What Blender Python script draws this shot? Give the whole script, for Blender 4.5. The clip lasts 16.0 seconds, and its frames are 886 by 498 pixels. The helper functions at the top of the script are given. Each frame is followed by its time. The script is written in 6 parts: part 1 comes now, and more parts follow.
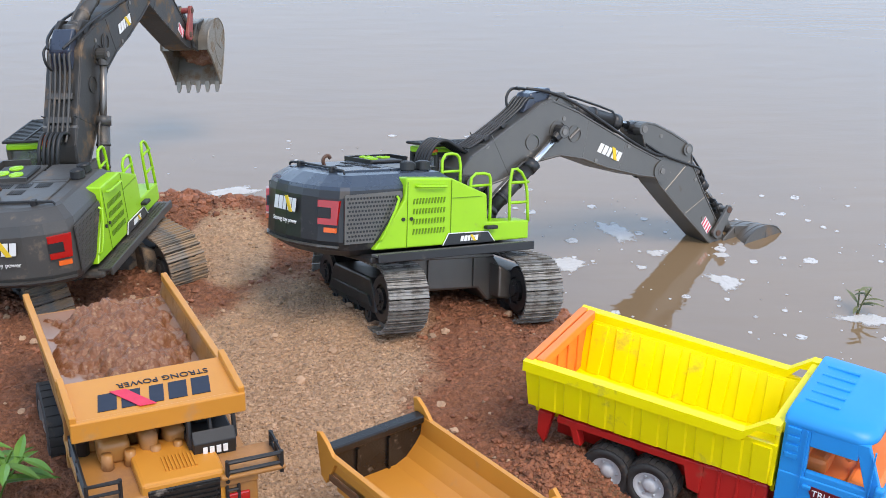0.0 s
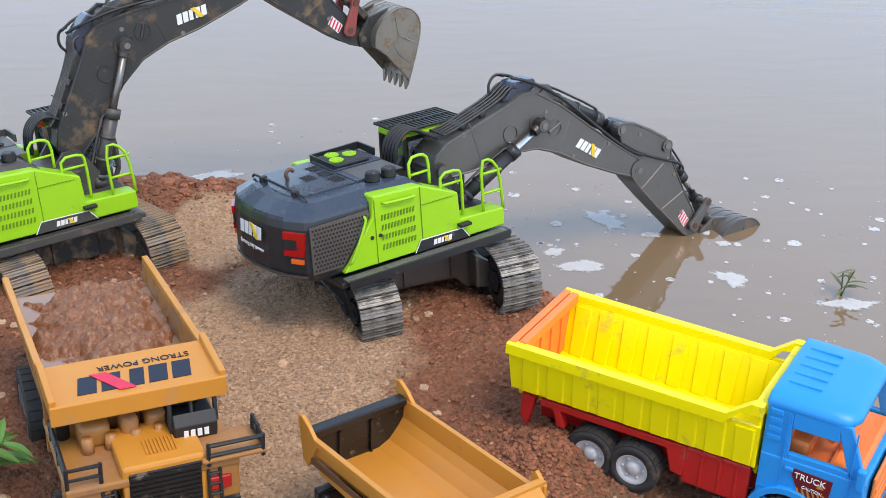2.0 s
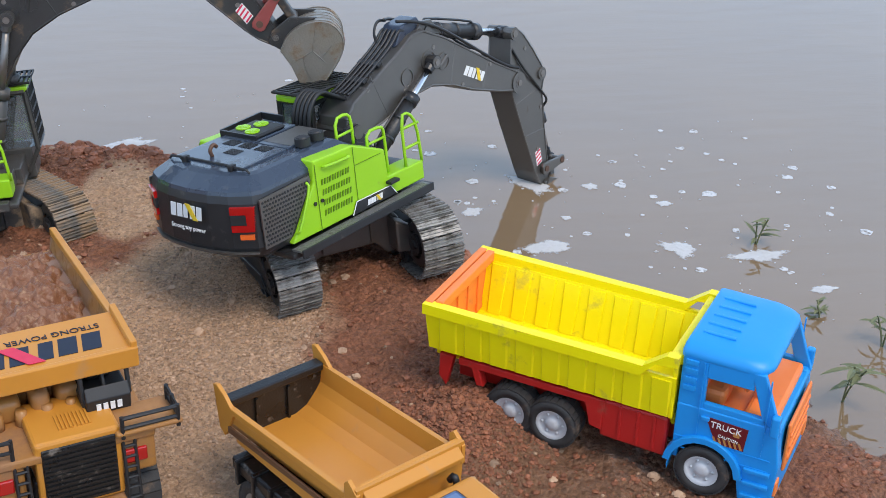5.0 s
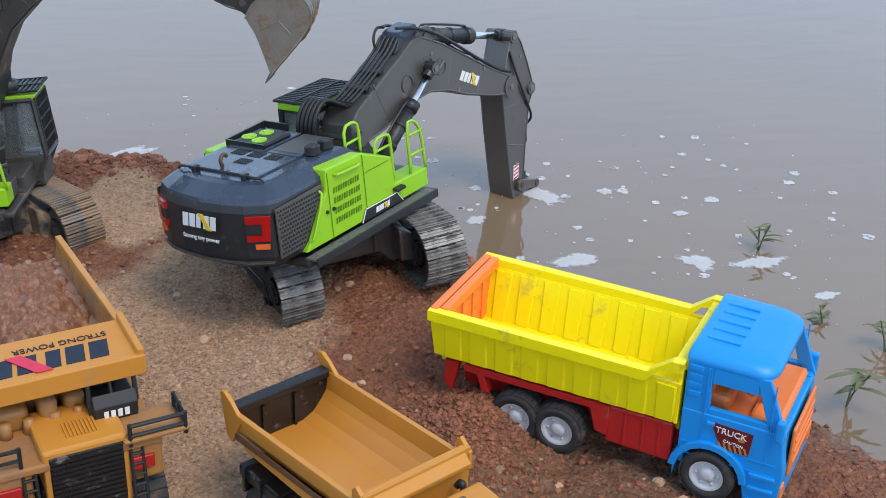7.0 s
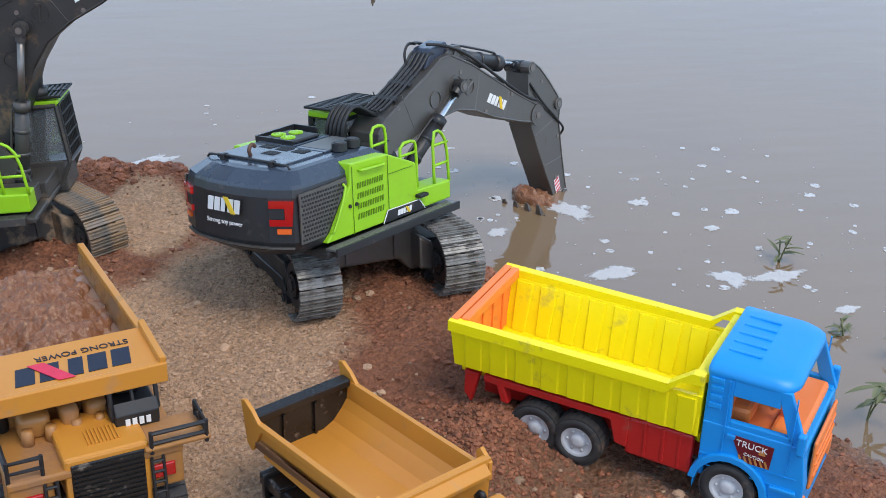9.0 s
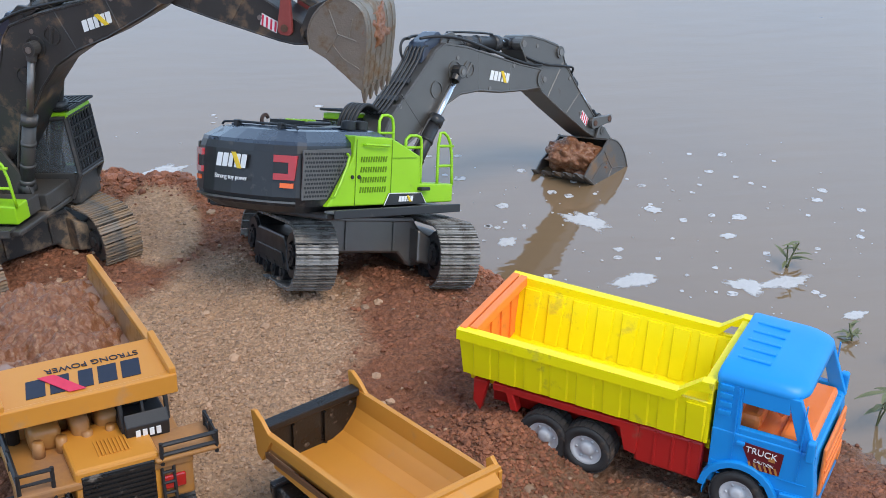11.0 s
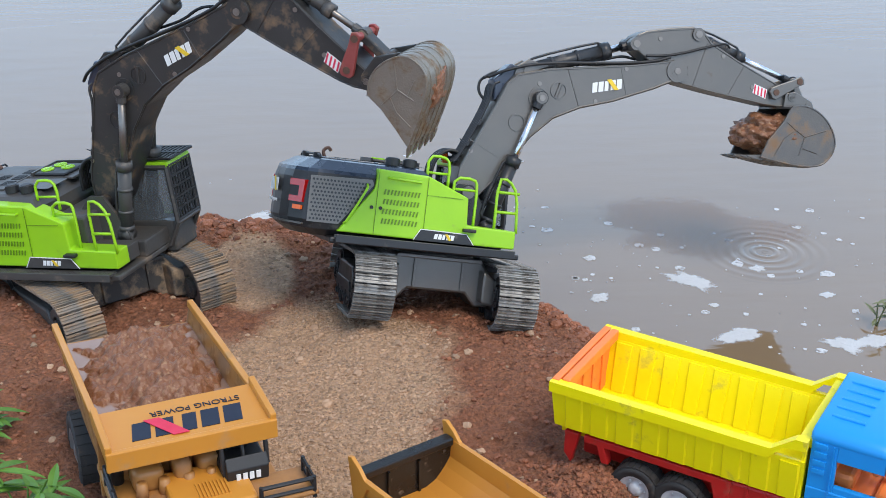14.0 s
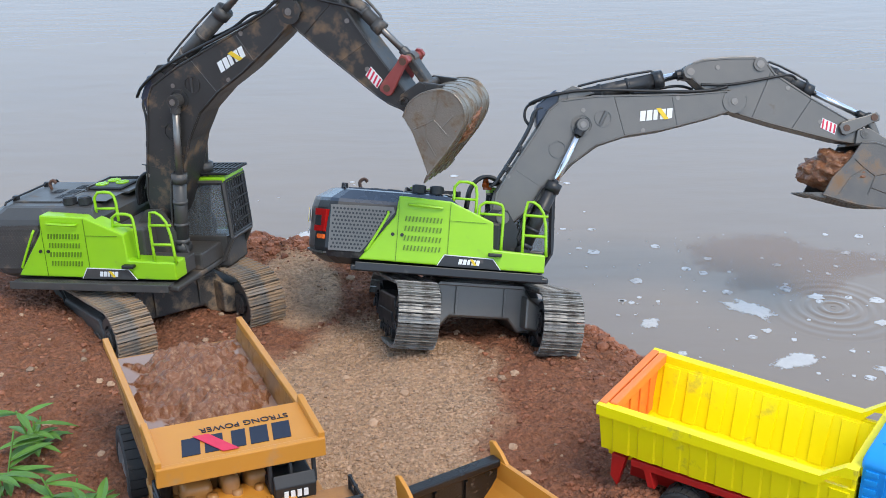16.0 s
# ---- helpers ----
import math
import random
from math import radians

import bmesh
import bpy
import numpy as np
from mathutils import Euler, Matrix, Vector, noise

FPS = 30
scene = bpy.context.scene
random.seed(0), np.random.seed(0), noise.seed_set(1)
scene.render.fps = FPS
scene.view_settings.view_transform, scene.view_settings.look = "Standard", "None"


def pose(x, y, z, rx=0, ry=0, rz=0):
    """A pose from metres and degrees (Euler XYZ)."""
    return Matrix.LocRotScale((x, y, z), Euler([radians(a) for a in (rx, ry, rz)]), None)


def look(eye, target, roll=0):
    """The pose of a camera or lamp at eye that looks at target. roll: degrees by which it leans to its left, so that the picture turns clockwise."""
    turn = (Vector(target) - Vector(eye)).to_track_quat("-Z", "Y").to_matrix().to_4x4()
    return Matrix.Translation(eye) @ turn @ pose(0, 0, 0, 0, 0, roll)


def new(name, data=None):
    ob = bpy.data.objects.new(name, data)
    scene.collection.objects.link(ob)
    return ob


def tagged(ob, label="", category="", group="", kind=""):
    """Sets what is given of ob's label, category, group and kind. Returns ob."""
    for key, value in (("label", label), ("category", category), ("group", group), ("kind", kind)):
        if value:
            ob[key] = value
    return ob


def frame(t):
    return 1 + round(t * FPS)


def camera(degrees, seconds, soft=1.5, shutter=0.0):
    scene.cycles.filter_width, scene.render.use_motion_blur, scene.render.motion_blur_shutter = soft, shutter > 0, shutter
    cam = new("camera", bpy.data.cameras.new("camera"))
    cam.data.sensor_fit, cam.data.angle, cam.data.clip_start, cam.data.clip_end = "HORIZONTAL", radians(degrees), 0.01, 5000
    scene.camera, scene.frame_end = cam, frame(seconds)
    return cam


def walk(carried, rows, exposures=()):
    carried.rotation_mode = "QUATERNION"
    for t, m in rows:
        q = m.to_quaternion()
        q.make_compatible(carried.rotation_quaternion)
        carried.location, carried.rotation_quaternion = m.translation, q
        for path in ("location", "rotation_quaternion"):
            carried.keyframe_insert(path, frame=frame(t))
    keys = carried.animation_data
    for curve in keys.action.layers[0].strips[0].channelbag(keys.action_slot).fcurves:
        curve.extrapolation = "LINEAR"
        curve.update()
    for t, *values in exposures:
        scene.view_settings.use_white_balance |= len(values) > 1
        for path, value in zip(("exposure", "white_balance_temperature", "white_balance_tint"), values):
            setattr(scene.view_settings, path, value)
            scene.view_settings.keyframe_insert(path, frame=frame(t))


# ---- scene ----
cam = camera(35.97, 16.0, soft=0.7)
walk(cam, [
    (0.0, look((0.0000, -1.3415, 0.8374), (0.1784, -0.0965, 0.2224), 1.98)),
    (0.5, look((-0.0031, -1.3415, 0.8348), (0.1795, -0.0977, 0.2186), 2.15)),
    (1.0, look((-0.0021, -1.3389, 0.8335), (0.1802, -0.0985, 0.2103), 2.21)),
    (1.5, look((0.0011, -1.3386, 0.8330), (0.1867, -0.1004, 0.2066), 2.23)),
    (2.0, look((0.0042, -1.3375, 0.8322), (0.1963, -0.1011, 0.2040), 2.20)),
    (2.5, look((0.0044, -1.3362, 0.8305), (0.2034, -0.1027, 0.1989), 2.26)),
    (3.0, look((0.0054, -1.3362, 0.8317), (0.2120, -0.1059, 0.1964), 2.41)),
    (3.5, look((0.0069, -1.3358, 0.8294), (0.2182, -0.1068, 0.1932), 2.43)),
    (4.0, look((0.0180, -1.3313, 0.8271), (0.2614, -0.1182, 0.1720), 2.22)),
    (4.5, look((0.0199, -1.3303, 0.8285), (0.2806, -0.1255, 0.1649), 2.08)),
    (7.0, look((0.0125, -1.3333, 0.8325), (0.2772, -0.1260, 0.1749), 1.76)),
    (7.5, look((0.0121, -1.3320, 0.8338), (0.2713, -0.1236, 0.1761), 1.86)),
    (8.0, look((0.0098, -1.3338, 0.8340), (0.2651, -0.1222, 0.1805), 1.75)),
    (8.5, look((0.0091, -1.3339, 0.8343), (0.2592, -0.1202, 0.1830), 1.78)),
    (9.0, look((0.0080, -1.3333, 0.8341), (0.2567, -0.1184, 0.1844), 1.81)),
    (11.5, look((0.0059, -1.3335, 0.8385), (0.2466, -0.1131, 0.1960), 1.11)),
    (12.0, look((0.0042, -1.3335, 0.8379), (0.2431, -0.1115, 0.1980), 1.04)),
    (12.5, look((0.0053, -1.3336, 0.8399), (0.2406, -0.1108, 0.1999), 0.87)),
    (13.0, look((-0.0003, -1.3358, 0.8464), (0.2281, -0.1093, 0.2112), 0.72)),
    (13.5, look((-0.0143, -1.3418, 0.8503), (0.1771, -0.1004, 0.2319), 0.66)),
    (14.0, look((-0.0208, -1.3458, 0.8537), (0.1532, -0.0952, 0.2490), 0.84)),
    (14.5, look((-0.0226, -1.3460, 0.8566), (0.1353, -0.0904, 0.2578), 0.69)),
    (15.0, look((-0.0242, -1.3463, 0.8568), (0.1219, -0.0863, 0.2644), 0.66)),
    (15.5, look((-0.0251, -1.3462, 0.8569), (0.1172, -0.0847, 0.2668), 0.72)),
    (16.0, look((-0.0297, -1.3471, 0.8563), (0.1038, -0.0833, 0.2690), 0.84)),
], exposures=[(0.0, 0.60, 6650, 12), (2.0, 0.58, 6650, 12), (3.5, 0.56, 6600, 12), (4.5, 0.43, 6450, 11), (7.0, 0.27, 6250, 10), (9.0, 0.31, 6250, 10), (12.5, 0.38, 6300, 10), (14.5, 0.44, 6330, 9), (16.0, 0.49, 6330, 9)])

# joint courses of the two machines
TIMES = [0.0, 0.5, 1.0, 1.5, 2.0, 2.5, 3.0, 3.5, 4.0, 4.5, 7.0, 7.5, 8.0, 8.5, 9.0, 11.5, 12.0, 12.5, 13.0, 13.5, 14.0, 14.5, 15.0, 15.5, 16.0]
DIG_X = [0.1705, 0.1651, 0.1590, 0.1543, 0.1558, 0.1575, 0.1582, 0.1589, 0.1589, 0.1593, 0.1604, 0.1600, 0.1553, 0.1581, 0.1660, 0.1701, 0.1641, 0.1590, 0.1534, 0.1481, 0.1489, 0.1508, 0.1459, 0.1404, 0.1366]
DIG_Y = [0.1352, 0.1245, 0.1152, 0.1074, 0.1037, 0.0993, 0.0903, 0.0833, 0.0774, 0.0706, 0.0615, 0.0597, 0.0562, 0.0667, 0.0843, 0.1594, 0.1737, 0.1848, 0.1880, 0.1933, 0.2027, 0.2066, 0.2020, 0.1969, 0.1924]
DIG_Z = [0.1393, 0.1398, 0.1377, 0.1354, 0.1381, 0.1422, 0.1427, 0.1439, 0.1455, 0.1473, 0.1500, 0.1510, 0.1485, 0.1467, 0.1476, 0.1442, 0.1407, 0.1383, 0.1383, 0.1404, 0.1373, 0.1379, 0.1359, 0.1327, 0.1318]
DIG_YAW = [27.4, 28.3, 28.4, 28.3, 28.5, 29.2, 31.5, 35.2, 37.7, 40.1, 44.4, 44.6, 44.5, 44.0, 42.6, 36.8, 33.9, 31.8, 29.1, 13.4, 5.9, 3.8, -0.4, -1.6, -3.9]
DIG_PITCH = [9.7, 5.1, -0.0, -4.0, -1.3, 0.8, -0.4, -0.8, -0.6, -0.1, 0.6, 0.8, -3.8, -1.2, 6.2, 17.7, 16.8, 16.1, 15.7, 12.7, 11.5, 12.0, 8.6, 5.8, 4.7]
DIG_ROLL = [-14.0, -11.0, -8.2, -6.4, -7.1, -7.5, -7.8, -8.0, -7.7, -8.5, -7.7, -7.6, -7.2, -7.5, -8.5, -13.0, -14.4, -15.5, -17.2, -19.6, -19.8, -20.7, -21.3, -21.9, -22.7]
DIG_BOOM = [1.0, -4.8, -11.1, -16.3, -12.6, -9.3, -10.1, -8.5, -7.1, -5.3, -4.5, -4.5, -9.9, -7.9, -3.1, 22.6, 27.6, 32.9, 36.4, 35.8, 35.9, 35.9, 36.0, 36.2, 31.6]
DIG_ARM = [-41.6, -40.0, -39.0, -35.9, -35.0, -34.5, -36.0, -45.2, -54.0, -61.4, -82.8, -82.9, -76.0, -69.5, -60.7, -41.8, -41.7, -41.2, -41.2, -40.8, -41.4, -41.3, -41.2, -41.5, -42.0]
REACH_X = [-0.2398, -0.2405, -0.2388, -0.2392, -0.2407, -0.2431, -0.2452, -0.2455, -0.2447, -0.2439, -0.2389, -0.2385, -0.2384, -0.2379, -0.2375, -0.2293, -0.2288, -0.2288, -0.2298, -0.2317, -0.2325, -0.2326, -0.2326, -0.2307, -0.2286]
REACH_Y = [0.2493, 0.2495, 0.2492, 0.2491, 0.2485, 0.2476, 0.2467, 0.2457, 0.2457, 0.2458, 0.2471, 0.2469, 0.2463, 0.2469, 0.2477, 0.2532, 0.2534, 0.2532, 0.2528, 0.2523, 0.2519, 0.2519, 0.2526, 0.2541, 0.2556]
REACH_Z = [0.1136, 0.1141, 0.1137, 0.1141, 0.1135, 0.1126, 0.1116, 0.1108, 0.1113, 0.1121, 0.1169, 0.1173, 0.1174, 0.1180, 0.1190, 0.1227, 0.1225, 0.1223, 0.1216, 0.1210, 0.1206, 0.1202, 0.1204, 0.1211, 0.1215]
REACH_YAW = [76.0, 74.4, 59.1, 44.9, 27.0, 10.8, 2.1, 2.6, 0.3, 0.1, -9.1, -8.9, -7.7, -5.4, -9.9, -27.5, -27.7, -27.0, -26.2, -26.0, -25.9, -26.0, -26.2, -25.4, -22.8]
REACH_PITCH = [-5.9, -5.9, -5.8, -5.8, -5.6, -5.5, -5.2, -5.0, -4.9, -4.6, -5.0, -5.1, -5.1, -5.3, -5.4, -5.9, -5.8, -5.8, -5.8, -5.9, -5.8, -5.6, -5.3, -4.9, -4.5]
REACH_ROLL = [-4.9, -5.2, -5.3, -5.6, -5.8, -6.0, -5.9, -5.7, -5.5, -5.5, -5.3, -5.3, -5.3, -5.4, -5.5, -6.4, -6.5, -6.6, -6.9, -6.9, -7.0, -7.2, -7.7, -8.3, -8.7]
REACH_BOOM = [30.8, 31.1, 31.7, 31.7, 32.1, 32.6, 33.2, 33.3, 34.8, 36.1, 49.9, 49.3, 46.2, 42.5, 43.8, 35.9, 37.7, 39.7, 41.7, 44.7, 45.4, 46.1, 47.6, 48.9, 50.2]
REACH_ARM = [-70.3, -71.1, -71.1, -69.7, -68.8, -69.5, -70.8, -71.4, -75.3, -82.4, -88.7, -79.6, -70.5, -60.0, -50.0, -57.8, -61.2, -65.0, -69.2, -73.4, -74.8, -74.5, -78.7, -84.0, -89.7]

# ---- world, sun, exposure ----
world = bpy.data.worlds.new("overcast_sky")
scene.world = world
world.use_nodes = True
wn, wl = world.node_tree.nodes, world.node_tree.links
sky = wn.new("ShaderNodeTexSky")
sky.sky_type, sky.sun_disc = "NISHITA", False
sky.sun_elevation, sky.sun_rotation = radians(55), radians(150)
sky.dust_density, sky.air_density = 4.0, 1.0
haze = wn.new("ShaderNodeMix")
haze.data_type = "RGBA"
haze.inputs[0].default_value = 0.72
wc, ws, wr, wm = wn.new("ShaderNodeTexCoord"), wn.new("ShaderNodeSeparateXYZ"), wn.new("ShaderNodeMapRange"), wn.new("ShaderNodeMix")
wm.data_type = "RGBA"
wr.inputs[1].default_value, wr.inputs[2].default_value = 0.15, 0.75
wm.inputs[6].default_value, wm.inputs[7].default_value = (10.3, 14.2, 19.2, 1), (5.1, 6.9, 9.9, 1)
wl.new(wc.outputs["Generated"], ws.inputs[0])
wl.new(ws.outputs[2], wr.inputs[0])
wl.new(wr.outputs[0], wm.inputs[0])
wl.new(wm.outputs[2], haze.inputs[7])
wl.new(sky.outputs[0], haze.inputs[6])
wl.new(haze.outputs[2], wn["Background"].inputs[0])
wn["Background"].inputs[1].default_value = 0.095
sun = new("sun", bpy.data.lights.new("sun", "SUN"))
sun.data.energy, sun.data.angle, sun.data.color = 1.6, radians(25), (1.0, 0.89, 0.76)
sun.matrix_basis = look((0.6, -1.0, 2.0), (0, 0, 0))


# ---- materials ----
def surface(name, c1, c2=None, scale=60.0, rough=0.45, bump=0.1, metal=0.0, dirt=None, dirt_scale=25.0, dirt_at=0.62, fine=None, coat=0.0, per=0.0):
    """Two tones mixed by noise, patches of dirt on top, grain in the relief."""
    m = bpy.data.materials.new(name)
    m.use_nodes = True
    n, l = m.node_tree.nodes, m.node_tree.links
    p = n["Principled BSDF"]
    co = n.new("ShaderNodeTexCoord")
    a = n.new("ShaderNodeTexNoise")
    a.inputs["Scale"].default_value, a.inputs["Detail"].default_value = scale, 6
    l.new(co.outputs["Object"], a.inputs["Vector"])
    mix = n.new("ShaderNodeMix")
    mix.data_type = "RGBA"
    mix.inputs[6].default_value = (*c1, 1)
    mix.inputs[7].default_value = (*(c2 or [0.8 * v for v in c1]), 1)
    l.new(a.outputs[0], mix.inputs[0])
    out = mix.outputs[2]
    rgh = n.new("ShaderNodeMapRange")
    rgh.inputs[3].default_value, rgh.inputs[4].default_value = max(0.02, rough - 0.12), min(1, rough + 0.12)
    l.new(a.outputs[0], rgh.inputs[0])
    rout = rgh.outputs[0]
    if per:
        inf = n.new("ShaderNodeObjectInfo")
        hsv = n.new("ShaderNodeHueSaturation")
        vr = n.new("ShaderNodeMapRange")
        vr.inputs[3].default_value, vr.inputs[4].default_value = 1 - per, 1 + per
        l.new(inf.outputs["Random"], vr.inputs[0])
        l.new(vr.outputs[0], hsv.inputs["Value"])
        l.new(out, hsv.inputs["Color"])
        out = hsv.outputs[0]
    if dirt:
        b = n.new("ShaderNodeTexNoise")
        b.inputs["Scale"].default_value, b.inputs["Detail"].default_value, b.inputs["Roughness"].default_value = dirt_scale, 8, 0.65
        l.new(co.outputs["Object"], b.inputs["Vector"])
        cut = n.new("ShaderNodeMapRange")
        cut.inputs[1].default_value, cut.inputs[2].default_value = dirt_at - 0.06, dirt_at + 0.1
        l.new(b.outputs[0], cut.inputs[0])
        mx = n.new("ShaderNodeMix")
        mx.data_type = "RGBA"
        mx.inputs[7].default_value = (*dirt, 1)
        l.new(cut.outputs[0], mx.inputs[0])
        l.new(out, mx.inputs[6])
        out = mx.outputs[2]
        rm = n.new("ShaderNodeMix")
        rm.inputs[3].default_value = 0.85
        l.new(cut.outputs[0], rm.inputs[0])
        l.new(rout, rm.inputs[2])
        rout = rm.outputs[0]
    l.new(out, p.inputs["Base Color"])
    l.new(rout, p.inputs["Roughness"])
    p.inputs["Metallic"].default_value = metal
    p.inputs["Coat Weight"].default_value = coat
    if bump:
        g = n.new("ShaderNodeTexNoise")
        g.inputs["Scale"].default_value, g.inputs["Detail"].default_value = fine or scale * 8, 5
        l.new(co.outputs["Object"], g.inputs["Vector"])
        bp = n.new("ShaderNodeBump")
        bp.inputs["Strength"].default_value, bp.inputs["Distance"].default_value = bump, 0.002
        l.new(g.outputs[0], bp.inputs["Height"])
        l.new(bp.outputs[0], p.inputs["Normal"])
    return m


MUD = (0.24, 0.13, 0.07)
DUST = (0.30, 0.24, 0.19)
dark = surface("dark_grey_plastic", (0.015, 0.0155, 0.017), (0.026, 0.0255, 0.026), 40, 0.38, 0.05, dirt=(0.13, 0.115, 0.10), dirt_scale=30, dirt_at=0.66)
dark_worn = surface("muddy_grey_plastic", (0.045, 0.045, 0.044), (0.075, 0.068, 0.06), 40, 0.42, 0.08, dirt=(0.20, 0.15, 0.105), dirt_scale=40, dirt_at=0.63)
bronze = surface("grey_bronze_metal", (0.150, 0.140, 0.127), (0.190, 0.178, 0.162), 50, 0.43, 0.05, metal=0.75, dirt=(0.16, 0.13, 0.10), dirt_scale=26, dirt_at=0.70)
bronze_muddy = surface("muddy_bronze_metal", (0.036, 0.035, 0.034), (0.055, 0.052, 0.048), 45, 0.42, 0.1, metal=0.3, dirt=(0.22, 0.145, 0.085), dirt_scale=34, dirt_at=0.59)
bucket_mud = surface("mud_caked_bucket_steel", (0.20, 0.18, 0.15), (0.29, 0.255, 0.205), 60, 0.34, 0.25, metal=0.55, dirt=(0.22, 0.135, 0.07), dirt_scale=44, dirt_at=0.56)
bucket_steel = surface("scraped_bucket_steel", (0.10, 0.095, 0.09), (0.17, 0.15, 0.13), 60, 0.38, 0.15, metal=0.55, dirt=(0.27, 0.17, 0.10), dirt_scale=30, dirt_at=0.55)
deck_mat = surface("blue_black_deck", (0.026, 0.038, 0.060), (0.038, 0.052, 0.076), 35, 0.28, 0.03, dirt=(0.12, 0.115, 0.11), dirt_scale=40, dirt_at=0.66, coat=0.3)
lime = surface("lime_green_plastic", (0.33, 0.62, 0.012), (0.27, 0.55, 0.01), 30, 0.36, 0.03, dirt=(0.25, 0.30, 0.07), dirt_scale=30, dirt_at=0.72)
muddy_frame = surface("mud_caked_frame_plastic", (0.035, 0.036, 0.037), (0.060, 0.056, 0.050), 40, 0.42, 0.3, dirt=(0.37, 0.26, 0.16), dirt_scale=26, dirt_at=0.53)
black = surface("black_rubber", (0.012, 0.012, 0.013), (0.02, 0.02, 0.02), 80, 0.5, 0.05)
shoe_mat = surface("grey_track_steel", (0.23, 0.225, 0.21), (0.34, 0.325, 0.30), 70, 0.45, 0.2, metal=0.5, dirt=(0.10, 0.085, 0.07), dirt_scale=60, dirt_at=0.55, per=0.2)
shoe_mud = surface("muddy_track_steel", (0.14, 0.13, 0.12), (0.22, 0.195, 0.165), 70, 0.55, 0.2, metal=0.3, dirt=(0.36, 0.25, 0.155), dirt_scale=34, dirt_at=0.50, per=0.25)
dull_rod = surface("dull_brown_rod", (0.26, 0.245, 0.225), (0.18, 0.16, 0.14), 120, 0.36, 0.05, metal=0.8)
chrome = surface("chrome_rod", (0.75, 0.75, 0.76), (0.65, 0.65, 0.66), 60, 0.16, 0.0, metal=1.0)
steel = surface("worn_steel_pin", (0.30, 0.28, 0.26), (0.20, 0.17, 0.14), 200, 0.4, 0.05, metal=0.8)
red_link = surface("worn_red_paint", (0.22, 0.035, 0.03), (0.30, 0.07, 0.06), 120, 0.45, 0.1, dirt=MUD, dirt_scale=60, dirt_at=0.62)
red_lens = surface("red_tail_lens", (0.46, 0.012, 0.010), (0.36, 0.008, 0.008), 80, 0.15, 0.0, coat=0.6)
orange_lens = surface("orange_lens", (0.85, 0.16, 0.03), (0.75, 0.12, 0.02), 80, 0.2, 0.0)
white = surface("white_print", (0.80, 0.80, 0.78), (0.72, 0.72, 0.70), 90, 0.5, 0.0)
yellow_print = surface("yellow_print", (0.85, 0.58, 0.03), None, 90, 0.5, 0.0)
red_print = surface("red_print", (0.70, 0.03, 0.08), None, 90, 0.5, 0.0)
navy_print = surface("navy_print", (0.006, 0.009, 0.024), (0.010, 0.015, 0.034), 90, 0.5, 0.0)
gold = surface("ochre_yellow_plastic", (0.60, 0.258, 0.034), (0.53, 0.22, 0.030), 25, 0.38, 0.03, dirt=(0.42, 0.24, 0.11), dirt_scale=22, dirt_at=0.66)
gold_muddy = surface("mud_filmed_ochre_plastic", (0.42, 0.19, 0.04), (0.32, 0.145, 0.045), 25, 0.33, 0.05, dirt=(0.30, 0.15, 0.065), dirt_scale=24, dirt_at=0.50)
yellow = surface("bright_yellow_plastic", (0.95, 0.80, 0.0), (0.92, 0.76, 0.0), 14, 0.36, 0.04, dirt=(0.46, 0.36, 0.05), dirt_scale=30, dirt_at=0.66)
orange = surface("orange_plastic", (0.90, 0.24, 0.05), (0.85, 0.21, 0.045), 30, 0.42, 0.04, dirt=(0.55, 0.22, 0.10), dirt_scale=30, dirt_at=0.66)
blue = surface("bright_blue_plastic", (0.012, 0.295, 0.74), (0.011, 0.265, 0.68), 20, 0.40, 0.03, dirt=(0.10, 0.24, 0.44), dirt_scale=26, dirt_at=0.74)
red = surface("red_plastic", (0.55, 0.018, 0.015), (0.46, 0.014, 0.012), 26, 0.42, 0.04, dirt=(0.30, 0.09, 0.05), dirt_scale=34, dirt_at=0.64)
tyre_mat = surface("dusty_tyre_rubber", (0.025, 0.025, 0.026), (0.05, 0.047, 0.044), 70, 0.7, 0.15, dirt=(0.16, 0.11, 0.075), dirt_scale=50, dirt_at=0.62)
rim_mat = surface("white_wheel_plastic", (0.62, 0.62, 0.63), (0.55, 0.55, 0.55), 40, 0.4, 0.03, dirt=(0.35, 0.25, 0.17), dirt_scale=45, dirt_at=0.68)
rim_grey = surface("silver_wheel_plastic", (0.35, 0.35, 0.34), (0.28, 0.27, 0.26), 40, 0.35, 0.03, metal=0.5, dirt=(0.3, 0.2, 0.13), dirt_scale=45, dirt_at=0.6)
black_muddy = surface("mud_smeared_black_plastic", (0.008, 0.008, 0.009), (0.018, 0.017, 0.016), 50, 0.30, 0.15, dirt=(0.24, 0.20, 0.16), dirt_scale=70, dirt_at=0.66)
leaf_mat = surface("green_leaf", (0.07, 0.18, 0.02), (0.13, 0.27, 0.04), 120, 0.45, 0.1, per=0.2)
dry_leaf = surface("dull_leaf", (0.12, 0.14, 0.06), (0.17, 0.17, 0.08), 120, 0.6, 0.1)
foam_mat = surface("water_foam", (0.66, 0.66, 0.66), (0.52, 0.51, 0.50), 90, 0.6, 0.6, fine=500)


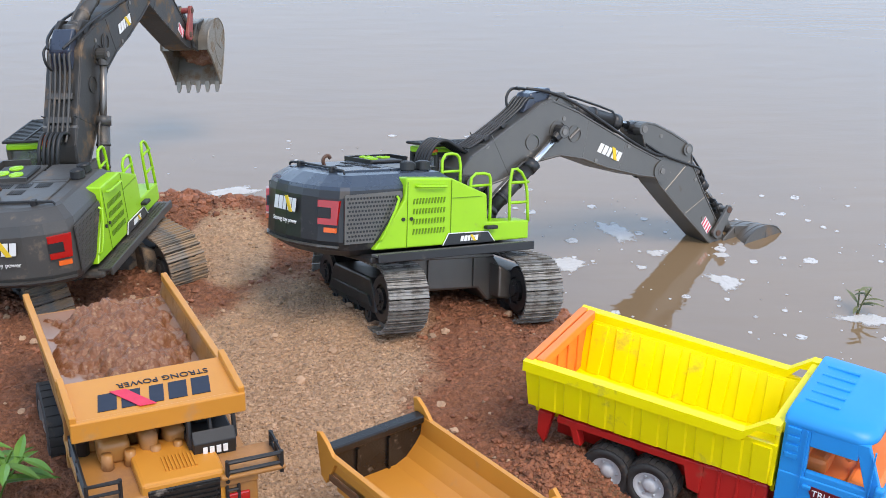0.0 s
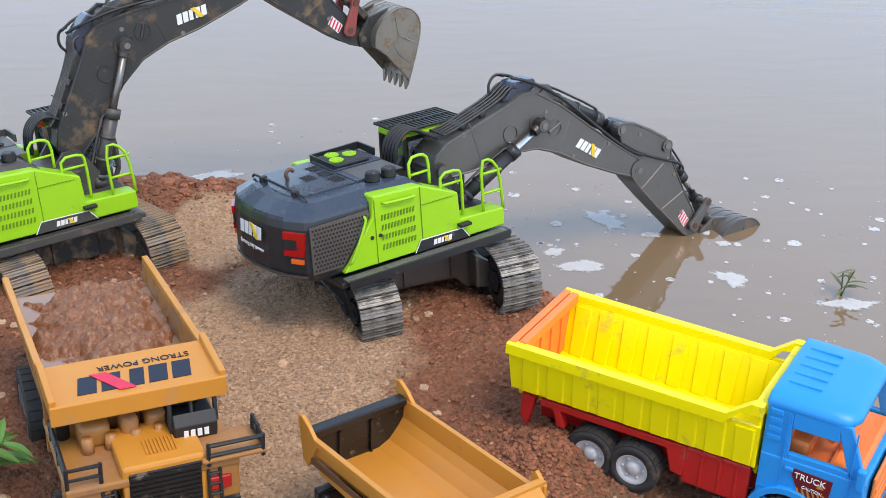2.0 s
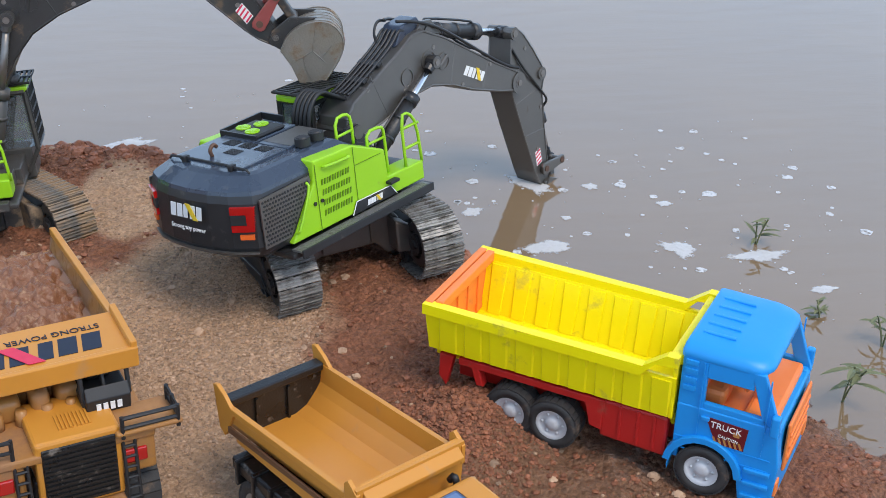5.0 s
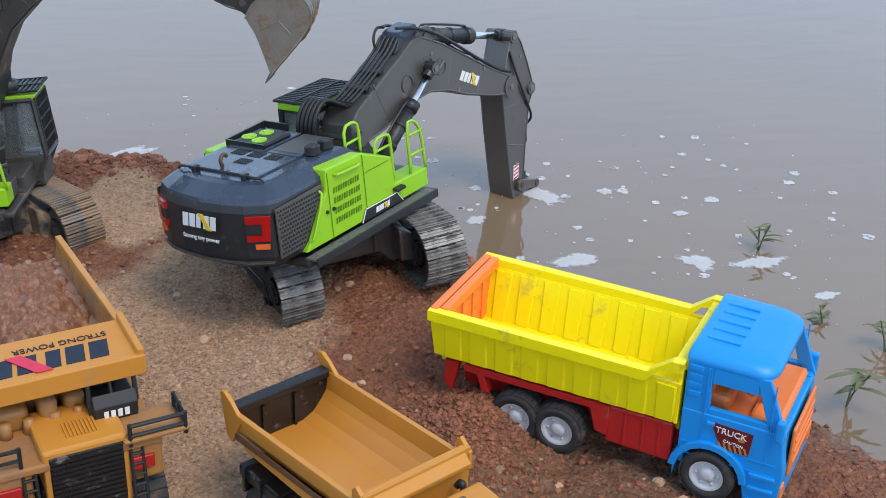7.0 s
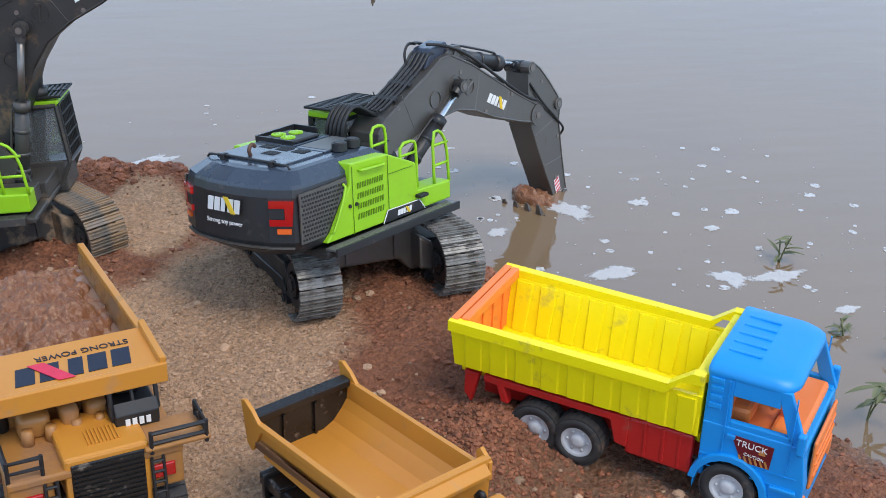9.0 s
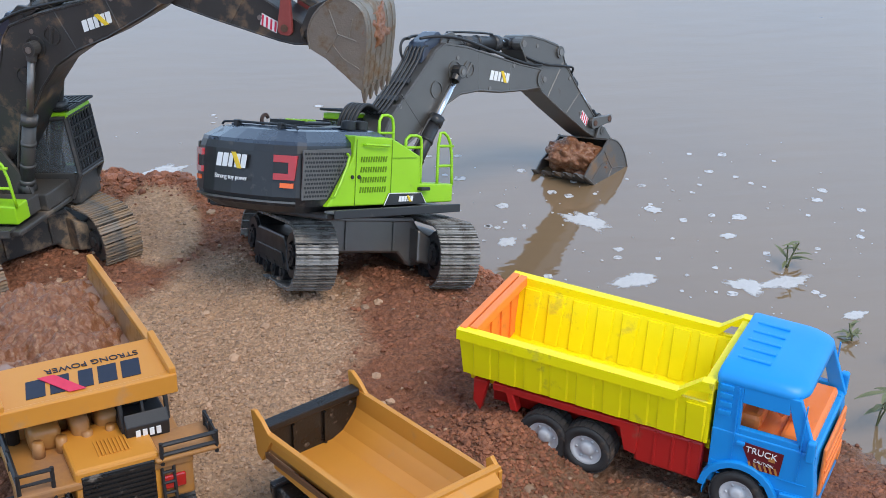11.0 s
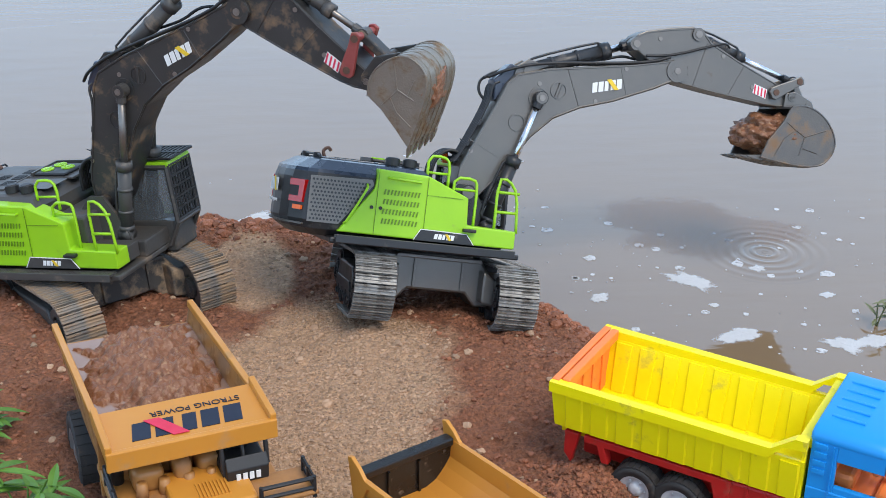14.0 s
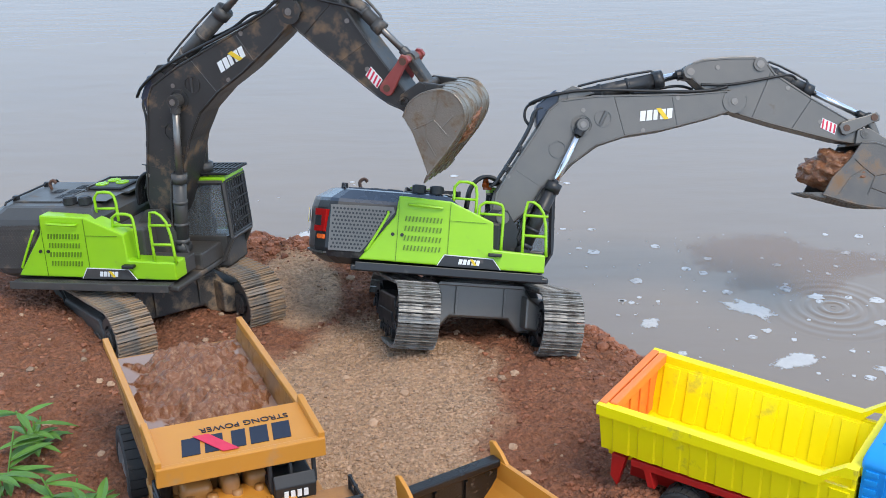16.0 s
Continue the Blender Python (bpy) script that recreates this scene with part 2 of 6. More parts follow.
def lacy(m, scale, lo, hi):
    """Thin the froth away in holes."""
    n, l = m.node_tree.nodes, m.node_tree.links
    co, t, r = n.new("ShaderNodeTexCoord"), n.new("ShaderNodeTexNoise"), n.new("ShaderNodeMapRange")
    t.inputs["Scale"].default_value, t.inputs["Detail"].default_value = scale, 6
    r.inputs[1].default_value, r.inputs[2].default_value, r.inputs[3].default_value, r.inputs[4].default_value = lo, hi, 0.12, 0.95
    l.new(co.outputs["Object"], t.inputs["Vector"])
    l.new(t.outputs[0], r.inputs[0])
    l.new(r.outputs[0], n["Principled BSDF"].inputs["Alpha"])


lacy(foam_mat, 130, 0.30, 0.50)
walk_plate = surface("grey_tread_plate", (0.20, 0.20, 0.195), (0.27, 0.265, 0.255), 60, 0.42, 0.15, metal=0.5, dirt=(0.14, 0.12, 0.10), dirt_scale=50, dirt_at=0.62)
mud_mat = surface("wet_red_mud", (0.28, 0.118, 0.053), (0.16, 0.062, 0.027), 120, 0.32, 1.0, dirt=(0.42, 0.26, 0.155), dirt_scale=200, dirt_at=0.60, fine=260)
slurry = surface("muddy_water_film", (0.33, 0.205, 0.145), (0.27, 0.16, 0.11), 40, 0.12, 0.02)
stone_mat = surface("mixed_pebbles", (0.46, 0.305, 0.195), (0.32, 0.20, 0.125), 30, 0.78, 0.3, fine=300)
clod_mat = surface("red_soil_clods", (0.31, 0.120, 0.060), (0.19, 0.070, 0.035), 60, 0.7, 0.6, fine=300)


def glass_like(name, tint, rough=0.05, alpha=0.35):
    m = surface(name, tint, None, 40, rough, 0.0)
    m.node_tree.nodes["Principled BSDF"].inputs["Transmission Weight"].default_value = 1 - alpha
    return m


cab_glass = glass_like("smoked_cab_glass", (0.30, 0.33, 0.35))
blue_pane = surface("blue_sky_pane", (0.10, 0.16, 0.30), (0.13, 0.20, 0.34), 60, 0.12, 0.0, coat=0.5)


def soil_material():
    """Sand, red soil and wet dark soil, laid out by the ground's own layers."""
    m = bpy.data.materials.new("bank_soil")
    m.use_nodes = True
    n, l = m.node_tree.nodes, m.node_tree.links
    p = n["Principled BSDF"]
    co = n.new("ShaderNodeTexCoord")

    def noise_of(scale, detail=8, rough=0.6):
        t = n.new("ShaderNodeTexNoise")
        t.inputs["Scale"].default_value, t.inputs["Detail"].default_value, t.inputs["Roughness"].default_value = scale, detail, rough
        l.new(co.outputs["Object"], t.inputs["Vector"])
        return t.outputs[0]

    def ramp(x, lo, hi):
        r = n.new("ShaderNodeMapRange")
        r.inputs[1].default_value, r.inputs[2].default_value = lo, hi
        l.new(x, r.inputs[0])
        return r.outputs[0]

    def mix(f, a, b):
        x = n.new("ShaderNodeMix")
        x.data_type = "RGBA"
        l.new(f, x.inputs[0])
        for k, v in ((6, a), (7, b)):
            if isinstance(v, tuple):
                x.inputs[k].default_value = (*v, 1)
            else:
                l.new(v, x.inputs[k])
        return x.outputs[2]

    grain = noise_of(260, 10, 0.7)
    blot = noise_of(22)
    sand = mix(ramp(grain, 0.35, 0.68), (0.39, 0.225, 0.125), (0.66, 0.435, 0.270))
    sand = mix(ramp(blot, 0.45, 0.72), sand, (0.48, 0.290, 0.165))
    soil = mix(ramp(grain, 0.33, 0.70), (0.125, 0.046, 0.023), (0.43, 0.178, 0.088))
    soil = mix(ramp(blot, 0.42, 0.75), soil, (0.27, 0.105, 0.053))
    cell = n.new("ShaderNodeTexVoronoi")
    cell.inputs["Scale"].default_value = 230
    l.new(co.outputs["Object"], cell.inputs["Vector"])
    at = n.new("ShaderNodeAttribute")
    at.attribute_name = "layers"
    sep = n.new("ShaderNodeSeparateColor")
    l.new(at.outputs["Color"], sep.inputs[0])
    col = mix(sep.outputs[0], soil, sand)
    wet = mix(sep.outputs[1], col, mix(ramp(grain, 0.3, 0.7), (0.160, 0.074, 0.038), (0.34, 0.185, 0.105)))
    tone, hsv, one = n.new("ShaderNodeMapRange"), n.new("ShaderNodeHueSaturation"), n.new("ShaderNodeSeparateColor")
    tone.inputs[3].default_value, tone.inputs[4].default_value = 0.83, 1.17
    l.new(cell.outputs["Color"], one.inputs[0])
    l.new(one.outputs[0], tone.inputs[0])
    l.new(tone.outputs[0], hsv.inputs["Value"])
    l.new(wet, hsv.inputs["Color"])
    l.new(hsv.outputs[0], p.inputs["Base Color"])
    r = n.new("ShaderNodeMapRange")
    r.inputs[3].default_value, r.inputs[4].default_value = 0.88, 0.45
    l.new(sep.outputs[1], r.inputs[0])
    l.new(r.outputs[0], p.inputs["Roughness"])
    v = n.new("ShaderNodeTexVoronoi")
    v.inputs["Scale"].default_value = 170
    l.new(co.outputs["Object"], v.inputs["Vector"])
    add = n.new("ShaderNodeMath")
    add.operation = "SUBTRACT"
    l.new(grain, add.inputs[0])
    l.new(v.outputs["Distance"], add.inputs[1])
    bp = n.new("ShaderNodeBump")
    bp.inputs["Strength"].default_value, bp.inputs["Distance"].default_value = 1.0, 0.0050
    l.new(add.outputs[0], bp.inputs["Height"])
    l.new(bp.outputs[0], p.inputs["Normal"])
    return m


def water_material():
    """Turbid water: a cloudy pinkish grey body under a smooth, faintly rippled skin."""
    m = bpy.data.materials.new("turbid_water")
    m.use_nodes = True
    n, l = m.node_tree.nodes, m.node_tree.links
    p = n["Principled BSDF"]
    co = n.new("ShaderNodeTexCoord")
    a = n.new("ShaderNodeTexNoise")
    a.inputs["Scale"].default_value, a.inputs["Detail"].default_value = 3.0, 4
    l.new(co.outputs["Object"], a.inputs["Vector"])
    mix = n.new("ShaderNodeMix")
    mix.data_type = "RGBA"
    mix.inputs[6].default_value, mix.inputs[7].default_value = (0.235, 0.155, 0.082, 1), (0.185, 0.128, 0.078, 1)
    l.new(a.outputs[0], mix.inputs[0])
    l.new(mix.outputs[2], p.inputs["Base Color"])
    p.inputs["Roughness"].default_value, p.inputs["IOR"].default_value = 0.03, 2.0
    w = n.new("ShaderNodeTexNoise")
    w.inputs["Scale"].default_value, w.inputs["Detail"].default_value = 16, 3
    st = n.new("ShaderNodeMapping")
    st.inputs["Scale"].default_value = (0.5, 1.6, 1)
    l.new(co.outputs["Object"], st.inputs["Vector"])
    l.new(st.outputs[0], w.inputs["Vector"])
    bp = n.new("ShaderNodeBump")
    bp.inputs["Strength"].default_value, bp.inputs["Distance"].default_value = 0.12, 0.006
    l.new(w.outputs[0], bp.inputs["Height"])
    l.new(bp.outputs[0], p.inputs["Normal"])
    return m


soil_mat, water_mat = soil_material(), water_material()


# ---- building helpers ----
def finish(ob, bm, material, smooth=False):
    bmesh.ops.recalc_face_normals(bm, faces=bm.faces)
    bm.to_mesh(ob.data)
    bm.free()
    ob.data.materials.append(material)
    for f in ob.data.polygons:
        f.use_smooth = smooth
    return ob


def part(name, bm, material, parent, label="", smooth=False):
    ob = new(name, bpy.data.meshes.new(name))
    finish(ob, bm, material, smooth)
    ob.parent = parent
    if label:
        tagged(ob, label)
    return ob


def solid(name, bm, material, m=Matrix(), smooth=False, **tags):
    ob = new(name, bpy.data.meshes.new(name))
    finish(ob, bm, material, smooth)
    ob.matrix_basis = m
    return tagged(ob, **tags)


def thing(name, m, **tags):
    ob = new(name)
    ob.empty_display_size = 0.02
    ob.matrix_basis = m
    return tagged(ob, **tags)


def bevelled(bm, verts, r, seg=2):
    if r > 0:
        vs = set(verts)
        edges = [e for e in bm.edges if e.verts[0] in vs and e.verts[1] in vs]
        bmesh.ops.bevel(bm, geom=edges, offset=r, segments=seg, affect="EDGES", profile=0.5)


def box(bm, x0, x1, y0, y1, z0, z1, r=0.0, m=None):
    t = bmesh.new()
    vs = [t.verts.new(p) for p in ((x0, y0, z0), (x1, y0, z0), (x1, y1, z0), (x0, y1, z0), (x0, y0, z1), (x1, y0, z1), (x1, y1, z1), (x0, y1, z1))]
    for q in ((0, 3, 2, 1), (4, 5, 6, 7), (0, 1, 5, 4), (1, 2, 6, 5), (2, 3, 7, 6), (3, 0, 4, 7)):
        t.faces.new([vs[i] for i in q])
    bevelled(t, t.verts, r)
    return merge(bm, t, m)


def merge(bm, t, m=None):
    if m is not None:
        t.transform(m)
    me = bpy.data.meshes.new("t")
    t.to_mesh(me)
    t.free()
    bm.from_mesh(me)
    bpy.data.meshes.remove(me)
    return bm


def prism(bm, outline, y0, y1, r=0.0, m=None, y0b=None, y1b=None):
    """An outline in x and z, carried from y0 to y1."""
    t = bmesh.new()
    a = [t.verts.new((x, y0, z)) for x, z in outline]
    b = [t.verts.new((x, y1, z)) for x, z in outline]
    t.faces.new(a)
    t.faces.new(b[::-1])
    for i in range(len(a)):
        j = (i + 1) % len(a)
        t.faces.new((a[j], a[i], b[i], b[j]))
    bmesh.ops.recalc_face_normals(t, faces=t.faces)
    bevelled(t, t.verts, r)
    return merge(bm, t, m)


def loft(bm, rings, close=True, cap=True):
    """Rings of equally many points, joined one to the next."""
    t = bmesh.new()
    rs = [[t.verts.new(p) for p in ring] for ring in rings]
    k = len(rs[0])
    for a, b in zip(rs, rs[1:]):
        for i in range(k if close else k - 1):
            j = (i + 1) % k
            t.faces.new((a[i], a[j], b[j], b[i]))
    if cap:
        t.faces.new(rs[0][::-1])
        t.faces.new(rs[-1])
    bmesh.ops.recalc_face_normals(t, faces=t.faces)
    return merge(bm, t)


def rod(bm, p, q, r, seg=12, r2=None):
    p, q = Vector(p), Vector(q)
    turn = (q - p).to_track_quat("Z", "Y").to_matrix()
    rings = [[c + turn @ Vector((rad * math.cos(2 * math.pi * i / seg), rad * math.sin(2 * math.pi * i / seg), 0)) for i in range(seg)] for c, rad in ((p, r), (q, r if r2 is None else r2))]
    return loft(bm, rings)


def tube(bm, points, r, seg=8, smooth=3):
    """A round bar along a line of points, its corners eased."""
    pts = [Vector(p) for p in points]
    for _ in range(smooth):
        new_pts = [pts[0]]
        for a, b in zip(pts, pts[1:]):
            new_pts += [a.lerp(b, 0.25), a.lerp(b, 0.75)]
        pts = new_pts + [pts[-1]]
    keep = [pts[0]]
    for p in pts[1:]:
        if (p - keep[-1]).length > r * 0.6:
            keep.append(p)
    rings, up = [], None
    for i, p in enumerate(keep):
        d = (keep[min(i + 1, len(keep) - 1)] - keep[max(i - 1, 0)]).normalized()
        if up is None:
            up = d.orthogonal().normalized()
        up = (up - d * up.dot(d)).normalized()
        side = d.cross(up)
        rings.append([p + r * (up * math.cos(2 * math.pi * k / seg) + side * math.sin(2 * math.pi * k / seg)) for k in range(seg)])
    return loft(bm, rings)


def ring_band(bm, c, axis, r0, r1, depth, seg=28):
    """A flat annulus with depth, round an axis through c."""
    c, axis = Vector(c), Vector(axis).normalized()
    u = axis.orthogonal().normalized()
    v = axis.cross(u)
    rings = []
    for i in range(seg + 1):
        a = 2 * math.pi * i / seg
        d = u * math.cos(a) + v * math.sin(a)
        rings.append([c + d * r0, c + d * r1, c + d * r1 + axis * depth, c + d * r0 + axis * depth])
    return loft(bm, rings, cap=False)


def lettering(text, size, material, parent, m, name="lettering", label=""):
    c = bpy.data.curves.new(name, "FONT")
    c.body, c.size, c.extrude, c.align_x, c.align_y = text, size, 0.0003, "CENTER", "CENTER"
    c.materials.append(material)
    ob = new(name, c)
    ob.parent, ob.matrix_basis = parent, m
    if label:
        tagged(ob, label)
    return ob


def emblem(parent, m, w, h, body, slash, thick=0.0006):
    """A row of slanted blocks with a bright slash, as the printed maker's mark."""
    bm = bmesh.new()
    s, g = 0.18 * h, w / 5
    for i, f in enumerate((0.80, 0.80, 0.62, 0.80, 0.80)):
        x = -w / 2 + i * g
        prism(bm, [(x, -h / 2), (x + f * g, -h / 2), (x + f * g + s, h / 2), (x + s, h / 2)], 0, thick)
    part("emblem", bm, body, parent, "printed maker's mark of slanted blocks").matrix_basis = m
    bm = bmesh.new()
    prism(bm, [(0.22 * w, -h * 0.55), (0.36 * w, -h * 0.55), (0.16 * w, h * 0.62), (0.02 * w, h * 0.62)], thick * 1.5, thick * 2.6)
    part("emblem_slash", bm, slash, parent).matrix_basis = m


def glide(values, t):
    """A smooth course through the values at TIMES."""
    ts, vs = TIMES, values
    i = max(0, min(len(ts) - 2, int(np.searchsorted(ts, t, "right")) - 1))
    h = ts[i + 1] - ts[i]
    u = (t - ts[i]) / h

    def slope(k):
        if k == 0 or k == len(ts) - 1:
            return 0.0
        a, b = (vs[k] - vs[k - 1]) / (ts[k] - ts[k - 1]), (vs[k + 1] - vs[k]) / (ts[k + 1] - ts[k])
        return 0.0 if a * b <= 0 else 2 * a * b / (a + b)

    return (2 * u**3 - 3 * u**2 + 1) * vs[i] + (u**3 - 2 * u**2 + u) * h * slope(i) + (3 * u**2 - 2 * u**3) * vs[i + 1] + (u**3 - u**2) * h * slope(i + 1)


# ---- ground and water ----
WATER = 0.015
SHORE = [(-6, 2.2), (-1.2, 0.72), (-0.35, 0.57), (-0.11, 0.49), (0.0, 0.465), (0.10, 0.41), (0.25, 0.29), (0.33, 0.20), (0.375, 0.125), (0.46, 0.02), (0.58, -0.10), (0.66, -0.20), (0.73, -0.29), (0.90, -0.45), (1.6, -0.9), (8, -5)]


def shore_y(x):
    return float(np.interp(x, [p[0] for p in SHORE], [p[1] for p in SHORE]))


def bump_at(x, y, cx, cy, r, h):
    return h * math.exp(-((x - cx) ** 2 + (y - cy) ** 2) / (r * r))


def sandiness(x, y):
    """1 on the trodden pale sand, 0 on the red soil."""
    wob = 0.08 * noise.noise((x * 9, y * 9, 3.1)) + 0.02 * noise.noise((x * 40, y * 40, 7.7))
    e = 1 - math.hypot((x - 0.03) / 0.165, (y + 0.01) / 0.20) + wob * 3.5
    f = 1 - math.hypot((x + 0.0) / 0.12, (y + 0.30) / 0.30) + wob * 3
    g = 1 - math.hypot((x + 0.05) / 0.060, (y - 0.28) / 0.13) + wob * 3
    return max(0.0, min(1.0, max(e, f * 0.9, g) * 4 + 0.2))


def height(x, y):
    d = (shore_y(x) - y) * 0.72 + 0.018 * noise.noise((x * 8, y * 8, 0.3)) + 0.006 * noise.noise((x * 30, y * 30, 5.0))
    if d < 0:
        return max(-0.25, WATER + d * 0.30)
    z = WATER + 0.035 * (1 - math.exp(-d / 0.07))
    z += -0.022 * max(0.0, min(1.0, (-0.14 - y) / 0.16))
    z += bump_at(x, y, -0.03, 0.40, 0.075, 0.022) + bump_at(x, y, -0.13, 0.44, 0.06, 0.018)
    z += bump_at(x, y, 0.285, -0.255, 0.055, 0.030) + bump_at(x, y, 0.25, -0.32, 0.05, 0.018)
    z += bump_at(x, y, -0.42, 0.10, 0.16, 0.02) + bump_at(x, y, 0.20, 0.01, 0.11, 0.010) + bump_at(x, y, 0.09, 0.055, 0.05, 0.012) - bump_at(x, y, 0.16, 0.24, 0.09, 0.012) + bump_at(x, y, 0.60, -0.36, 0.05, 0.012)
    s = sandiness(x, y)
    near = 1.0 if abs(x) < 1.2 and abs(y) < 1.2 else 0.3
    z += near * ((0.006 - 0.003 * s) * noise.noise((x * 18, y * 18, 1.0)) + (0.0060 - 0.0034 * s) * noise.noise((x * 55, y * 55, 2.0)) + (0.0034 - 0.0014 * s) * noise.noise((x * 130, y * 130, 4.0)))
    return z


def steps(lo, hi, fine, far):
    out, x, d = [lo + fine * i for i in range(int((hi - lo) / fine) + 1)], hi, fine
    while x < far:
        d *= 1.35
        x += d
        out.append(x)
    x, d = lo, fine
    while x > -far:
        d *= 1.35
        x -= d
        out.insert(0, x)
    return out


def ground():
    xs, ys = steps(-0.66, 0.86, 0.0045, 400), steps(-0.62, 0.62, 0.0045, 400)
    verts, layer = [], []
    for y in ys:
        for x in xs:
            z = height(x, y)
            verts.append((x, y, z))
            wet = max(0.0, min(1.0, 1 - (z - WATER) / 0.014))
            wet = max(wet, max(0.0, min(1.0, 1.6 - math.hypot((x - 0.36) / 0.16, (y + 0.36) / 0.13) * 1.2)) if abs(x) < 1 else 0)
            layer.append((sandiness(x, y), wet))
    k = len(xs)
    faces = [(j * k + i, j * k + i + 1, (j + 1) * k + i + 1, (j + 1) * k + i) for j in range(len(ys) - 1) for i in range(k - 1)]
    me = bpy.data.meshes.new("ground")
    me.from_pydata(verts, [], faces)
    at = me.color_attributes.new("layers", "FLOAT_COLOR", "POINT")
    at.data.foreach_set("color", [c for s, w in layer for c in (s, w, 0.0, 1.0)])
    for f in me.polygons:
        f.use_smooth = True
    me.materials.append(soil_mat)
    tagged(new("ground", me), "muddy red soil bank with trodden pale gravelly sand", "ground", kind="structure")


def water():
    bm = bmesh.new()
    vs = [bm.verts.new(p) for p in ((-400, -400, 0), (400, -400, 0), (400, 400, 0), (-400, 400, 0))]
    bm.faces.new(vs)
    ob = solid("water", bm, water_mat, pose(0, 0, WATER), label="calm turbid grey-brown pond water reflecting the sky", category="water", kind="structure")


ground()
water()


# ---- excavators ----
AXIS = 0.036            # swing axis, ahead of the upper body's origin
FOOT = 0.110            # from the tracks' underside up to the swing centre
PIVOT = (0.0672, 0.0493)  # boom foot pin, in the upper body's x and z
EYE = (0.1402, 0.0606)    # boom cylinder's eye on the boom
ELBOW = 0.3226
CYL_FOOT = (0.092, 0.012)
STICK_FOOT = (0.146, 0.096)
STICK_END = (-0.0617, 0.0218)
CURL_FOOT = (0.0204, 0.0535)
ROCKER = (0.1447, 0.0043)
TIP = (0.1695, 0.0035)
EAR = (0.0265, -0.0087)


DIG_SKEW = (-0.0007, -1.7)    # sideways play of the jib at its foot pin: metres, degrees
REACH_SKEW = (0.0087, -4.3)


def planar(x, z, deg, y=0.0):
    return pose(x, y, z, 0, -deg, 0)


def spun(p, deg):
    c, s = math.cos(radians(deg)), math.sin(radians(deg))
    return (c * p[0] - s * p[1], s * p[0] + c * p[1])


def joints(boom, arm, curl):
    """Poses in the upper body's space of every jointed part."""
    def on_boom(p):
        q = spun(p, boom)
        return (PIVOT[0] + q[0], PIVOT[1] + q[1])

    def on_arm(p):
        q = spun(p, arm)
        return on_boom((ELBOW + q[0], q[1]))

    e = spun(EAR, curl)
    ear = (TIP[0] + e[0], TIP[1] + e[1])
    dx, dz = ear[0] - ROCKER[0], ear[1] - ROCKER[1]
    d = max(0.012, min(0.072, math.hypot(dx, dz)))
    a = (0.037**2 - 0.036**2 + d * d) / (2 * d)
    h = math.sqrt(max(0.0, 0.037**2 - a * a))
    knee = (ROCKER[0] + (a * dx - h * dz) / d, ROCKER[1] + (a * dz + h * dx) / d)

    def from_to(p, q):
        return planar(p[0], p[1], math.degrees(math.atan2(q[1] - p[1], q[0] - p[0])))

    foot, eye = CYL_FOOT, on_boom(EYE)
    sf, se = on_boom(STICK_FOOT), on_arm(STICK_END)
    cf, ck, rk, er = on_arm(CURL_FOOT), on_arm(knee), on_arm(ROCKER), on_arm(ear)
    el, tp = on_boom((ELBOW, 0)), on_arm(TIP)
    return {
        "boom": planar(*PIVOT, boom), "arm": planar(*el, boom + arm), "bucket": planar(*tp, boom + arm + curl),
        "boom_cylinder": from_to(foot, eye), "boom_rod": from_to(eye, foot),
        "arm_cylinder": from_to(sf, se), "arm_rod": from_to(se, sf),
        "bucket_cylinder": from_to(cf, ck), "bucket_rod": from_to(ck, cf),
        "rocker_link": from_to(rk, ck), "bucket_link": from_to(er, ck),
    }


def pins(bm, spots, y, r, out=0.003):
    for x, z in spots:
        rod(bm, (x, -y - out, z), (x, y + out, z), r, 14)


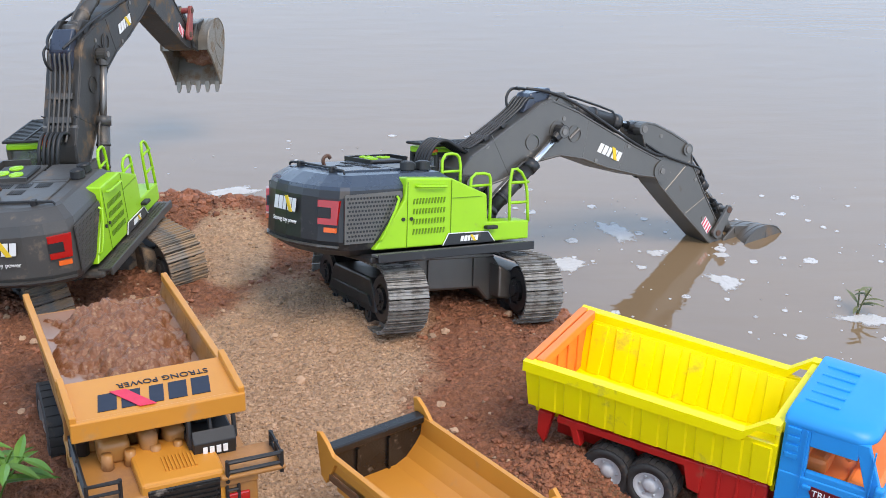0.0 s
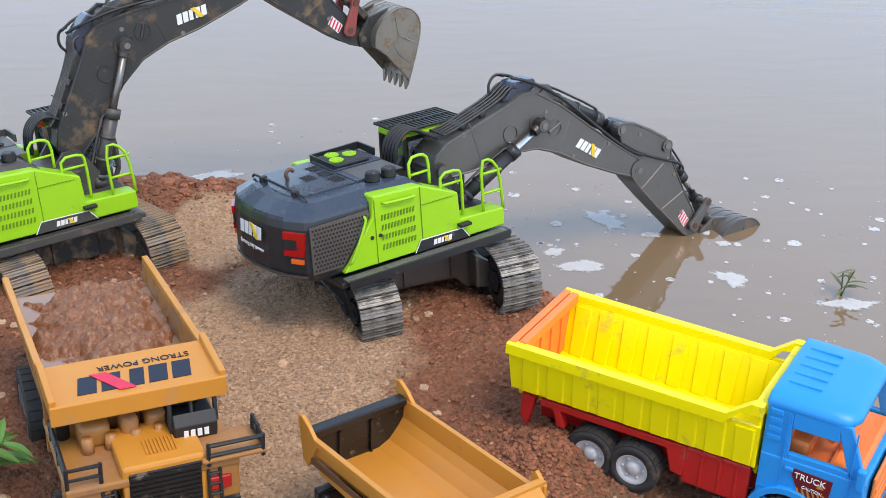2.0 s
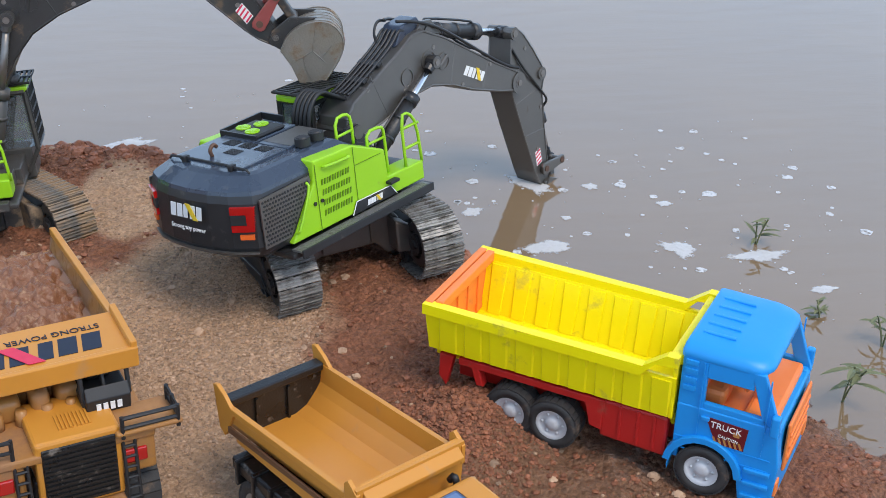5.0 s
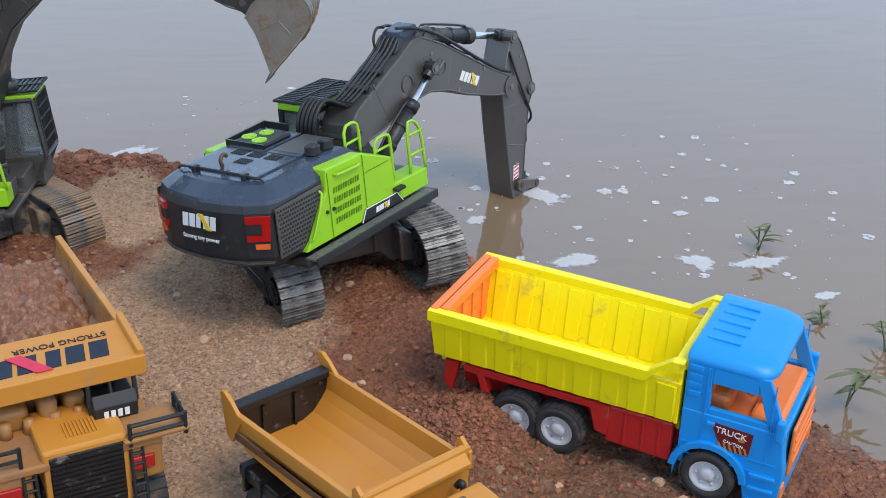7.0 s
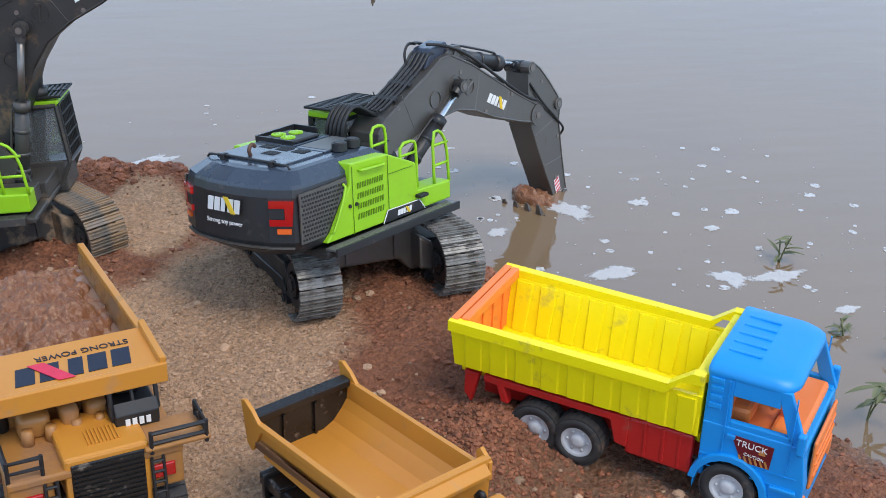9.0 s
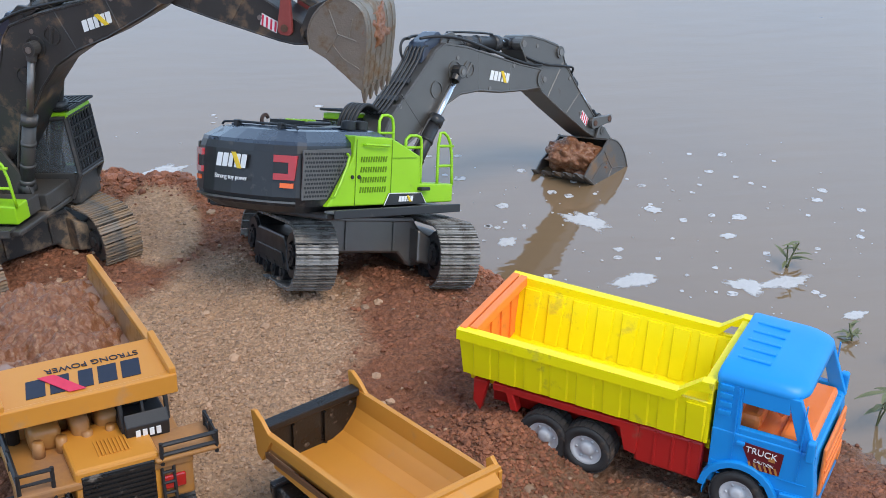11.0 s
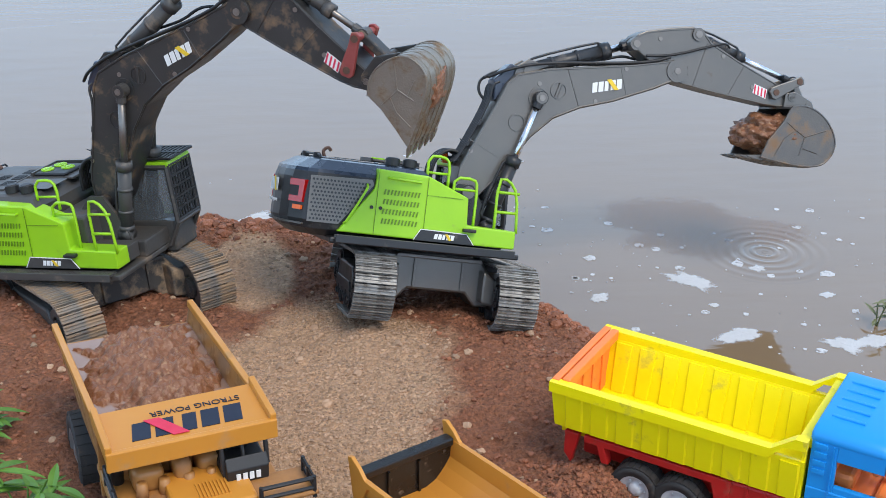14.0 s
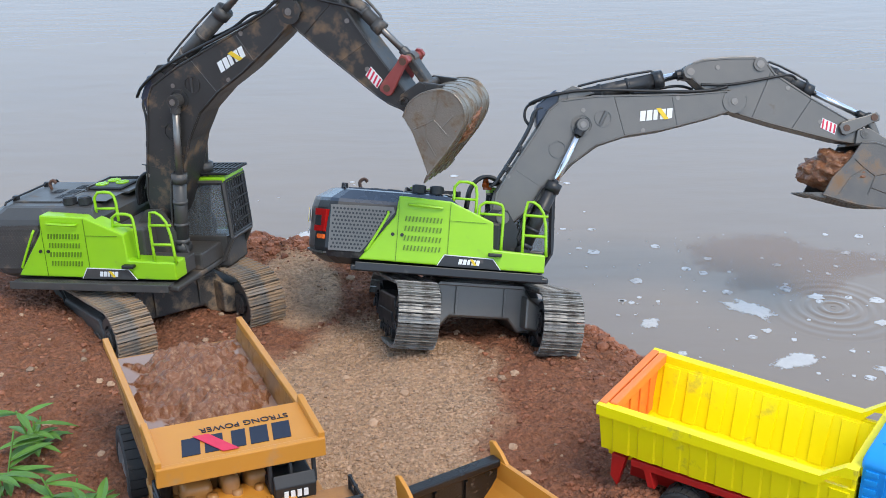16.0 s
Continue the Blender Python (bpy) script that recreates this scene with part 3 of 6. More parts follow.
def track(parent, side, shoe, frame_mat):
    """One crawler: side frame, rollers, sprocket, idler, and its shoes one by one."""
    y = side * 0.087
    half, rad, lift = 0.087, 0.036, 0.0046
    base = part("track", bmesh_box(-0.085, 0.085, -0.014, 0.014, 0.022, 0.058, 0.004), frame_mat, parent, "crawler track with steel shoes")
    base.matrix_basis = pose(0, y, 0)
    bm = bmesh.new()
    prism(bm, [(-0.078, 0.020), (0.078, 0.020), (0.070, 0.044), (0.058, 0.060), (-0.058, 0.060), (-0.070, 0.044)], -0.020, 0.020, 0.003)
    part("side_frame", bm, frame_mat, base)
    for s in (-1, 1):
        bm = bmesh.new()
        prism(bm, [(-0.066, 0.028), (0.066, 0.028), (0.056, 0.040), (-0.056, 0.040)], s * 0.0195, s * 0.0222, 0.001)
        part("frame_rib", bm, frame_mat, base)
    for x in (-0.054, -0.018, 0.018, 0.054):
        bm = bmesh.new()
        rod(bm, (x, -0.0205, 0.017), (x, 0.0205, 0.017), 0.010, 14)
        rod(bm, (x, -0.0225, 0.017), (x, 0.0225, 0.017), 0.005, 10)
        part("roller", bm, frame_mat, base)
    for x, nm in ((half, "idler_wheel"), (-half, "sprocket")):
        bm = bmesh.new()
        z = rad + lift
        rod(bm, (x, -0.015, z), (x, 0.015, z), 0.029, 24)
        ring_band(bm, (x, -0.0185, z), (0, 1, 0), 0.017, 0.026, 0.037, 24)
        rod(bm, (x, -0.0205, z), (x, 0.0205, z), 0.013, 16)
        rod(bm, (x, -0.0228, z), (x, 0.0228, z), 0.006, 10)
        for k in range(6):
            a = k * math.pi / 3
            rod(bm, (x + 0.0095 * math.cos(a), -0.0214, z + 0.0095 * math.sin(a)), (x + 0.0095 * math.cos(a), 0.0214, z + 0.0095 * math.sin(a)), 0.0014, 6)
        part(nm, bm, frame_mat, base)
    bm = bmesh.new()
    box(bm, -0.0054, 0.0054, -0.0248, 0.0248, 0, 0.0022, 0.0005)
    for x, h in ((-0.0052, 0.0042), (-0.0012, 0.0034), (0.0028, 0.0042)):
        box(bm, x, x + 0.0016, -0.0246, 0.0246, 0.0018, h, 0.0003)
    for y0 in (-0.0095, 0.0045):
        box(bm, -0.0058, 0.0058, y0, y0 + 0.005, -0.0050, 0.0006, 0.0004)
    first = part("shoe", bm, shoe, base)
    r = rad
    run, arc = 2 * half, math.pi * r
    count = 50
    for i in range(count):
        s = (2 * run + 2 * arc) * i / count
        if s < run:
            p, a = (-half + s, 2 * r + lift), 0
        elif s < run + arc:
            q = (s - run) / r
            p, a = (half + r * math.sin(q), lift + r + r * math.cos(q)), math.degrees(q)
        elif s < 2 * run + arc:
            p, a = (half - (s - run - arc), lift), 180
        else:
            q = (s - 2 * run - arc) / r
            p, a = (-half - r * math.sin(q), lift + r - r * math.cos(q)), 180 + math.degrees(q)
        ob = first if i == 0 else new("shoe", first.data)
        ob.parent = base
        ob.matrix_basis = pose(p[0], 0, p[1], 0, a, 0)
    return base


def bmesh_box(x0, x1, y0, y1, z0, z1, r=0.0):
    return box(bmesh.new(), x0, x1, y0, y1, z0, z1, r)


def upper_body(parent, body, deck, plate):
    """The house: counterweight, deck, lime side doors, cab, rails, lamps."""
    out = [(-0.140, -0.083), (-0.150, -0.078), (-0.163, -0.055), (-0.169, -0.030), (-0.1715, 0.0), (-0.169, 0.030), (-0.163, 0.055), (-0.150, 0.078), (-0.140, 0.083), (-0.05, 0.083), (0.012, 0.083), (0.012, -0.083), (-0.05, -0.083)]

    def ring(z, inset):
        c = (-0.07, 0.0)
        return [(x + inset * (c[0] - x) / 0.09, y + inset * (c[1] - y) / 0.09, z) for x, y in out]

    bm = bmesh.new()
    loft(bm, [ring(-0.016, 0.016), ring(-0.008, 0.004), ring(0.002, 0.0), ring(0.050, 0.001), ring(0.058, 0.003)])
    house = part("upper_body", bm, body, parent, "dark counterweight and engine house, turning on the tracks")
    bm = bmesh.new()
    loft(bm, [ring(0.058, 0.003), ring(0.062, 0.004), ring(0.073, 0.020), ring(0.0745, 0.026)])
    part("deck", bm, deck, house, "blue-black engine deck with hatches")
    bm = bmesh.new()
    box(bm, -0.118, 0.118, -0.094, 0.094, -0.022, -0.015, 0.002)
    box(bm, 0.0, 0.118, -0.03, 0.03, -0.015, 0.006, 0.002)
    part("base_plate", bm, body, house)
    for s in (-1, 1):
        bm = bmesh.new()
        prism(bm, [(-0.112, -0.0149), (0.108, -0.0149), (0.108, -0.0125), (-0.112, -0.0125)], s * 0.086, s * 0.101)
        for i in range(58):
            for k in range(3):
                box(bm, -0.0013, 0.0013, -0.0005, 0.0005, 0, 0.0006, 0, pose(-0.109 + i * 0.0037, s * (0.0895 + k * 0.0038), -0.0126, 0, 0, 45 if (i + k) % 2 else -45))
        ledge = part("walkway", bm, walk_plate if plate is bronze else plate, house, "studded grey side walkway")
        part("walkway_rim", bmesh_box(-0.113, 0.109, min(s * 0.1008, s * 0.1032), max(s * 0.1008, s * 0.1032), -0.0205, -0.0108, 0.0008), body, ledge)
    # grille panels
    for s in (-1, 1):
        bm = bmesh.new()
        prism(bm, [(-0.146, 0.0), (-0.108, 0.0), (-0.070, 0.050), (-0.072, 0.056), (-0.146, 0.054)], s * 0.0825, s * 0.0842)
        grill = part("grille_panel", bm, plate, house)
        bm = bmesh.new()
        for r in range(11):
            for c in range(17):
                x, z = -0.1425 + c * 0.0042 + (r % 2) * 0.0021, 0.004 + r * 0.0046
                if x < -0.108 + (z - 0.002) * 0.74:
                    rod(bm, (x, s * 0.0840, z), (x, s * 0.0848, z), 0.0015, 6)
        part("grille_mesh", bm, body, grill)
    # lime doors
    for s in (-1, 1):
        bm = bmesh.new()
        side = [(-0.109, -0.0085), (-0.069, 0.046), (-0.066, 0.070), (-0.004, 0.0676), (0.048, 0.0465), (0.050, 0.014), (0.113, 0.012), (0.113, -0.010)]
        prism(bm, side, s * 0.060, s * 0.0868, 0.0018)
        door = part("side_door", bm, lime, house, "lime green engine door with louvres")
        bm = bmesh.new()
        for r in range(4):
            for c in range(11):
                x, z = -0.058 + c * 0.0042, 0.006 + r * 0.0115
                if x > -0.064 + (0.012 - z) * 0.6:
                    prism(bm, [(x, z), (x + 0.0018, z), (x + 0.0030, z + 0.0062), (x + 0.0012, z + 0.0062)], s * 0.0874, s * 0.0881)
        # raised strips; the shade of the louvre slots is put into their darker green
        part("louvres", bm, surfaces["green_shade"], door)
        bm = bmesh.new()
        for x in (-0.0655, -0.0045):
            box(bm, x - 0.0003, x + 0.0003, s * 0.0877 - 0.0003, s * 0.0877 + 0.0003, -0.009, 0.066)
        box(bm, -0.004, 0.040, s * 0.0877 - 0.0003, s * 0.0877 + 0.0003, 0.0445, 0.0450)
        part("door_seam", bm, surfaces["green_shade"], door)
        bm = bmesh.new()
        tube(bm, [(-0.054, s * 0.0875, 0.0605), (-0.054, s * 0.092, 0.0605), (-0.014, s * 0.092, 0.0590), (-0.014, s * 0.0875, 0.0590)], 0.0016, 6, 1)
        tube(bm, [(-0.102, s * 0.0862, 0.002), (-0.100, s * 0.090, 0.004), (-0.078, s * 0.090, 0.046), (-0.078, s * 0.085, 0.050)], 0.0016, 6, 1)
        part("door_handle", bm, lime, door)
        bm = bmesh.new()
        for x in (-0.071, -0.060):
            rod(bm, (x, s * 0.087, 0.024), (x, s * 0.0886, 0.024), 0.0022, 8)
        part("latch", bm, black, door)
        bm = bmesh.new()
        prism(bm, [(-0.016, -0.0095), (-0.008, 0.004), (0.050, 0.003), (0.060, -0.0095)], s * 0.0874, s * 0.0884)
        part("name_plate", bm, body, door)
        bm = bmesh.new()
        for a, b in (((-0.016, -0.0095), (-0.008, 0.004)), ((-0.008, 0.004), (0.050, 0.003)), ((0.050, 0.003), (0.060, -0.0095))):
            rod(bm, (a[0], s * 0.0886, a[1]), (b[0], s * 0.0886, b[1]), 0.0006, 5)
        part("plate_edge", bm, white, door)
        if s < 0:
            emblem(door, pose(0.022, -0.0886, -0.003, 0, 0, 0) @ Matrix.Diagonal((1, -1, 1, 1)), 0.026, 0.0062, white, yellow_print)
        bm = bmesh.new()
        box(bm, 0.044, 0.060, s * 0.091 - 0.004, s * 0.091 + 0.004, 0.006, 0.010, 0.001)
        part("foot_peg", bm, black, house)
    # deck hatches
    bm = bmesh.new()
    for x0, x1, y0, y1 in ((-0.128, -0.060, -0.046, 0.052), (-0.060, -0.012, -0.046, 0.0), (-0.060, 0.008, 0.004, 0.056)):
        box(bm, x0 + 0.001, x1 - 0.001, y0 + 0.001, y1 - 0.001, 0.0735, 0.0765, 0.0008)
    hatch = part("hatch", bm, deck, house, "raised deck hatch with vent slots")
    slot = None
    for gx, gy in ((-0.078, -0.030), (-0.078, -0.006), (-0.100, -0.006), (-0.078, 0.018)):
        for i in range(7):
            if slot is None:
                slot = part("vent_slot", bmesh_box(0, 0.014, 0, 0.0013, 0.0763, 0.0772), black, hatch)
                ob = slot
            else:
                ob = new("vent_slot", slot.data)
                ob.parent = hatch
            ob.matrix_basis = pose(gx, gy + i * 0.0026, 0)
    bm = bmesh.new()
    box(bm, -0.052, 0.004, -0.044, -0.002, 0.0763, 0.0769)
    part("mesh_patch", bm, plate, hatch)
    bm = bmesh.new()
    tube(bm, [(-0.132, -0.060, 0.0745), (-0.132, -0.056, 0.079), (-0.132, 0.056, 0.079), (-0.132, 0.060, 0.0745)], 0.0014, 6, 1)
    for y in (-0.035, 0.035):
        box(bm, -0.136, -0.128, y - 0.003, y + 0.003, 0.074, 0.081, 0.001)
    part("deck_bar", bm, black, house)
    bm = bmesh.new()
    box(bm, -0.052, -0.006, 0.008, 0.054, 0.0765, 0.0805, 0.002)
    fan = part("fan_box", bm, black, house, "black fan cover with three green fans")
    for x, y in ((-0.042, 0.024), (-0.036, 0.044), (-0.018, 0.034)):
        bm = bmesh.new()
        rod(bm, (x, y, 0.080), (x, y, 0.0818), 0.0085, 20)
        for k in range(6):
            a = k * math.pi / 3
            box(bm, -0.0008, 0.0008, 0.001, 0.008, 0.0816, 0.0824, 0, pose(x, y, 0, 0, 0, math.degrees(a)))
        part("fan", bm, lime, fan)
    bm = bmesh.new()
    for a, b in (((-0.054, 0.006), (-0.054, 0.062)), ((-0.054, 0.062), (0.014, 0.066)), ((0.014, 0.066), (0.014, 0.03))):
        prism(bm, [(0, 0.074), (math.dist(a, b), 0.072), (math.dist(a, b), 0.0815), (0, 0.0815)], -0.0012, 0.0012, 0, pose(a[0], a[1], 0, 0, 0, math.degrees(math.atan2(b[1] - a[1], b[0] - a[0]))))
    part("engine_surround", bm, body, house)
    for x in (-0.042, -0.0205):
        bm = bmesh.new()
        rod(bm, (x, -0.0515, 0.071), (x, -0.0515, 0.0755), 0.0060, 16)
        rod(bm, (x, -0.0515, 0.0755), (x, -0.0515, 0.0840), 0.0088, 22, 0.0084)
        rod(bm, (x, -0.0515, 0.0840), (x, -0.0515, 0.0852), 0.0070, 22, 0.0060)
        part("air_filter_cap", bm, black, house, "round black air filter cap")
    bm = bmesh.new()
    tube(bm, [(-0.112, 0.015, 0.076), (-0.115, 0.015, 0.084), (-0.108, 0.015, 0.089), (-0.104, 0.015, 0.084)], 0.0022, 7, 2)
    part("lifting_hook", bm, surfaces["hook"], house)
    # tail
    for s in (-1, 1):
        def tail(pts, d0, d1):
            b = bmesh.new()
            m = Matrix.Translation((-0.1555, s * 0.0675, 0.033)) @ Matrix.Rotation(math.atan2(0.023, s * 0.013), 4, "Z")
            prism(b, pts, d0, d1, 0, m)
            return b
        for nm, mt, pts, lift in (("tail_lamp", red_lens, [(-0.0145, 0.017), (0.0145, 0.017), (0.0145, 0.008), (-0.0035, 0.008), (-0.0035, -0.006), (0.0145, -0.006), (0.0145, -0.014), (-0.0115, -0.014)], 1.0), ("lamp_core", black, [(-0.003, 0.0075), (0.0142, 0.0075), (0.0142, -0.0055), (-0.003, -0.0055)], 0.8), ("reflector", orange_lens, [(-0.010, -0.024), (0.006, -0.024), (0.006, -0.018), (-0.010, -0.018)], 1.0)):
            if s > 0:
                pts = [(-x, z) for x, z in pts]
            pts = [(x * 0.92, z * 0.86) for x, z in pts]
            part(nm, tail(pts, -s * 0.0 - 0.003 * lift, 0.003 * lift), mt, house, "red C-shaped tail lamp" if nm == "tail_lamp" else "")
    bm = bmesh.new()
    loft(bm, [[(x - 0.0015, y * 1.01, -0.0045) for x, y in out[1:8]] + [(-0.14, 0.07, -0.0045), (-0.14, -0.07, -0.0045)], [(x - 0.0015, y * 1.01, -0.0025) for x, y in out[1:8]] + [(-0.14, 0.07, -0.0025), (-0.14, -0.07, -0.0025)]])
    part("bumper_line", bm, plate, house)
    back = pose(-0.1722, 0, 0.038, 0, 0, -90)
    emblem(house, back @ Matrix.Diagonal((1, -1, 1, 1)), 0.048, 0.015, white, yellow_print)
    lettering("Strong toy power", 0.0072, white, house, pose(-0.1726, 0, 0.0195, 90, 0, -90), "slogan", "white printed slogan Strong toy power")
    # cab
    bm = bmesh.new()
    cab_out = [(0.024, -0.010), (0.090, -0.010), (0.106, 0.020), (0.102, 0.092), (0.026, 0.092)]
    box(bm, 0.024, 0.098, 0.030, 0.082, -0.018, 0.022, 0.002)
    cab = part("cab", bm, body, house, "operator's cab with roof guard")
    for y0 in (0.030, 0.082):
        for a, b in zip(cab_out, cab_out[1:] + cab_out[:1]):
            part("cab_pillar", rod(bmesh.new(), (a[0], y0, a[1]), (b[0], y0, b[1]), 0.0032, 6), body, cab)
    for x, z in cab_out:
        part("cab_crossbar", rod(bmesh.new(), (x, 0.030, z), (x, 0.082, z), 0.0032, 6), body, cab)
    cab.matrix_basis = pose(0.029, -0.006, -0.009)
    bm = bmesh.new()
    prism(bm, [(0.026, 0.022), (0.103, 0.022), (0.100, 0.089), (0.028, 0.089)], 0.0315, 0.0805)
    part("cab_glass", bm, cab_glass, cab)
    bm = bmesh.new()
    box(bm, 0.022, 0.106, 0.029, 0.083, 0.091, 0.099, 0.002)
    part("cab_roof", bm, lime, cab, "lime green cab roof")
    bm = bmesh.new()
    tube(bm, [(0.018, 0.029, 0.103), (0.110, 0.029, 0.103), (0.110, 0.083, 0.103), (0.018, 0.083, 0.103), (0.018, 0.029, 0.103)], 0.0018, 6, 0)
    box(bm, 0.0175, 0.1105, 0.0545, 0.0575, 0.1018, 0.1048)
    guard = part("roof_guard", bm, black, cab, "black slatted roof guard")
    slat = part("slat", bmesh_box(-0.0015, 0.0015, 0.029, 0.083, 0.1016, 0.1040), black, guard)
    for i in range(15):
        ob = slat if i == 0 else new("slat", slat.data)
        ob.parent, ob.matrix_basis = guard, pose(0.022 + i * 0.006, 0, 0)
    bm = bmesh.new()
    for p, q in (((0.108, 0.030, 0.024), (0.105, 0.030, 0.094)), ((0.108, 0.082, 0.024), (0.105, 0.082, 0.094)), ((0.108, 0.030, 0.024), (0.108, 0.082, 0.024)), ((0.105, 0.030, 0.094), (0.105, 0.082, 0.094))):
        rod(bm, p, q, 0.0017, 6)
    screen = part("window_guard", bm, black, cab, "black bars over the windscreen")
    for i in range(7):
        bm = bmesh.new()
        y = 0.0365 + i * 0.0065
        rod(bm, (0.108, y, 0.024), (0.105, y, 0.094), 0.0012, 5)
        part("bar", bm, black, screen)
    for k in range(4):
        bm = bmesh.new()
        z = 0.038 + k * 0.014
        rod(bm, (0.1085 - k * 0.0006, 0.030, z), (0.1085 - k * 0.0006, 0.082, z), 0.0012, 5)
        part("bar", bm, black, screen)
    bm = bmesh.new()
    rod(bm, (0.016, 0.028, 0.098), (0.016, 0.028, 0.104), 0.0045, 12)
    rod(bm, (0.016, 0.028, 0.104), (0.016, 0.028, 0.111), 0.0040, 12, 0.0030)
    box(bm, 0.013, 0.024, 0.025, 0.031, 0.095, 0.099, 0.0005)
    part("beacon", bm, orange_lens, cab, "orange rotating beacon", True)
    bm = bmesh.new()
    box(bm, 0.05, 0.075, 0.045, 0.068, 0.022, 0.045, 0.004)
    box(bm, 0.046, 0.053, 0.045, 0.068, 0.040, 0.074, 0.003)
    part("seat", bm, black, cab)
    # hoses by the cab
    for i in range(5):
        bm = bmesh.new()
        y = 0.022 - i * 0.006
        tube(bm, [(0.022, y + 0.003, 0.060), (0.024, y, 0.090), (0.044, y, 0.106), (0.066, y - 0.002, 0.094), (0.080, y - 0.004, 0.086)], 0.0024, 7, 3)
        part("hose", bm, black, house, "", True)
    # mid deck, brackets
    bm = bmesh.new()
    for s in (-1, 1):
        prism(bm, [(0.02, -0.012), (0.105, -0.012), (0.098, 0.018), (0.070, 0.062), (0.050, 0.062), (0.016, 0.02)], s * 0.026, s * 0.031)
    box(bm, 0.012, 0.06, -0.06, 0.028, -0.012, 0.046, 0.003)
    box(bm, 0.048, 0.112, -0.086, -0.036, -0.010, 0.0095, 0.001)
    part("boom_bracket", bm, body, house)
    # rails
    for pts in ([(0.000, -0.062, 0.066), (0.000, -0.062, 0.092), (0.020, -0.060, 0.093), (0.028, -0.060, 0.086), (0.028, -0.060, 0.056)],
                [(0.030, -0.078, 0.050), (0.031, -0.078, 0.070), (0.056, -0.078, 0.070), (0.060, -0.078, 0.062), (0.060, -0.078, 0.012)],
                [(0.085, -0.084, 0.010), (0.084, -0.084, 0.074), (0.098, -0.084, 0.074), (0.110, -0.084, 0.058), (0.114, -0.084, 0.010)]):
        bm = bmesh.new()
        tube(bm, pts, 0.0019, 7, 1)
        if pts[0][0] > 0.08:
            for z in (0.034, 0.058):
                rod(bm, (0.084, -0.084, z), (0.113, -0.084, z), 0.0018, 7)
        else:
            rod(bm, (pts[0][0], pts[0][1], pts[0][2] + 0.006), (pts[-1][0], pts[-1][1], pts[0][2] + 0.006), 0.0016, 7)
        part("handrail", bm, lime, house, "lime green tubular handrail", True)
    return house


def boom_part(parent, metal, hose_mat):
    top = [(-0.006, 0.020), (0.008, 0.036), (0.092, 0.084), (0.112, 0.097), (0.130, 0.101), (0.172, 0.086), (0.273, 0.037), (0.320, 0.017), (0.334, 0.010)]
    low = [(0.338, -0.003), (0.332, -0.013), (0.282, -0.005), (0.225, 0.008), (0.183, 0.022), (0.145, 0.028), (0.107, 0.022), (0.055, 0.002), (0.006, -0.010), (-0.008, -0.006)]
    bm = bmesh.new()
    prism(bm, top + low, -0.0225, 0.0225, 0.0016)
    boom = part("boom", bm, metal, parent, "bent dark bronze-grey boom")
    bm = bmesh.new()
    for s in (-1, 1):
        for seg in (top, low):
            for a, b in zip(seg, seg[1:]):
                rod(bm, (a[0], s * 0.0228, a[1] - (0.002 if seg is top else -0.002)), (b[0], s * 0.0228, b[1] - (0.002 if seg is top else -0.002)), 0.0013, 5)
        for a, b in (((0.036, 0.060), (0.066, 0.006)), ((0.192, 0.073), (0.182, 0.025)), ((0.256, 0.040), (0.245, 0.004))):
            rod(bm, (a[0], s * 0.0222, a[1]), (b[0], s * 0.0222, b[1]), 0.0008, 5)
    part("edge_weld", bm, metal, boom)
    bm = bmesh.new()
    for s in (-1, 1):
        for (x, z), r in ((EYE, 0.0135), ((0.168, 0.056), 0.011), ((0.100, 0.048), 0.011)):
            ring_band(bm, (x, s * 0.0224, z), (0, s, 0), r - 0.0016, r, 0.0014, 22)
        rod(bm, (0.160, s * 0.0222, 0.050), (0.175, s * 0.0222, 0.062), 0.0026, 8)
    part("stiffener_ring", bm, metal, boom)
    bm = bmesh.new()
    pins(bm, [EYE], 0.0335, 0.0075)
    pins(bm, [(ELBOW, 0.0)], 0.0225, 0.0080, 0.002)
    pins(bm, [(0.0, 0.004)], 0.031, 0.008)
    part("pin", bm, metal, boom)
    bm = bmesh.new()
    pins(bm, [EYE], 0.0365, 0.0040, 0.001)
    pins(bm, [(ELBOW, 0.0)], 0.0245, 0.0042, 0.001)
    pins(bm, [(0.150, 0.076), (0.030, 0.046), (0.205, 0.020), (0.262, 0.036)], 0.0225, 0.0028, 0.0008)
    part("pin_bolt", bm, steel, boom)
    bm = bmesh.new()
    for s in (-1, 1):
        prism(bm, [(0.122, 0.096), (0.136, 0.109), (0.154, 0.109), (0.174, 0.088)], s * 0.012, s * 0.0175, 0.001)
    pins(bm, [STICK_FOOT], 0.0165, 0.0065)
    part("cylinder_bracket", bm, metal, boom)
    bm = bmesh.new()
    prism(bm, [(0.090, 0.084), (0.102, 0.108), (0.132, 0.115), (0.140, 0.104), (0.126, 0.098)], -0.014, 0.014, 0.002)
    part("valve_cover", bm, surfaces["blue_black"], boom, "blue-black valve cover")
    for i in range(5):
        y = -0.013 + i * 0.0065
        bm = bmesh.new()
        tube(bm, [(0.006, y, 0.044), (0.016, y, 0.046), (0.084, y, 0.086), (0.098, y, 0.104), (0.108, y, 0.102)], 0.0018, 6, 2)
        part("hydraulic_line", bm, hose_mat, boom, "", True)
    bm = bmesh.new()
    for x, z in ((0.034, 0.054), (0.060, 0.069)):
        box(bm, -0.004, 0.004, -0.017, 0.017, -0.001, 0.003, 0.0008, planar(x, z, 31))
    part("line_clamp", bm, hose_mat, boom)
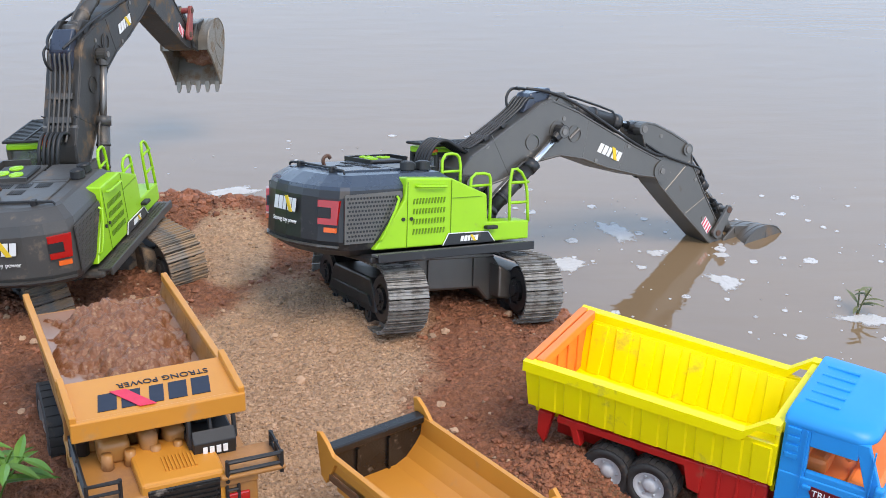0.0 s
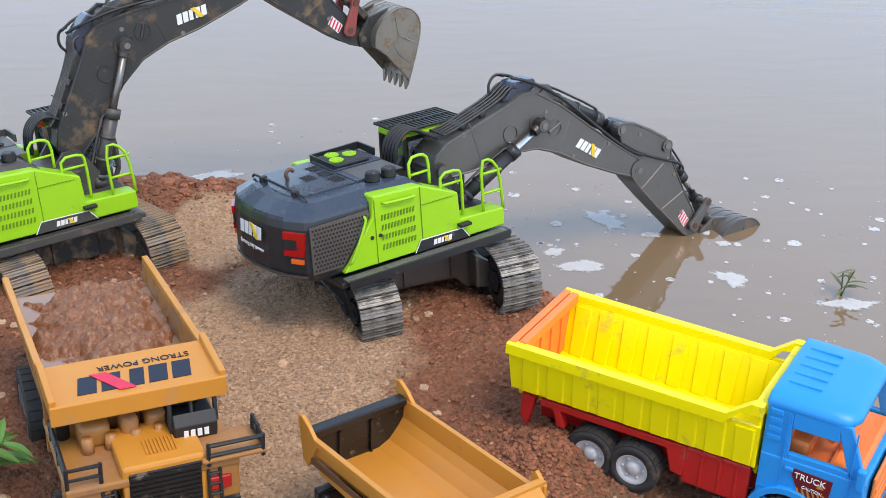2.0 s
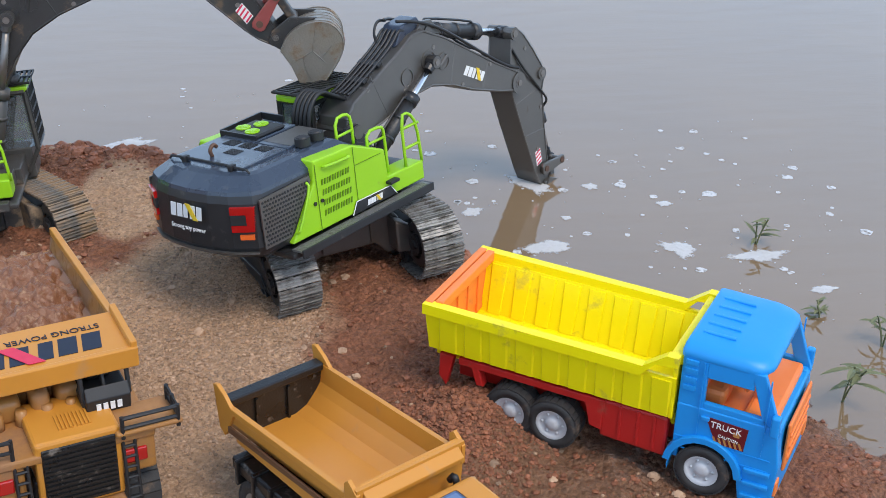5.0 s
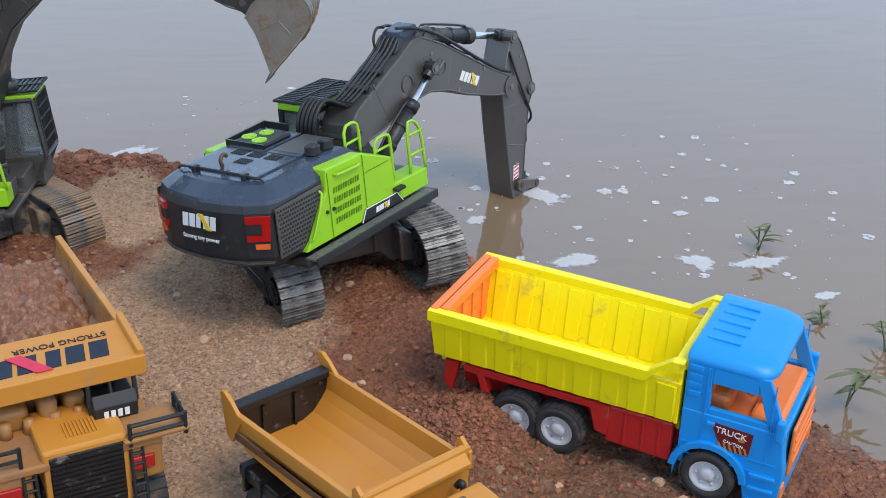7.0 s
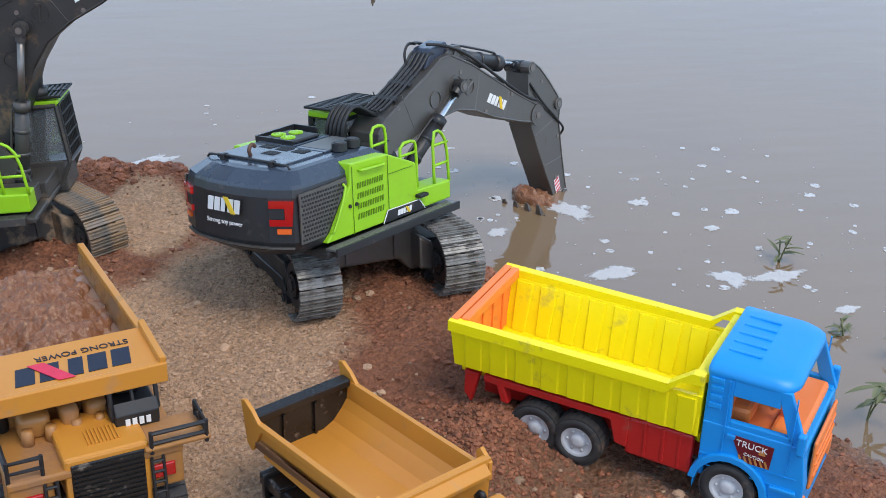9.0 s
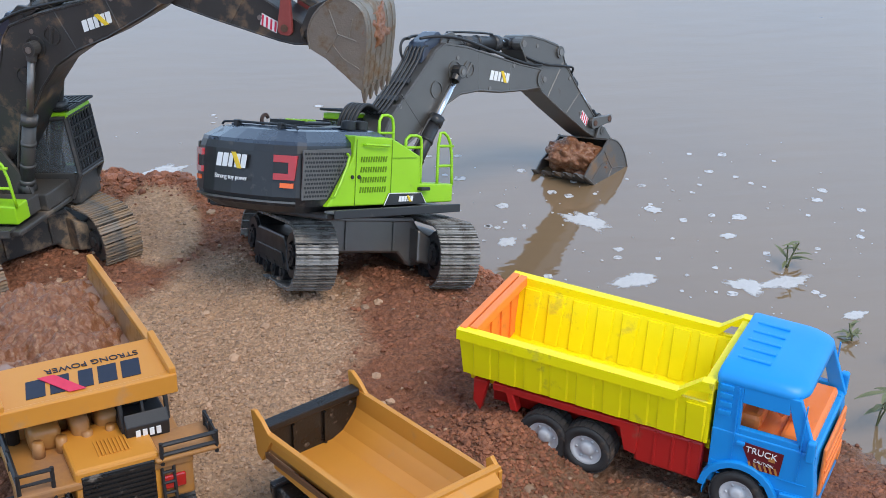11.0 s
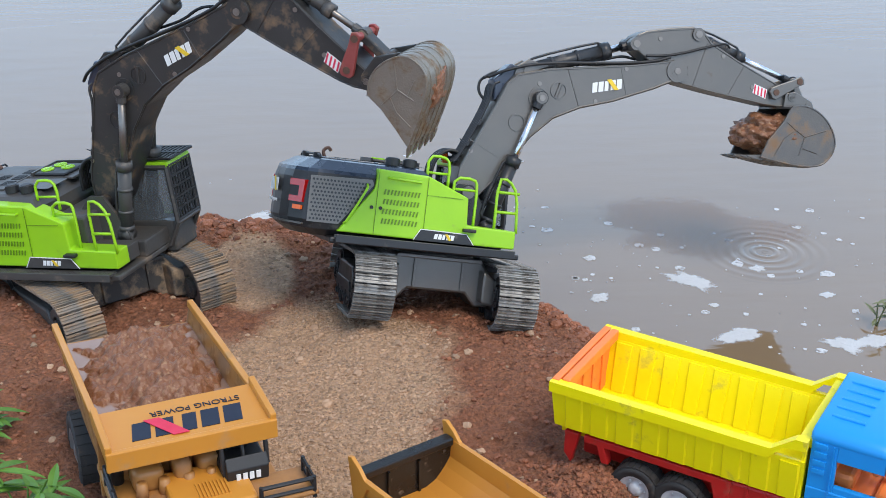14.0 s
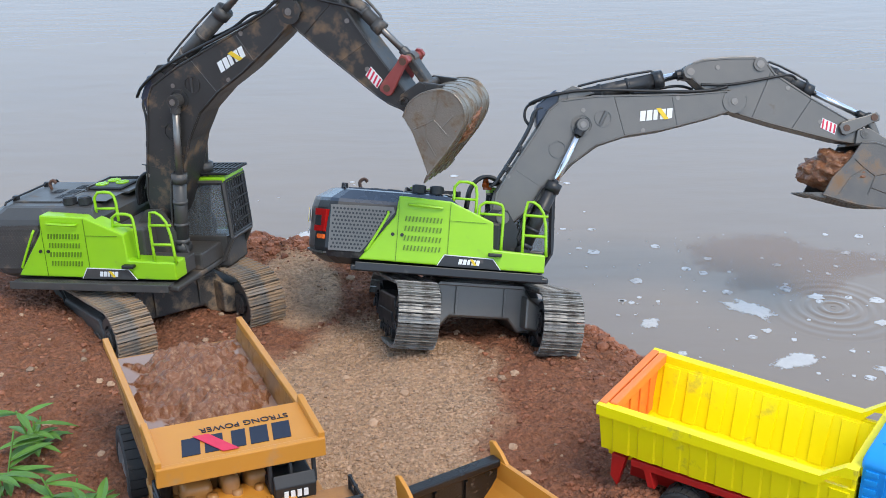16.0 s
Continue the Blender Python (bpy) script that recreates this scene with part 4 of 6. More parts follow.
    for s in (-1, 1):
        bm = bmesh.new()
        tube(bm, [(0.098, s * 0.010, 0.114), (0.120, s * 0.020, 0.112), (0.165, s * 0.0225, 0.098), (0.255, s * 0.022, 0.048), (0.300, s * 0.0225, 0.026), (0.324, s * 0.022, 0.020)], 0.0020, 6, 3)
        part("hose", bm, black, boom, "", True)
    bm = bmesh.new()
    tube(bm, [(0.086, 0.012, 0.088), (0.084, 0.014, 0.102), (0.094, 0.016, 0.114), (0.106, 0.014, 0.112)], 0.0018, 6, 3)
    part("hose", bm, black, boom, "", True)
    bm = bmesh.new()
    tube(bm, [(0.165, 0.008, 0.096), (0.200, 0.008, 0.088), (0.245, 0.006, 0.058), (0.275, 0.006, 0.050), (0.290, 0.006, 0.036)], 0.0018, 6, 3)
    part("hose", bm, black, boom, "", True)
    emblem(boom, planar(0.2280, 0.0300, -21.5, -0.0228) @ Matrix.Diagonal((1, -1, 1, 1)), 0.042, 0.0125, white, yellow_print)
    emblem(boom, pose(0.2280, 0.0228, 0.0300, 0, 21.5, 0) @ Matrix.Diagonal((1, 1, 1, 1)), 0.042, 0.0125, white, yellow_print)
    return boom


def arm_part(parent, metal, link_mat):
    out = [(-0.068, 0.020), (-0.062, 0.034), (-0.050, 0.042), (-0.020, 0.053), (0.012, 0.062), (0.030, 0.058), (0.042, 0.048), (0.094, 0.031), (0.156, 0.014), (0.178, 0.008), (0.177, -0.006), (0.158, -0.012), (0.140, -0.014), (0.060, -0.015), (0.012, -0.014), (-0.010, -0.010)]
    bm = bmesh.new()
    prism(bm, out, -0.0175, 0.0175, 0.0014)
    arm = part("arm", bm, metal, parent, "tapered dark dipper arm")
    bm = bmesh.new()
    for s in (-1, 1):
        for a, b in zip(out, out[1:] + out[:1]):
            rod(bm, (a[0] * 0.985 + 0.0005, s * 0.0177, a[1] * 0.95), (b[0] * 0.985 + 0.0005, s * 0.0177, b[1] * 0.95), 0.0011, 5)
        rod(bm, (0.036, s * 0.0173, 0.046), (0.028, s * 0.0173, -0.012), 0.0008, 5)
        rod(bm, (0.094, s * 0.0173, 0.028), (0.080, s * 0.0173, -0.012), 0.0008, 5)
        ring_band(bm, (0, s * 0.0232, 0.0), (0, s, 0), 0.006, 0.0145, 0.001, 20)
    part("edge_weld", bm, metal, arm)
    bm = bmesh.new()
    pins(bm, [STICK_END, CURL_FOOT], 0.0175, 0.0085)
    pins(bm, [ROCKER, TIP], 0.0195, 0.0068)
    part("pin", bm, metal, arm)
    bm = bmesh.new()
    pins(bm, [STICK_END, CURL_FOOT], 0.0205, 0.0048, 0.001)
    pins(bm, [ROCKER, TIP], 0.0225, 0.0040, 0.001)
    pins(bm, [(-0.030, 0.036), (0.062, 0.034), (0.112, 0.004)], 0.0175, 0.0028, 0.0008)
    part("pin_bolt", bm, steel, arm)
    bm = bmesh.new()
    for s in (-1, 1):
        prism(bm, [(0.114, -0.003), (0.134, -0.0065), (0.134, 0.006), (0.114, 0.0095)], s * 0.0176, s * 0.0182)
    strip = part("warning_stripe", bm, white, arm, "red and white warning stripes")
    bm = bmesh.new()
    for s in (-1, 1):
        for i in range(4):
            x = 0.1145 + i * 0.0052
            prism(bm, [(x, 0.0085 - i * 0.0009), (x + 0.0022, 0.0083 - i * 0.0009), (x + 0.0034, -0.0035 - i * 0.0006), (x + 0.0012, -0.0033 - i * 0.0006)], s * 0.0181, s * 0.0185)
    part("stripe", bm, red_print, strip)
    for s in (-1, 1):
        bm = bmesh.new()
        tube(bm, [(-0.045, s * 0.0185, 0.010), (-0.010, s * 0.0215, 0.018), (0.040, s * 0.0195, 0.042), (0.062, s * 0.018, 0.052), (0.072, s * 0.010, 0.048)], 0.0017, 6, 3)
        part("hose", bm, black, arm, "", True)
    return arm


def cylinder_set(parent, keys, metal, rod_mat):
    """Barrels run along +x from their foot pin, rods along +x from their far pin."""
    made = {}
    for nm, length, r, ys in (("boom_cylinder", 0.095, 0.0085, (-0.030, 0.030)), ("arm_cylinder", 0.118, 0.0095, (0.0,)), ("bucket_cylinder", 0.078, 0.0075, (0.0,))):
        bm = bmesh.new()
        for y in ys:
            rod(bm, (0, y, 0), (length, y, 0), r, 16)
            rod(bm, (length - 0.012, y, 0), (length, y, 0), r * 1.18, 16)
            rod(bm, (0.006, y, 0), (0.012, y, 0), r * 1.15, 16)
            rod(bm, (0, y - r, 0), (0, y + r, 0), r * 1.1, 14)
            tube(bm, [(0.010, y, r), (0.014, y, r + 0.005), (length - 0.014, y, r + 0.004), (length - 0.008, y, r)], 0.0016, 6, 1)
            for x in (0.3, 0.6):
                rod(bm, (length * x, y, 0), (length * x + 0.004, y, 0), r * 1.12, 14)
        made[nm] = part(nm, bm, metal, parent, "dark hydraulic cylinder barrel", True)
    for nm, length, r, ys in (("boom_rod", 0.105, 0.0045, (-0.030, 0.030)), ("arm_rod", 0.112, 0.0048, (0.0,)), ("bucket_rod", 0.085, 0.0040, (0.0,))):
        bm = bmesh.new()
        for y in ys:
            rod(bm, (0.004, y, 0), (length, y, 0), r, 14)
        made[nm] = part(nm, bm, rod_mat, parent, "bright hydraulic rod", True)
        bm = bmesh.new()
        for y in ys:
            rod(bm, (0, y - 0.006, 0), (0, y + 0.006, 0), r * 1.9, 14)
            rod(bm, (0.004, y, 0), (0.014, y, 0), r * 1.4, 12)
        part("rod_end", bm, metal, made[nm])
    return made


def rounded(pts):
    """Soften a bent plate's outline, two points in place of each corner."""
    for _ in range(2):
        pts = [pts[0]] + [(a[0] + (b[0] - a[0]) * u, a[1] + (b[1] - a[1]) * u) for a, b in zip(pts, pts[1:]) for u in (0.25, 0.75)] + [pts[-1]]
    return pts


def bucket_part(parent, metal, link_mat, lip=0.056):
    prof = [(-0.010, -0.014), (0.010, -0.010), (0.030, -0.016), (0.048, -0.030), (0.059, -0.048), (0.060, -0.062), (0.054, -0.077), (0.042, -0.087), (0.022, -0.091), (-0.006, -0.0905), (-lip, -0.086)]
    prof = rounded(prof)
    bm = bmesh.new()
    inner = [(x * 0.95 - 0.001, z * 0.95 - 0.002) for x, z in prof]
    inner[0], inner[-1] = (-0.010, -0.0165), (-lip, -0.0835)
    prism(bm, prof + inner[::-1], -0.042, 0.042)
    side = prof + [(-0.038, -0.062), (-0.020, -0.036)]
    for s in (-1, 1):
        prism(bm, side, s * 0.042, s * 0.0455, 0.0008)
    bucket = part("bucket", bm, metal, parent, "scraped steel digging bucket with five teeth")
    bm = bmesh.new()
    for s in (-1, 1):
        for a, b in zip(prof, prof[1:]):
            rod(bm, (a[0], s * 0.0455, a[1] * 0.985), (b[0], s * 0.0455, b[1] * 0.985), 0.0013, 5)
        for a, b in (((0.050, -0.044), (0.016, -0.058)), ((0.016, -0.058), (0.000, -0.050)), ((0.016, -0.058), (0.010, -0.086)), ((0.000, -0.050), (-0.016, -0.040)), ((0.040, -0.080), (0.012, -0.075)), ((-0.030, -0.092), (-0.018, -0.066)), ((-0.018, -0.066), (0.0, -0.050))):
            rod(bm, (a[0] * 0.88, s * 0.0456, a[1] * 0.88), (b[0] * 0.88, s * 0.0456, b[1] * 0.88), 0.0009, 5)
    for i in range(5):
        y = -0.034 + i * 0.017
        for a, b in zip(prof[8:], prof[9:]):
            rod(bm, (a[0] * 1.003, y, a[1] * 1.003), (b[0] * 1.003, y, b[1] * 1.003), 0.0007, 5)
    part("rib", bm, metal, bucket)
    for i in range(5):
        y = -0.0375 + i * 0.01875
        bm = bmesh.new()
        loft(bm, [[(0.0053 - lip, y - 0.0045, -0.0884), (0.0053 - lip, y + 0.0045, -0.0884), (0.0053 - lip, y + 0.0045, -0.0814), (0.0053 - lip, y - 0.0045, -0.0814)], [(-0.0053 - lip, y - 0.0040, -0.0876), (-0.0053 - lip, y + 0.0040, -0.0876), (-0.0053 - lip, y + 0.0040, -0.0827), (-0.0053 - lip, y - 0.0040, -0.0827)], [(-0.0150 - lip, y - 0.0022, -0.0858), (-0.0150 - lip, y + 0.0022, -0.0858), (-0.0150 - lip, y + 0.0022, -0.0845), (-0.0150 - lip, y - 0.0022, -0.0845)]])
        part("tooth", bm, metal, bucket)
    bm = bmesh.new()
    for s in (-1, 1):
        prism(bm, [(-0.010, 0.004), (0.004, 0.008), (0.030, -0.002), (0.046, -0.030), (0.016, -0.013), (-0.010, -0.016)], s * 0.0185, s * 0.0225, 0.001)
    pins(bm, [(0, 0), EAR], 0.0225, 0.0058, 0.001)
    part("bucket_ear", bm, link_mat, bucket)
    return bucket


def link_parts(parent, rocker_mat, link_mat):
    bm = bmesh.new()
    for s in (-1, 1):
        prism(bm, [(-0.008, -0.005), (-0.004, -0.0085), (0.006, -0.008), (0.030, -0.0055), (0.042, -0.006), (0.0445, 0.0), (0.042, 0.006), (0.030, 0.0055), (0.006, 0.008), (-0.004, 0.0085), (-0.008, 0.005)], s * 0.0195, s * 0.0245, 0.001)
    rod(bm, (0.037, -0.0245, 0), (0.037, 0.0245, 0), 0.0045, 12)
    rocker = part("rocker_link", bm, rocker_mat, parent, "pair of rocker links at the bucket")
    bm = bmesh.new()
    for x in (0.0, 0.037):
        pins(bm, [(x, 0.0)], 0.0245, 0.0042, 0.001)
    part("pin_bolt", bm, surfaces["hook"], rocker)
    bm = bmesh.new()
    prism(bm, [(-0.006, -0.005), (0.040, -0.005), (0.042, 0.0), (0.040, 0.005), (-0.006, 0.005)], -0.009, 0.009, 0.002)
    return {"rocker_link": rocker, "bucket_link": part("bucket_link", bm, link_mat, parent)}


surfaces = {
    # darker copy of the lime, with the shade of slots and seams coloured in
    "green_shade": surface("shaded_green_gap", (0.13, 0.26, 0.008), None, 60, 0.5, 0.0),
    "hook": surface("rusty_hook", (0.14, 0.06, 0.03), (0.06, 0.04, 0.03), 200, 0.6, 0.2),
    "blue_black": surface("blue_black_cover", (0.022, 0.032, 0.055), (0.035, 0.045, 0.07), 60, 0.3, 0.04, coat=0.3),
}


def excavator(label, body, deck, plate, metal, shoe, frame_mat, rocker_mat, bucket_mat, rod_mat, lip):
    root = thing("excavator", pose(0, 0, 0), label=label, category="excavator", group="excavators on the bank")
    parts = {"house": upper_body(root, body, deck, plate)}
    for s in (-1, 1):
        track(root, s, shoe, frame_mat)
    chassis_mat = bronze if frame_mat is dark else muddy_frame
    across = pose(0, 0, 0, 0, 0, 90)
    bm = bmesh.new()
    prism(bm, [(-0.068, 0.024), (-0.050, 0.022), (-0.036, 0.038), (0.036, 0.038), (0.050, 0.022), (0.068, 0.024), (0.068, 0.062), (0.054, 0.080), (-0.054, 0.080), (-0.068, 0.062)], -0.050, 0.050, 0.003, across)
    chassis = part("chassis", bm, chassis_mat, root, "dark arched undercarriage frame with mud in the corners")
    for s in (-1, 1):
        bm = bmesh.new()
        prism(bm, [(-0.056, 0.0765), (0.056, 0.0765), (0.052, 0.0815), (-0.052, 0.0815)], s * 0.049, s * 0.0555, 0.001, across)
        part("frame_flange", bm, chassis_mat, chassis)
        for y in (-0.030, 0.030):
            part("frame_seam", bmesh_box(s * 0.0515 - 0.0016, s * 0.0515 + 0.0016, y - 0.0012, y + 0.0012, 0.042, 0.076, 0.0004), chassis_mat, chassis)
        for q in (-1, 1):
            bm = bmesh.new()
            prism(bm, [(0.052, 0.030), (0.076, 0.026), (0.076, 0.056), (0.052, 0.070)], min(q * 0.044, q * 0.074), max(q * 0.044, q * 0.074), 0.003, pose(0, 0, 0, 0, 0, 90 if s > 0 else -90))
            part("leg", bm, chassis_mat, chassis)
    bm = bmesh.new()
    rod(bm, (0, 0, 0.078), (0, 0, FOOT - 0.021), 0.046, 36)
    part("turntable", bm, frame_mat, root, "", True)
    bm = bmesh.new()
    rod(bm, (0, 0, 0.079), (0, 0, 0.0838), 0.0525, 36)
    part("turntable_ring", bm, chassis_mat, root, "", True)
    parts["boom"] = boom_part(root, metal, body)
    parts["arm"] = arm_part(root, metal, body)
    parts["bucket"] = bucket_part(root, bucket_mat, metal, lip)
    parts.update(cylinder_set(root, parts, body, rod_mat))
    parts.update(link_parts(root, rocker_mat, metal))
    return root, parts


digger, digger_parts = excavator("dark grey and lime toy excavator, clean, digging in the pond", dark, deck_mat, bronze, bronze, shoe_mat, dark, bronze, bucket_steel, chrome, 0.046)
reacher, reacher_parts = excavator("mud-spattered lime and black toy excavator with red links", dark_worn, dark_worn, dark_worn, bronze_muddy, shoe_mud, dark_worn, red_link, bucket_mud, dull_rod, 0.056)
for ob in [reacher_parts["bucket"], *reacher_parts["bucket"].children]:
    if not ob.name.startswith("bucket_ear"):
        ob.data.transform(Matrix.Scale(0.84, 4))


# ---- trucks ----
def wheel(parent, x, y, z, r, w, rim, side, label=""):
    """A knobbly tyre with its rim; side is where the outer face looks."""
    bm = bmesh.new()
    prof = [(-w / 2, r * 0.62), (-w / 2, r * 0.90), (-w * 0.40, r * 0.97), (w * 0.40, r * 0.97), (w / 2, r * 0.90), (w / 2, r * 0.62)]
    n = 30
    loft(bm, [[(q * math.cos(2 * math.pi * i / n), p, q * math.sin(2 * math.pi * i / n)) for p, q in prof] for i in range(n + 1)], cap=False)
    base = part("wheel", bm, tyre_mat, parent, label or "knobbly black tyre", True)
    base.matrix_basis = pose(x, y, z)
    bm = bmesh.new()
    for i in range(26):
        for s in (-1, 1):
            a = 360 * (i + (0.25 if s > 0 else 0)) / 26
            box(bm, -0.0026 * r / 0.025, 0.0026 * r / 0.025, min(s * 0.02 * w, s * 0.47 * w), max(s * 0.02 * w, s * 0.47 * w), r * 0.94, r * 1.0, 0, Matrix.Rotation(radians(a), 4, "Y"))
    part("tread", bm, tyre_mat, base)
    bm = bmesh.new()
    s = side
    prof = [(s * w * 0.46, r * 0.63), (s * w * 0.50, r * 0.60), (s * w * 0.38, r * 0.52), (s * w * 0.30, r * 0.30), (s * w * 0.44, r * 0.24), (s * w * 0.48, r * 0.10), (s * w * 0.48, r * 0.001)]
    loft(bm, [[(q * math.cos(2 * math.pi * i / n), p, q * math.sin(2 * math.pi * i / n)) for p, q in prof] for i in range(n + 1)], close=False, cap=False)
    for k in range(6):
        a = k * math.pi / 3
        rod(bm, (0.40 * r * math.cos(a), s * w * 0.30, 0.40 * r * math.sin(a)), (0.40 * r * math.cos(a), s * w * 0.40, 0.40 * r * math.sin(a)), r * 0.05, 8)
    part("rim", bm, rim, base, "", True)
    return base


def plastic_dump_truck():
    """Blue cab, red frame, yellow tipper with an orange tailgate."""
    root = thing("dump_truck", pose(0.399, -0.242, 0.030, 0, 0, -38), label="blue, red and yellow plastic toy dump truck on wet soil", category="toy truck", group="toy dump trucks")
    for x in (-0.045, 0.0, 0.150):
        for s in (-1, 1):
            wheel(root, x, s * 0.0535, 0.026, 0.0265, 0.024, rim_mat, s, "black tyre with a white rim, muddy")
    bm = bmesh.new()
    box(bm, -0.115, 0.13, -0.034, 0.034, 0.030, 0.0555, 0.002)
    for x in (-0.045, 0.0, 0.150):
        rod(bm, (x, -0.045, 0.026), (x, 0.045, 0.026), 0.005, 10)
    part("chassis", bm, red, root, "red plastic chassis")
    for s in (-1, 1):
        bm = bmesh.new()
        prism(bm, [(-0.104, 0.060), (-0.090, 0.060), (-0.084, 0.042), (-0.076, 0.042), (-0.082, 0.060), (0.030, 0.060), (0.036, 0.036), (0.048, 0.034), (0.050, 0.068), (-0.104, 0.068)], s * 0.0495, s * 0.060, 0.001)
        part("mudguard", bm, red, root, "red mudguard")
        bm = bmesh.new()
        prism(bm, [(0.046, 0.026), (0.112, 0.024), (0.112, 0.068), (0.046, 0.068)], s * 0.0495, s * 0.058, 0.003)
        for x in (0.064, 0.082, 0.098):
            box(bm, x, x + 0.003, min(s * 0.056, s * 0.0592), max(s * 0.056, s * 0.0592), 0.028, 0.066, 0.0006)
        part("tank", bm, red, root, "red side tank")
        bm = bmesh.new()
        prism(bm, [(-0.126, 0.040), (-0.118, 0.030), (-0.110, 0.066), (-0.126, 0.066)], s * 0.0495, s * 0.058, 0.001)
        part("mud_flap", bm, red, root)
    # tipper
    L0, L1, W, z0, z1 = -0.136, 0.116, 0.0655, 0.080, 0.123
    bm = bmesh.new()
    box(bm, L0 + 0.004, L1 - 0.001, -0.0465, 0.0465, z0 - 0.0235, z0 - 0.0195, 0.001)
    tub = part("tipper_body", bm, yellow, root, "yellow ribbed tipper body with scuffs")
    for s in (-1, 1):
        bm = bmesh.new()
        loft(bm, [[(L0, s * (W - 0.004), z0 - 0.008), (L0 - 0.004, s * W, z1 - 0.006), (L0 - 0.004, s * (W - 0.004), z1 - 0.006), (L0, s * (W - 0.008), z0 - 0.008)],
                  [(L1, s * (W - 0.004), z0 - 0.008), (L1, s * W, z1 - 0.006), (L1, s * (W - 0.004), z1 - 0.006), (L1, s * (W - 0.008), z0 - 0.008)]])
        part("side_wall", bm, yellow, tub)
        bm = bmesh.new()
        loft(bm, [[(x, s * 0.0455, z0 - 0.0225), (x, s * (W - 0.0065), z1 - 0.008), (x, s * (W - 0.0050), z1 - 0.008), (x, s * 0.0470, z0 - 0.0225)] for x in (L0 + 0.002, L1 - 0.002)])
        part("sloping_floor", bm, yellow, tub)
    part("front_wall", bmesh_box(L1 - 0.004, L1, -W + 0.002, W - 0.002, z0 - 0.008, z1 + 0.010, 0.001), yellow, tub)
    part("front_wall_foot", bmesh_box(L1 - 0.0038, L1 - 0.0008, -0.048, 0.048, z0 - 0.0235, z0 - 0.007, 0.0005), yellow, tub)
    bm = bmesh.new()
    for s in (-1, 1):
        prism(bm, [(L0 - 0.005, z1 - 0.010), (L1 - 0.034, z1 - 0.010), (L1 - 0.020, z1 + 0.006), (L1 + 0.001, z1 + 0.008), (L1 + 0.001, z1 + 0.018), (L1 - 0.010, z1 + 0.018), (L1 - 0.032, z1 + 0.001), (L0 - 0.005, z1 + 0.001)], s * (W - 0.006), s * (W + 0.004))
    box(bm, L1 - 0.0094, L1 + 0.003, -W + 0.0065, W - 0.0065, z1 + 0.0065, z1 + 0.0165, 0.0012)
    part("rim_rail", bm, yellow, tub)
    for s in (-1, 1):
        for i in range(9):
            x = L0 + 0.010 + i * 0.0272
            bm = bmesh.new()
            loft(bm, [[(x + a, s * (W - 0.0052 + b * 0.0), z0 - 0.008 + c) for a, b, c in ((0, 0, 0), (0.022, 0, 0))] + [(x + 0.019, s * (W - 0.0026), z0 - 0.0075), (x + 0.003, s * (W - 0.0026), z0 - 0.0075)],
                      [(x, s * (W - 0.0012), z1 - 0.010), (x + 0.022, s * (W - 0.0012), z1 - 0.010), (x + 0.019, s * (W + 0.0013), z1 - 0.010), (x + 0.003, s * (W + 0.0013), z1 - 0.010)]])
            part("rib", bm, yellow, tub)
            bm = bmesh.new()
            loft(bm, [[(x + 0.004, s * 0.0455, z0 - 0.019), (x + 0.019, s * 0.0455, z0 - 0.019), (x + 0.018, s * 0.0440, z0 - 0.019), (x + 0.005, s * 0.0440, z0 - 0.019)],
                      [(x + 0.002, s * (W - 0.0072), z1 - 0.010), (x + 0.021, s * (W - 0.0072), z1 - 0.010), (x + 0.020, s * (W - 0.0088), z1 - 0.010), (x + 0.003, s * (W - 0.0088), z1 - 0.010)]])
            part("inner_rib", bm, yellow, tub)
    bm = bmesh.new()
    box(bm, L0 + 0.001, L0 + 0.006, -W + 0.008, W - 0.008, z0 - 0.007, z1 - 0.004, 0.001)
    box(bm, L0 + 0.0015, L0 + 0.0055, -0.0465, 0.0465, z0 - 0.0225, z0 - 0.006, 0.0005)
    for y in (-0.038, -0.014, 0.010, 0.034):
        box(bm, L0 + 0.005, L0 + 0.008, y, y + 0.012, z0 - 0.016, z1 - 0.010, 0.0008)
    box(bm, L0 - 0.005, L0 + 0.003, -W + 0.002, W - 0.002, z1 - 0.008, z1 + 0.002, 0.001)
    box(bm, L0 + 0.005, L0 + 0.013, -W + 0.005, W - 0.005, z1 - 0.008, z1 + 0.003, 0.001)
    part("tailgate", bm, orange, root, "orange tailgate")
    # cab
    c0, c1 = 0.119, 0.216
    bm = bmesh.new()
    arch = [(0.150 + 0.032 * math.cos(a), 0.026 + 0.032 * math.sin(a)) for a in [radians(170 - 16 * i) for i in range(11)]]
    outline = [(c0, 0.092), (c0, 0.044), (0.1155, 0.020), (0.1165, 0.014)] + arch + [(0.186, 0.006), (c1, 0.006), (c1 + 0.002, 0.050), (c1 - 0.004, 0.092)]
    for s in (-1, 1):
        prism(bm, outline, s * 0.048, s * 0.0625, 0.0012)
    box(bm, c1 - 0.012, c1 + 0.001, -0.060, 0.060, 0.006, 0.048, 0.003)
    box(bm, c1 - 0.010, c1 - 0.002, -0.060, 0.060, 0.046, 0.090, 0.002)
    box(bm, c0, c0 + 0.006, -0.060, 0.060, 0.030, 0.143, 0.002)
    cab = part("cab", bm, blue, root, "blue plastic cab with open windows")
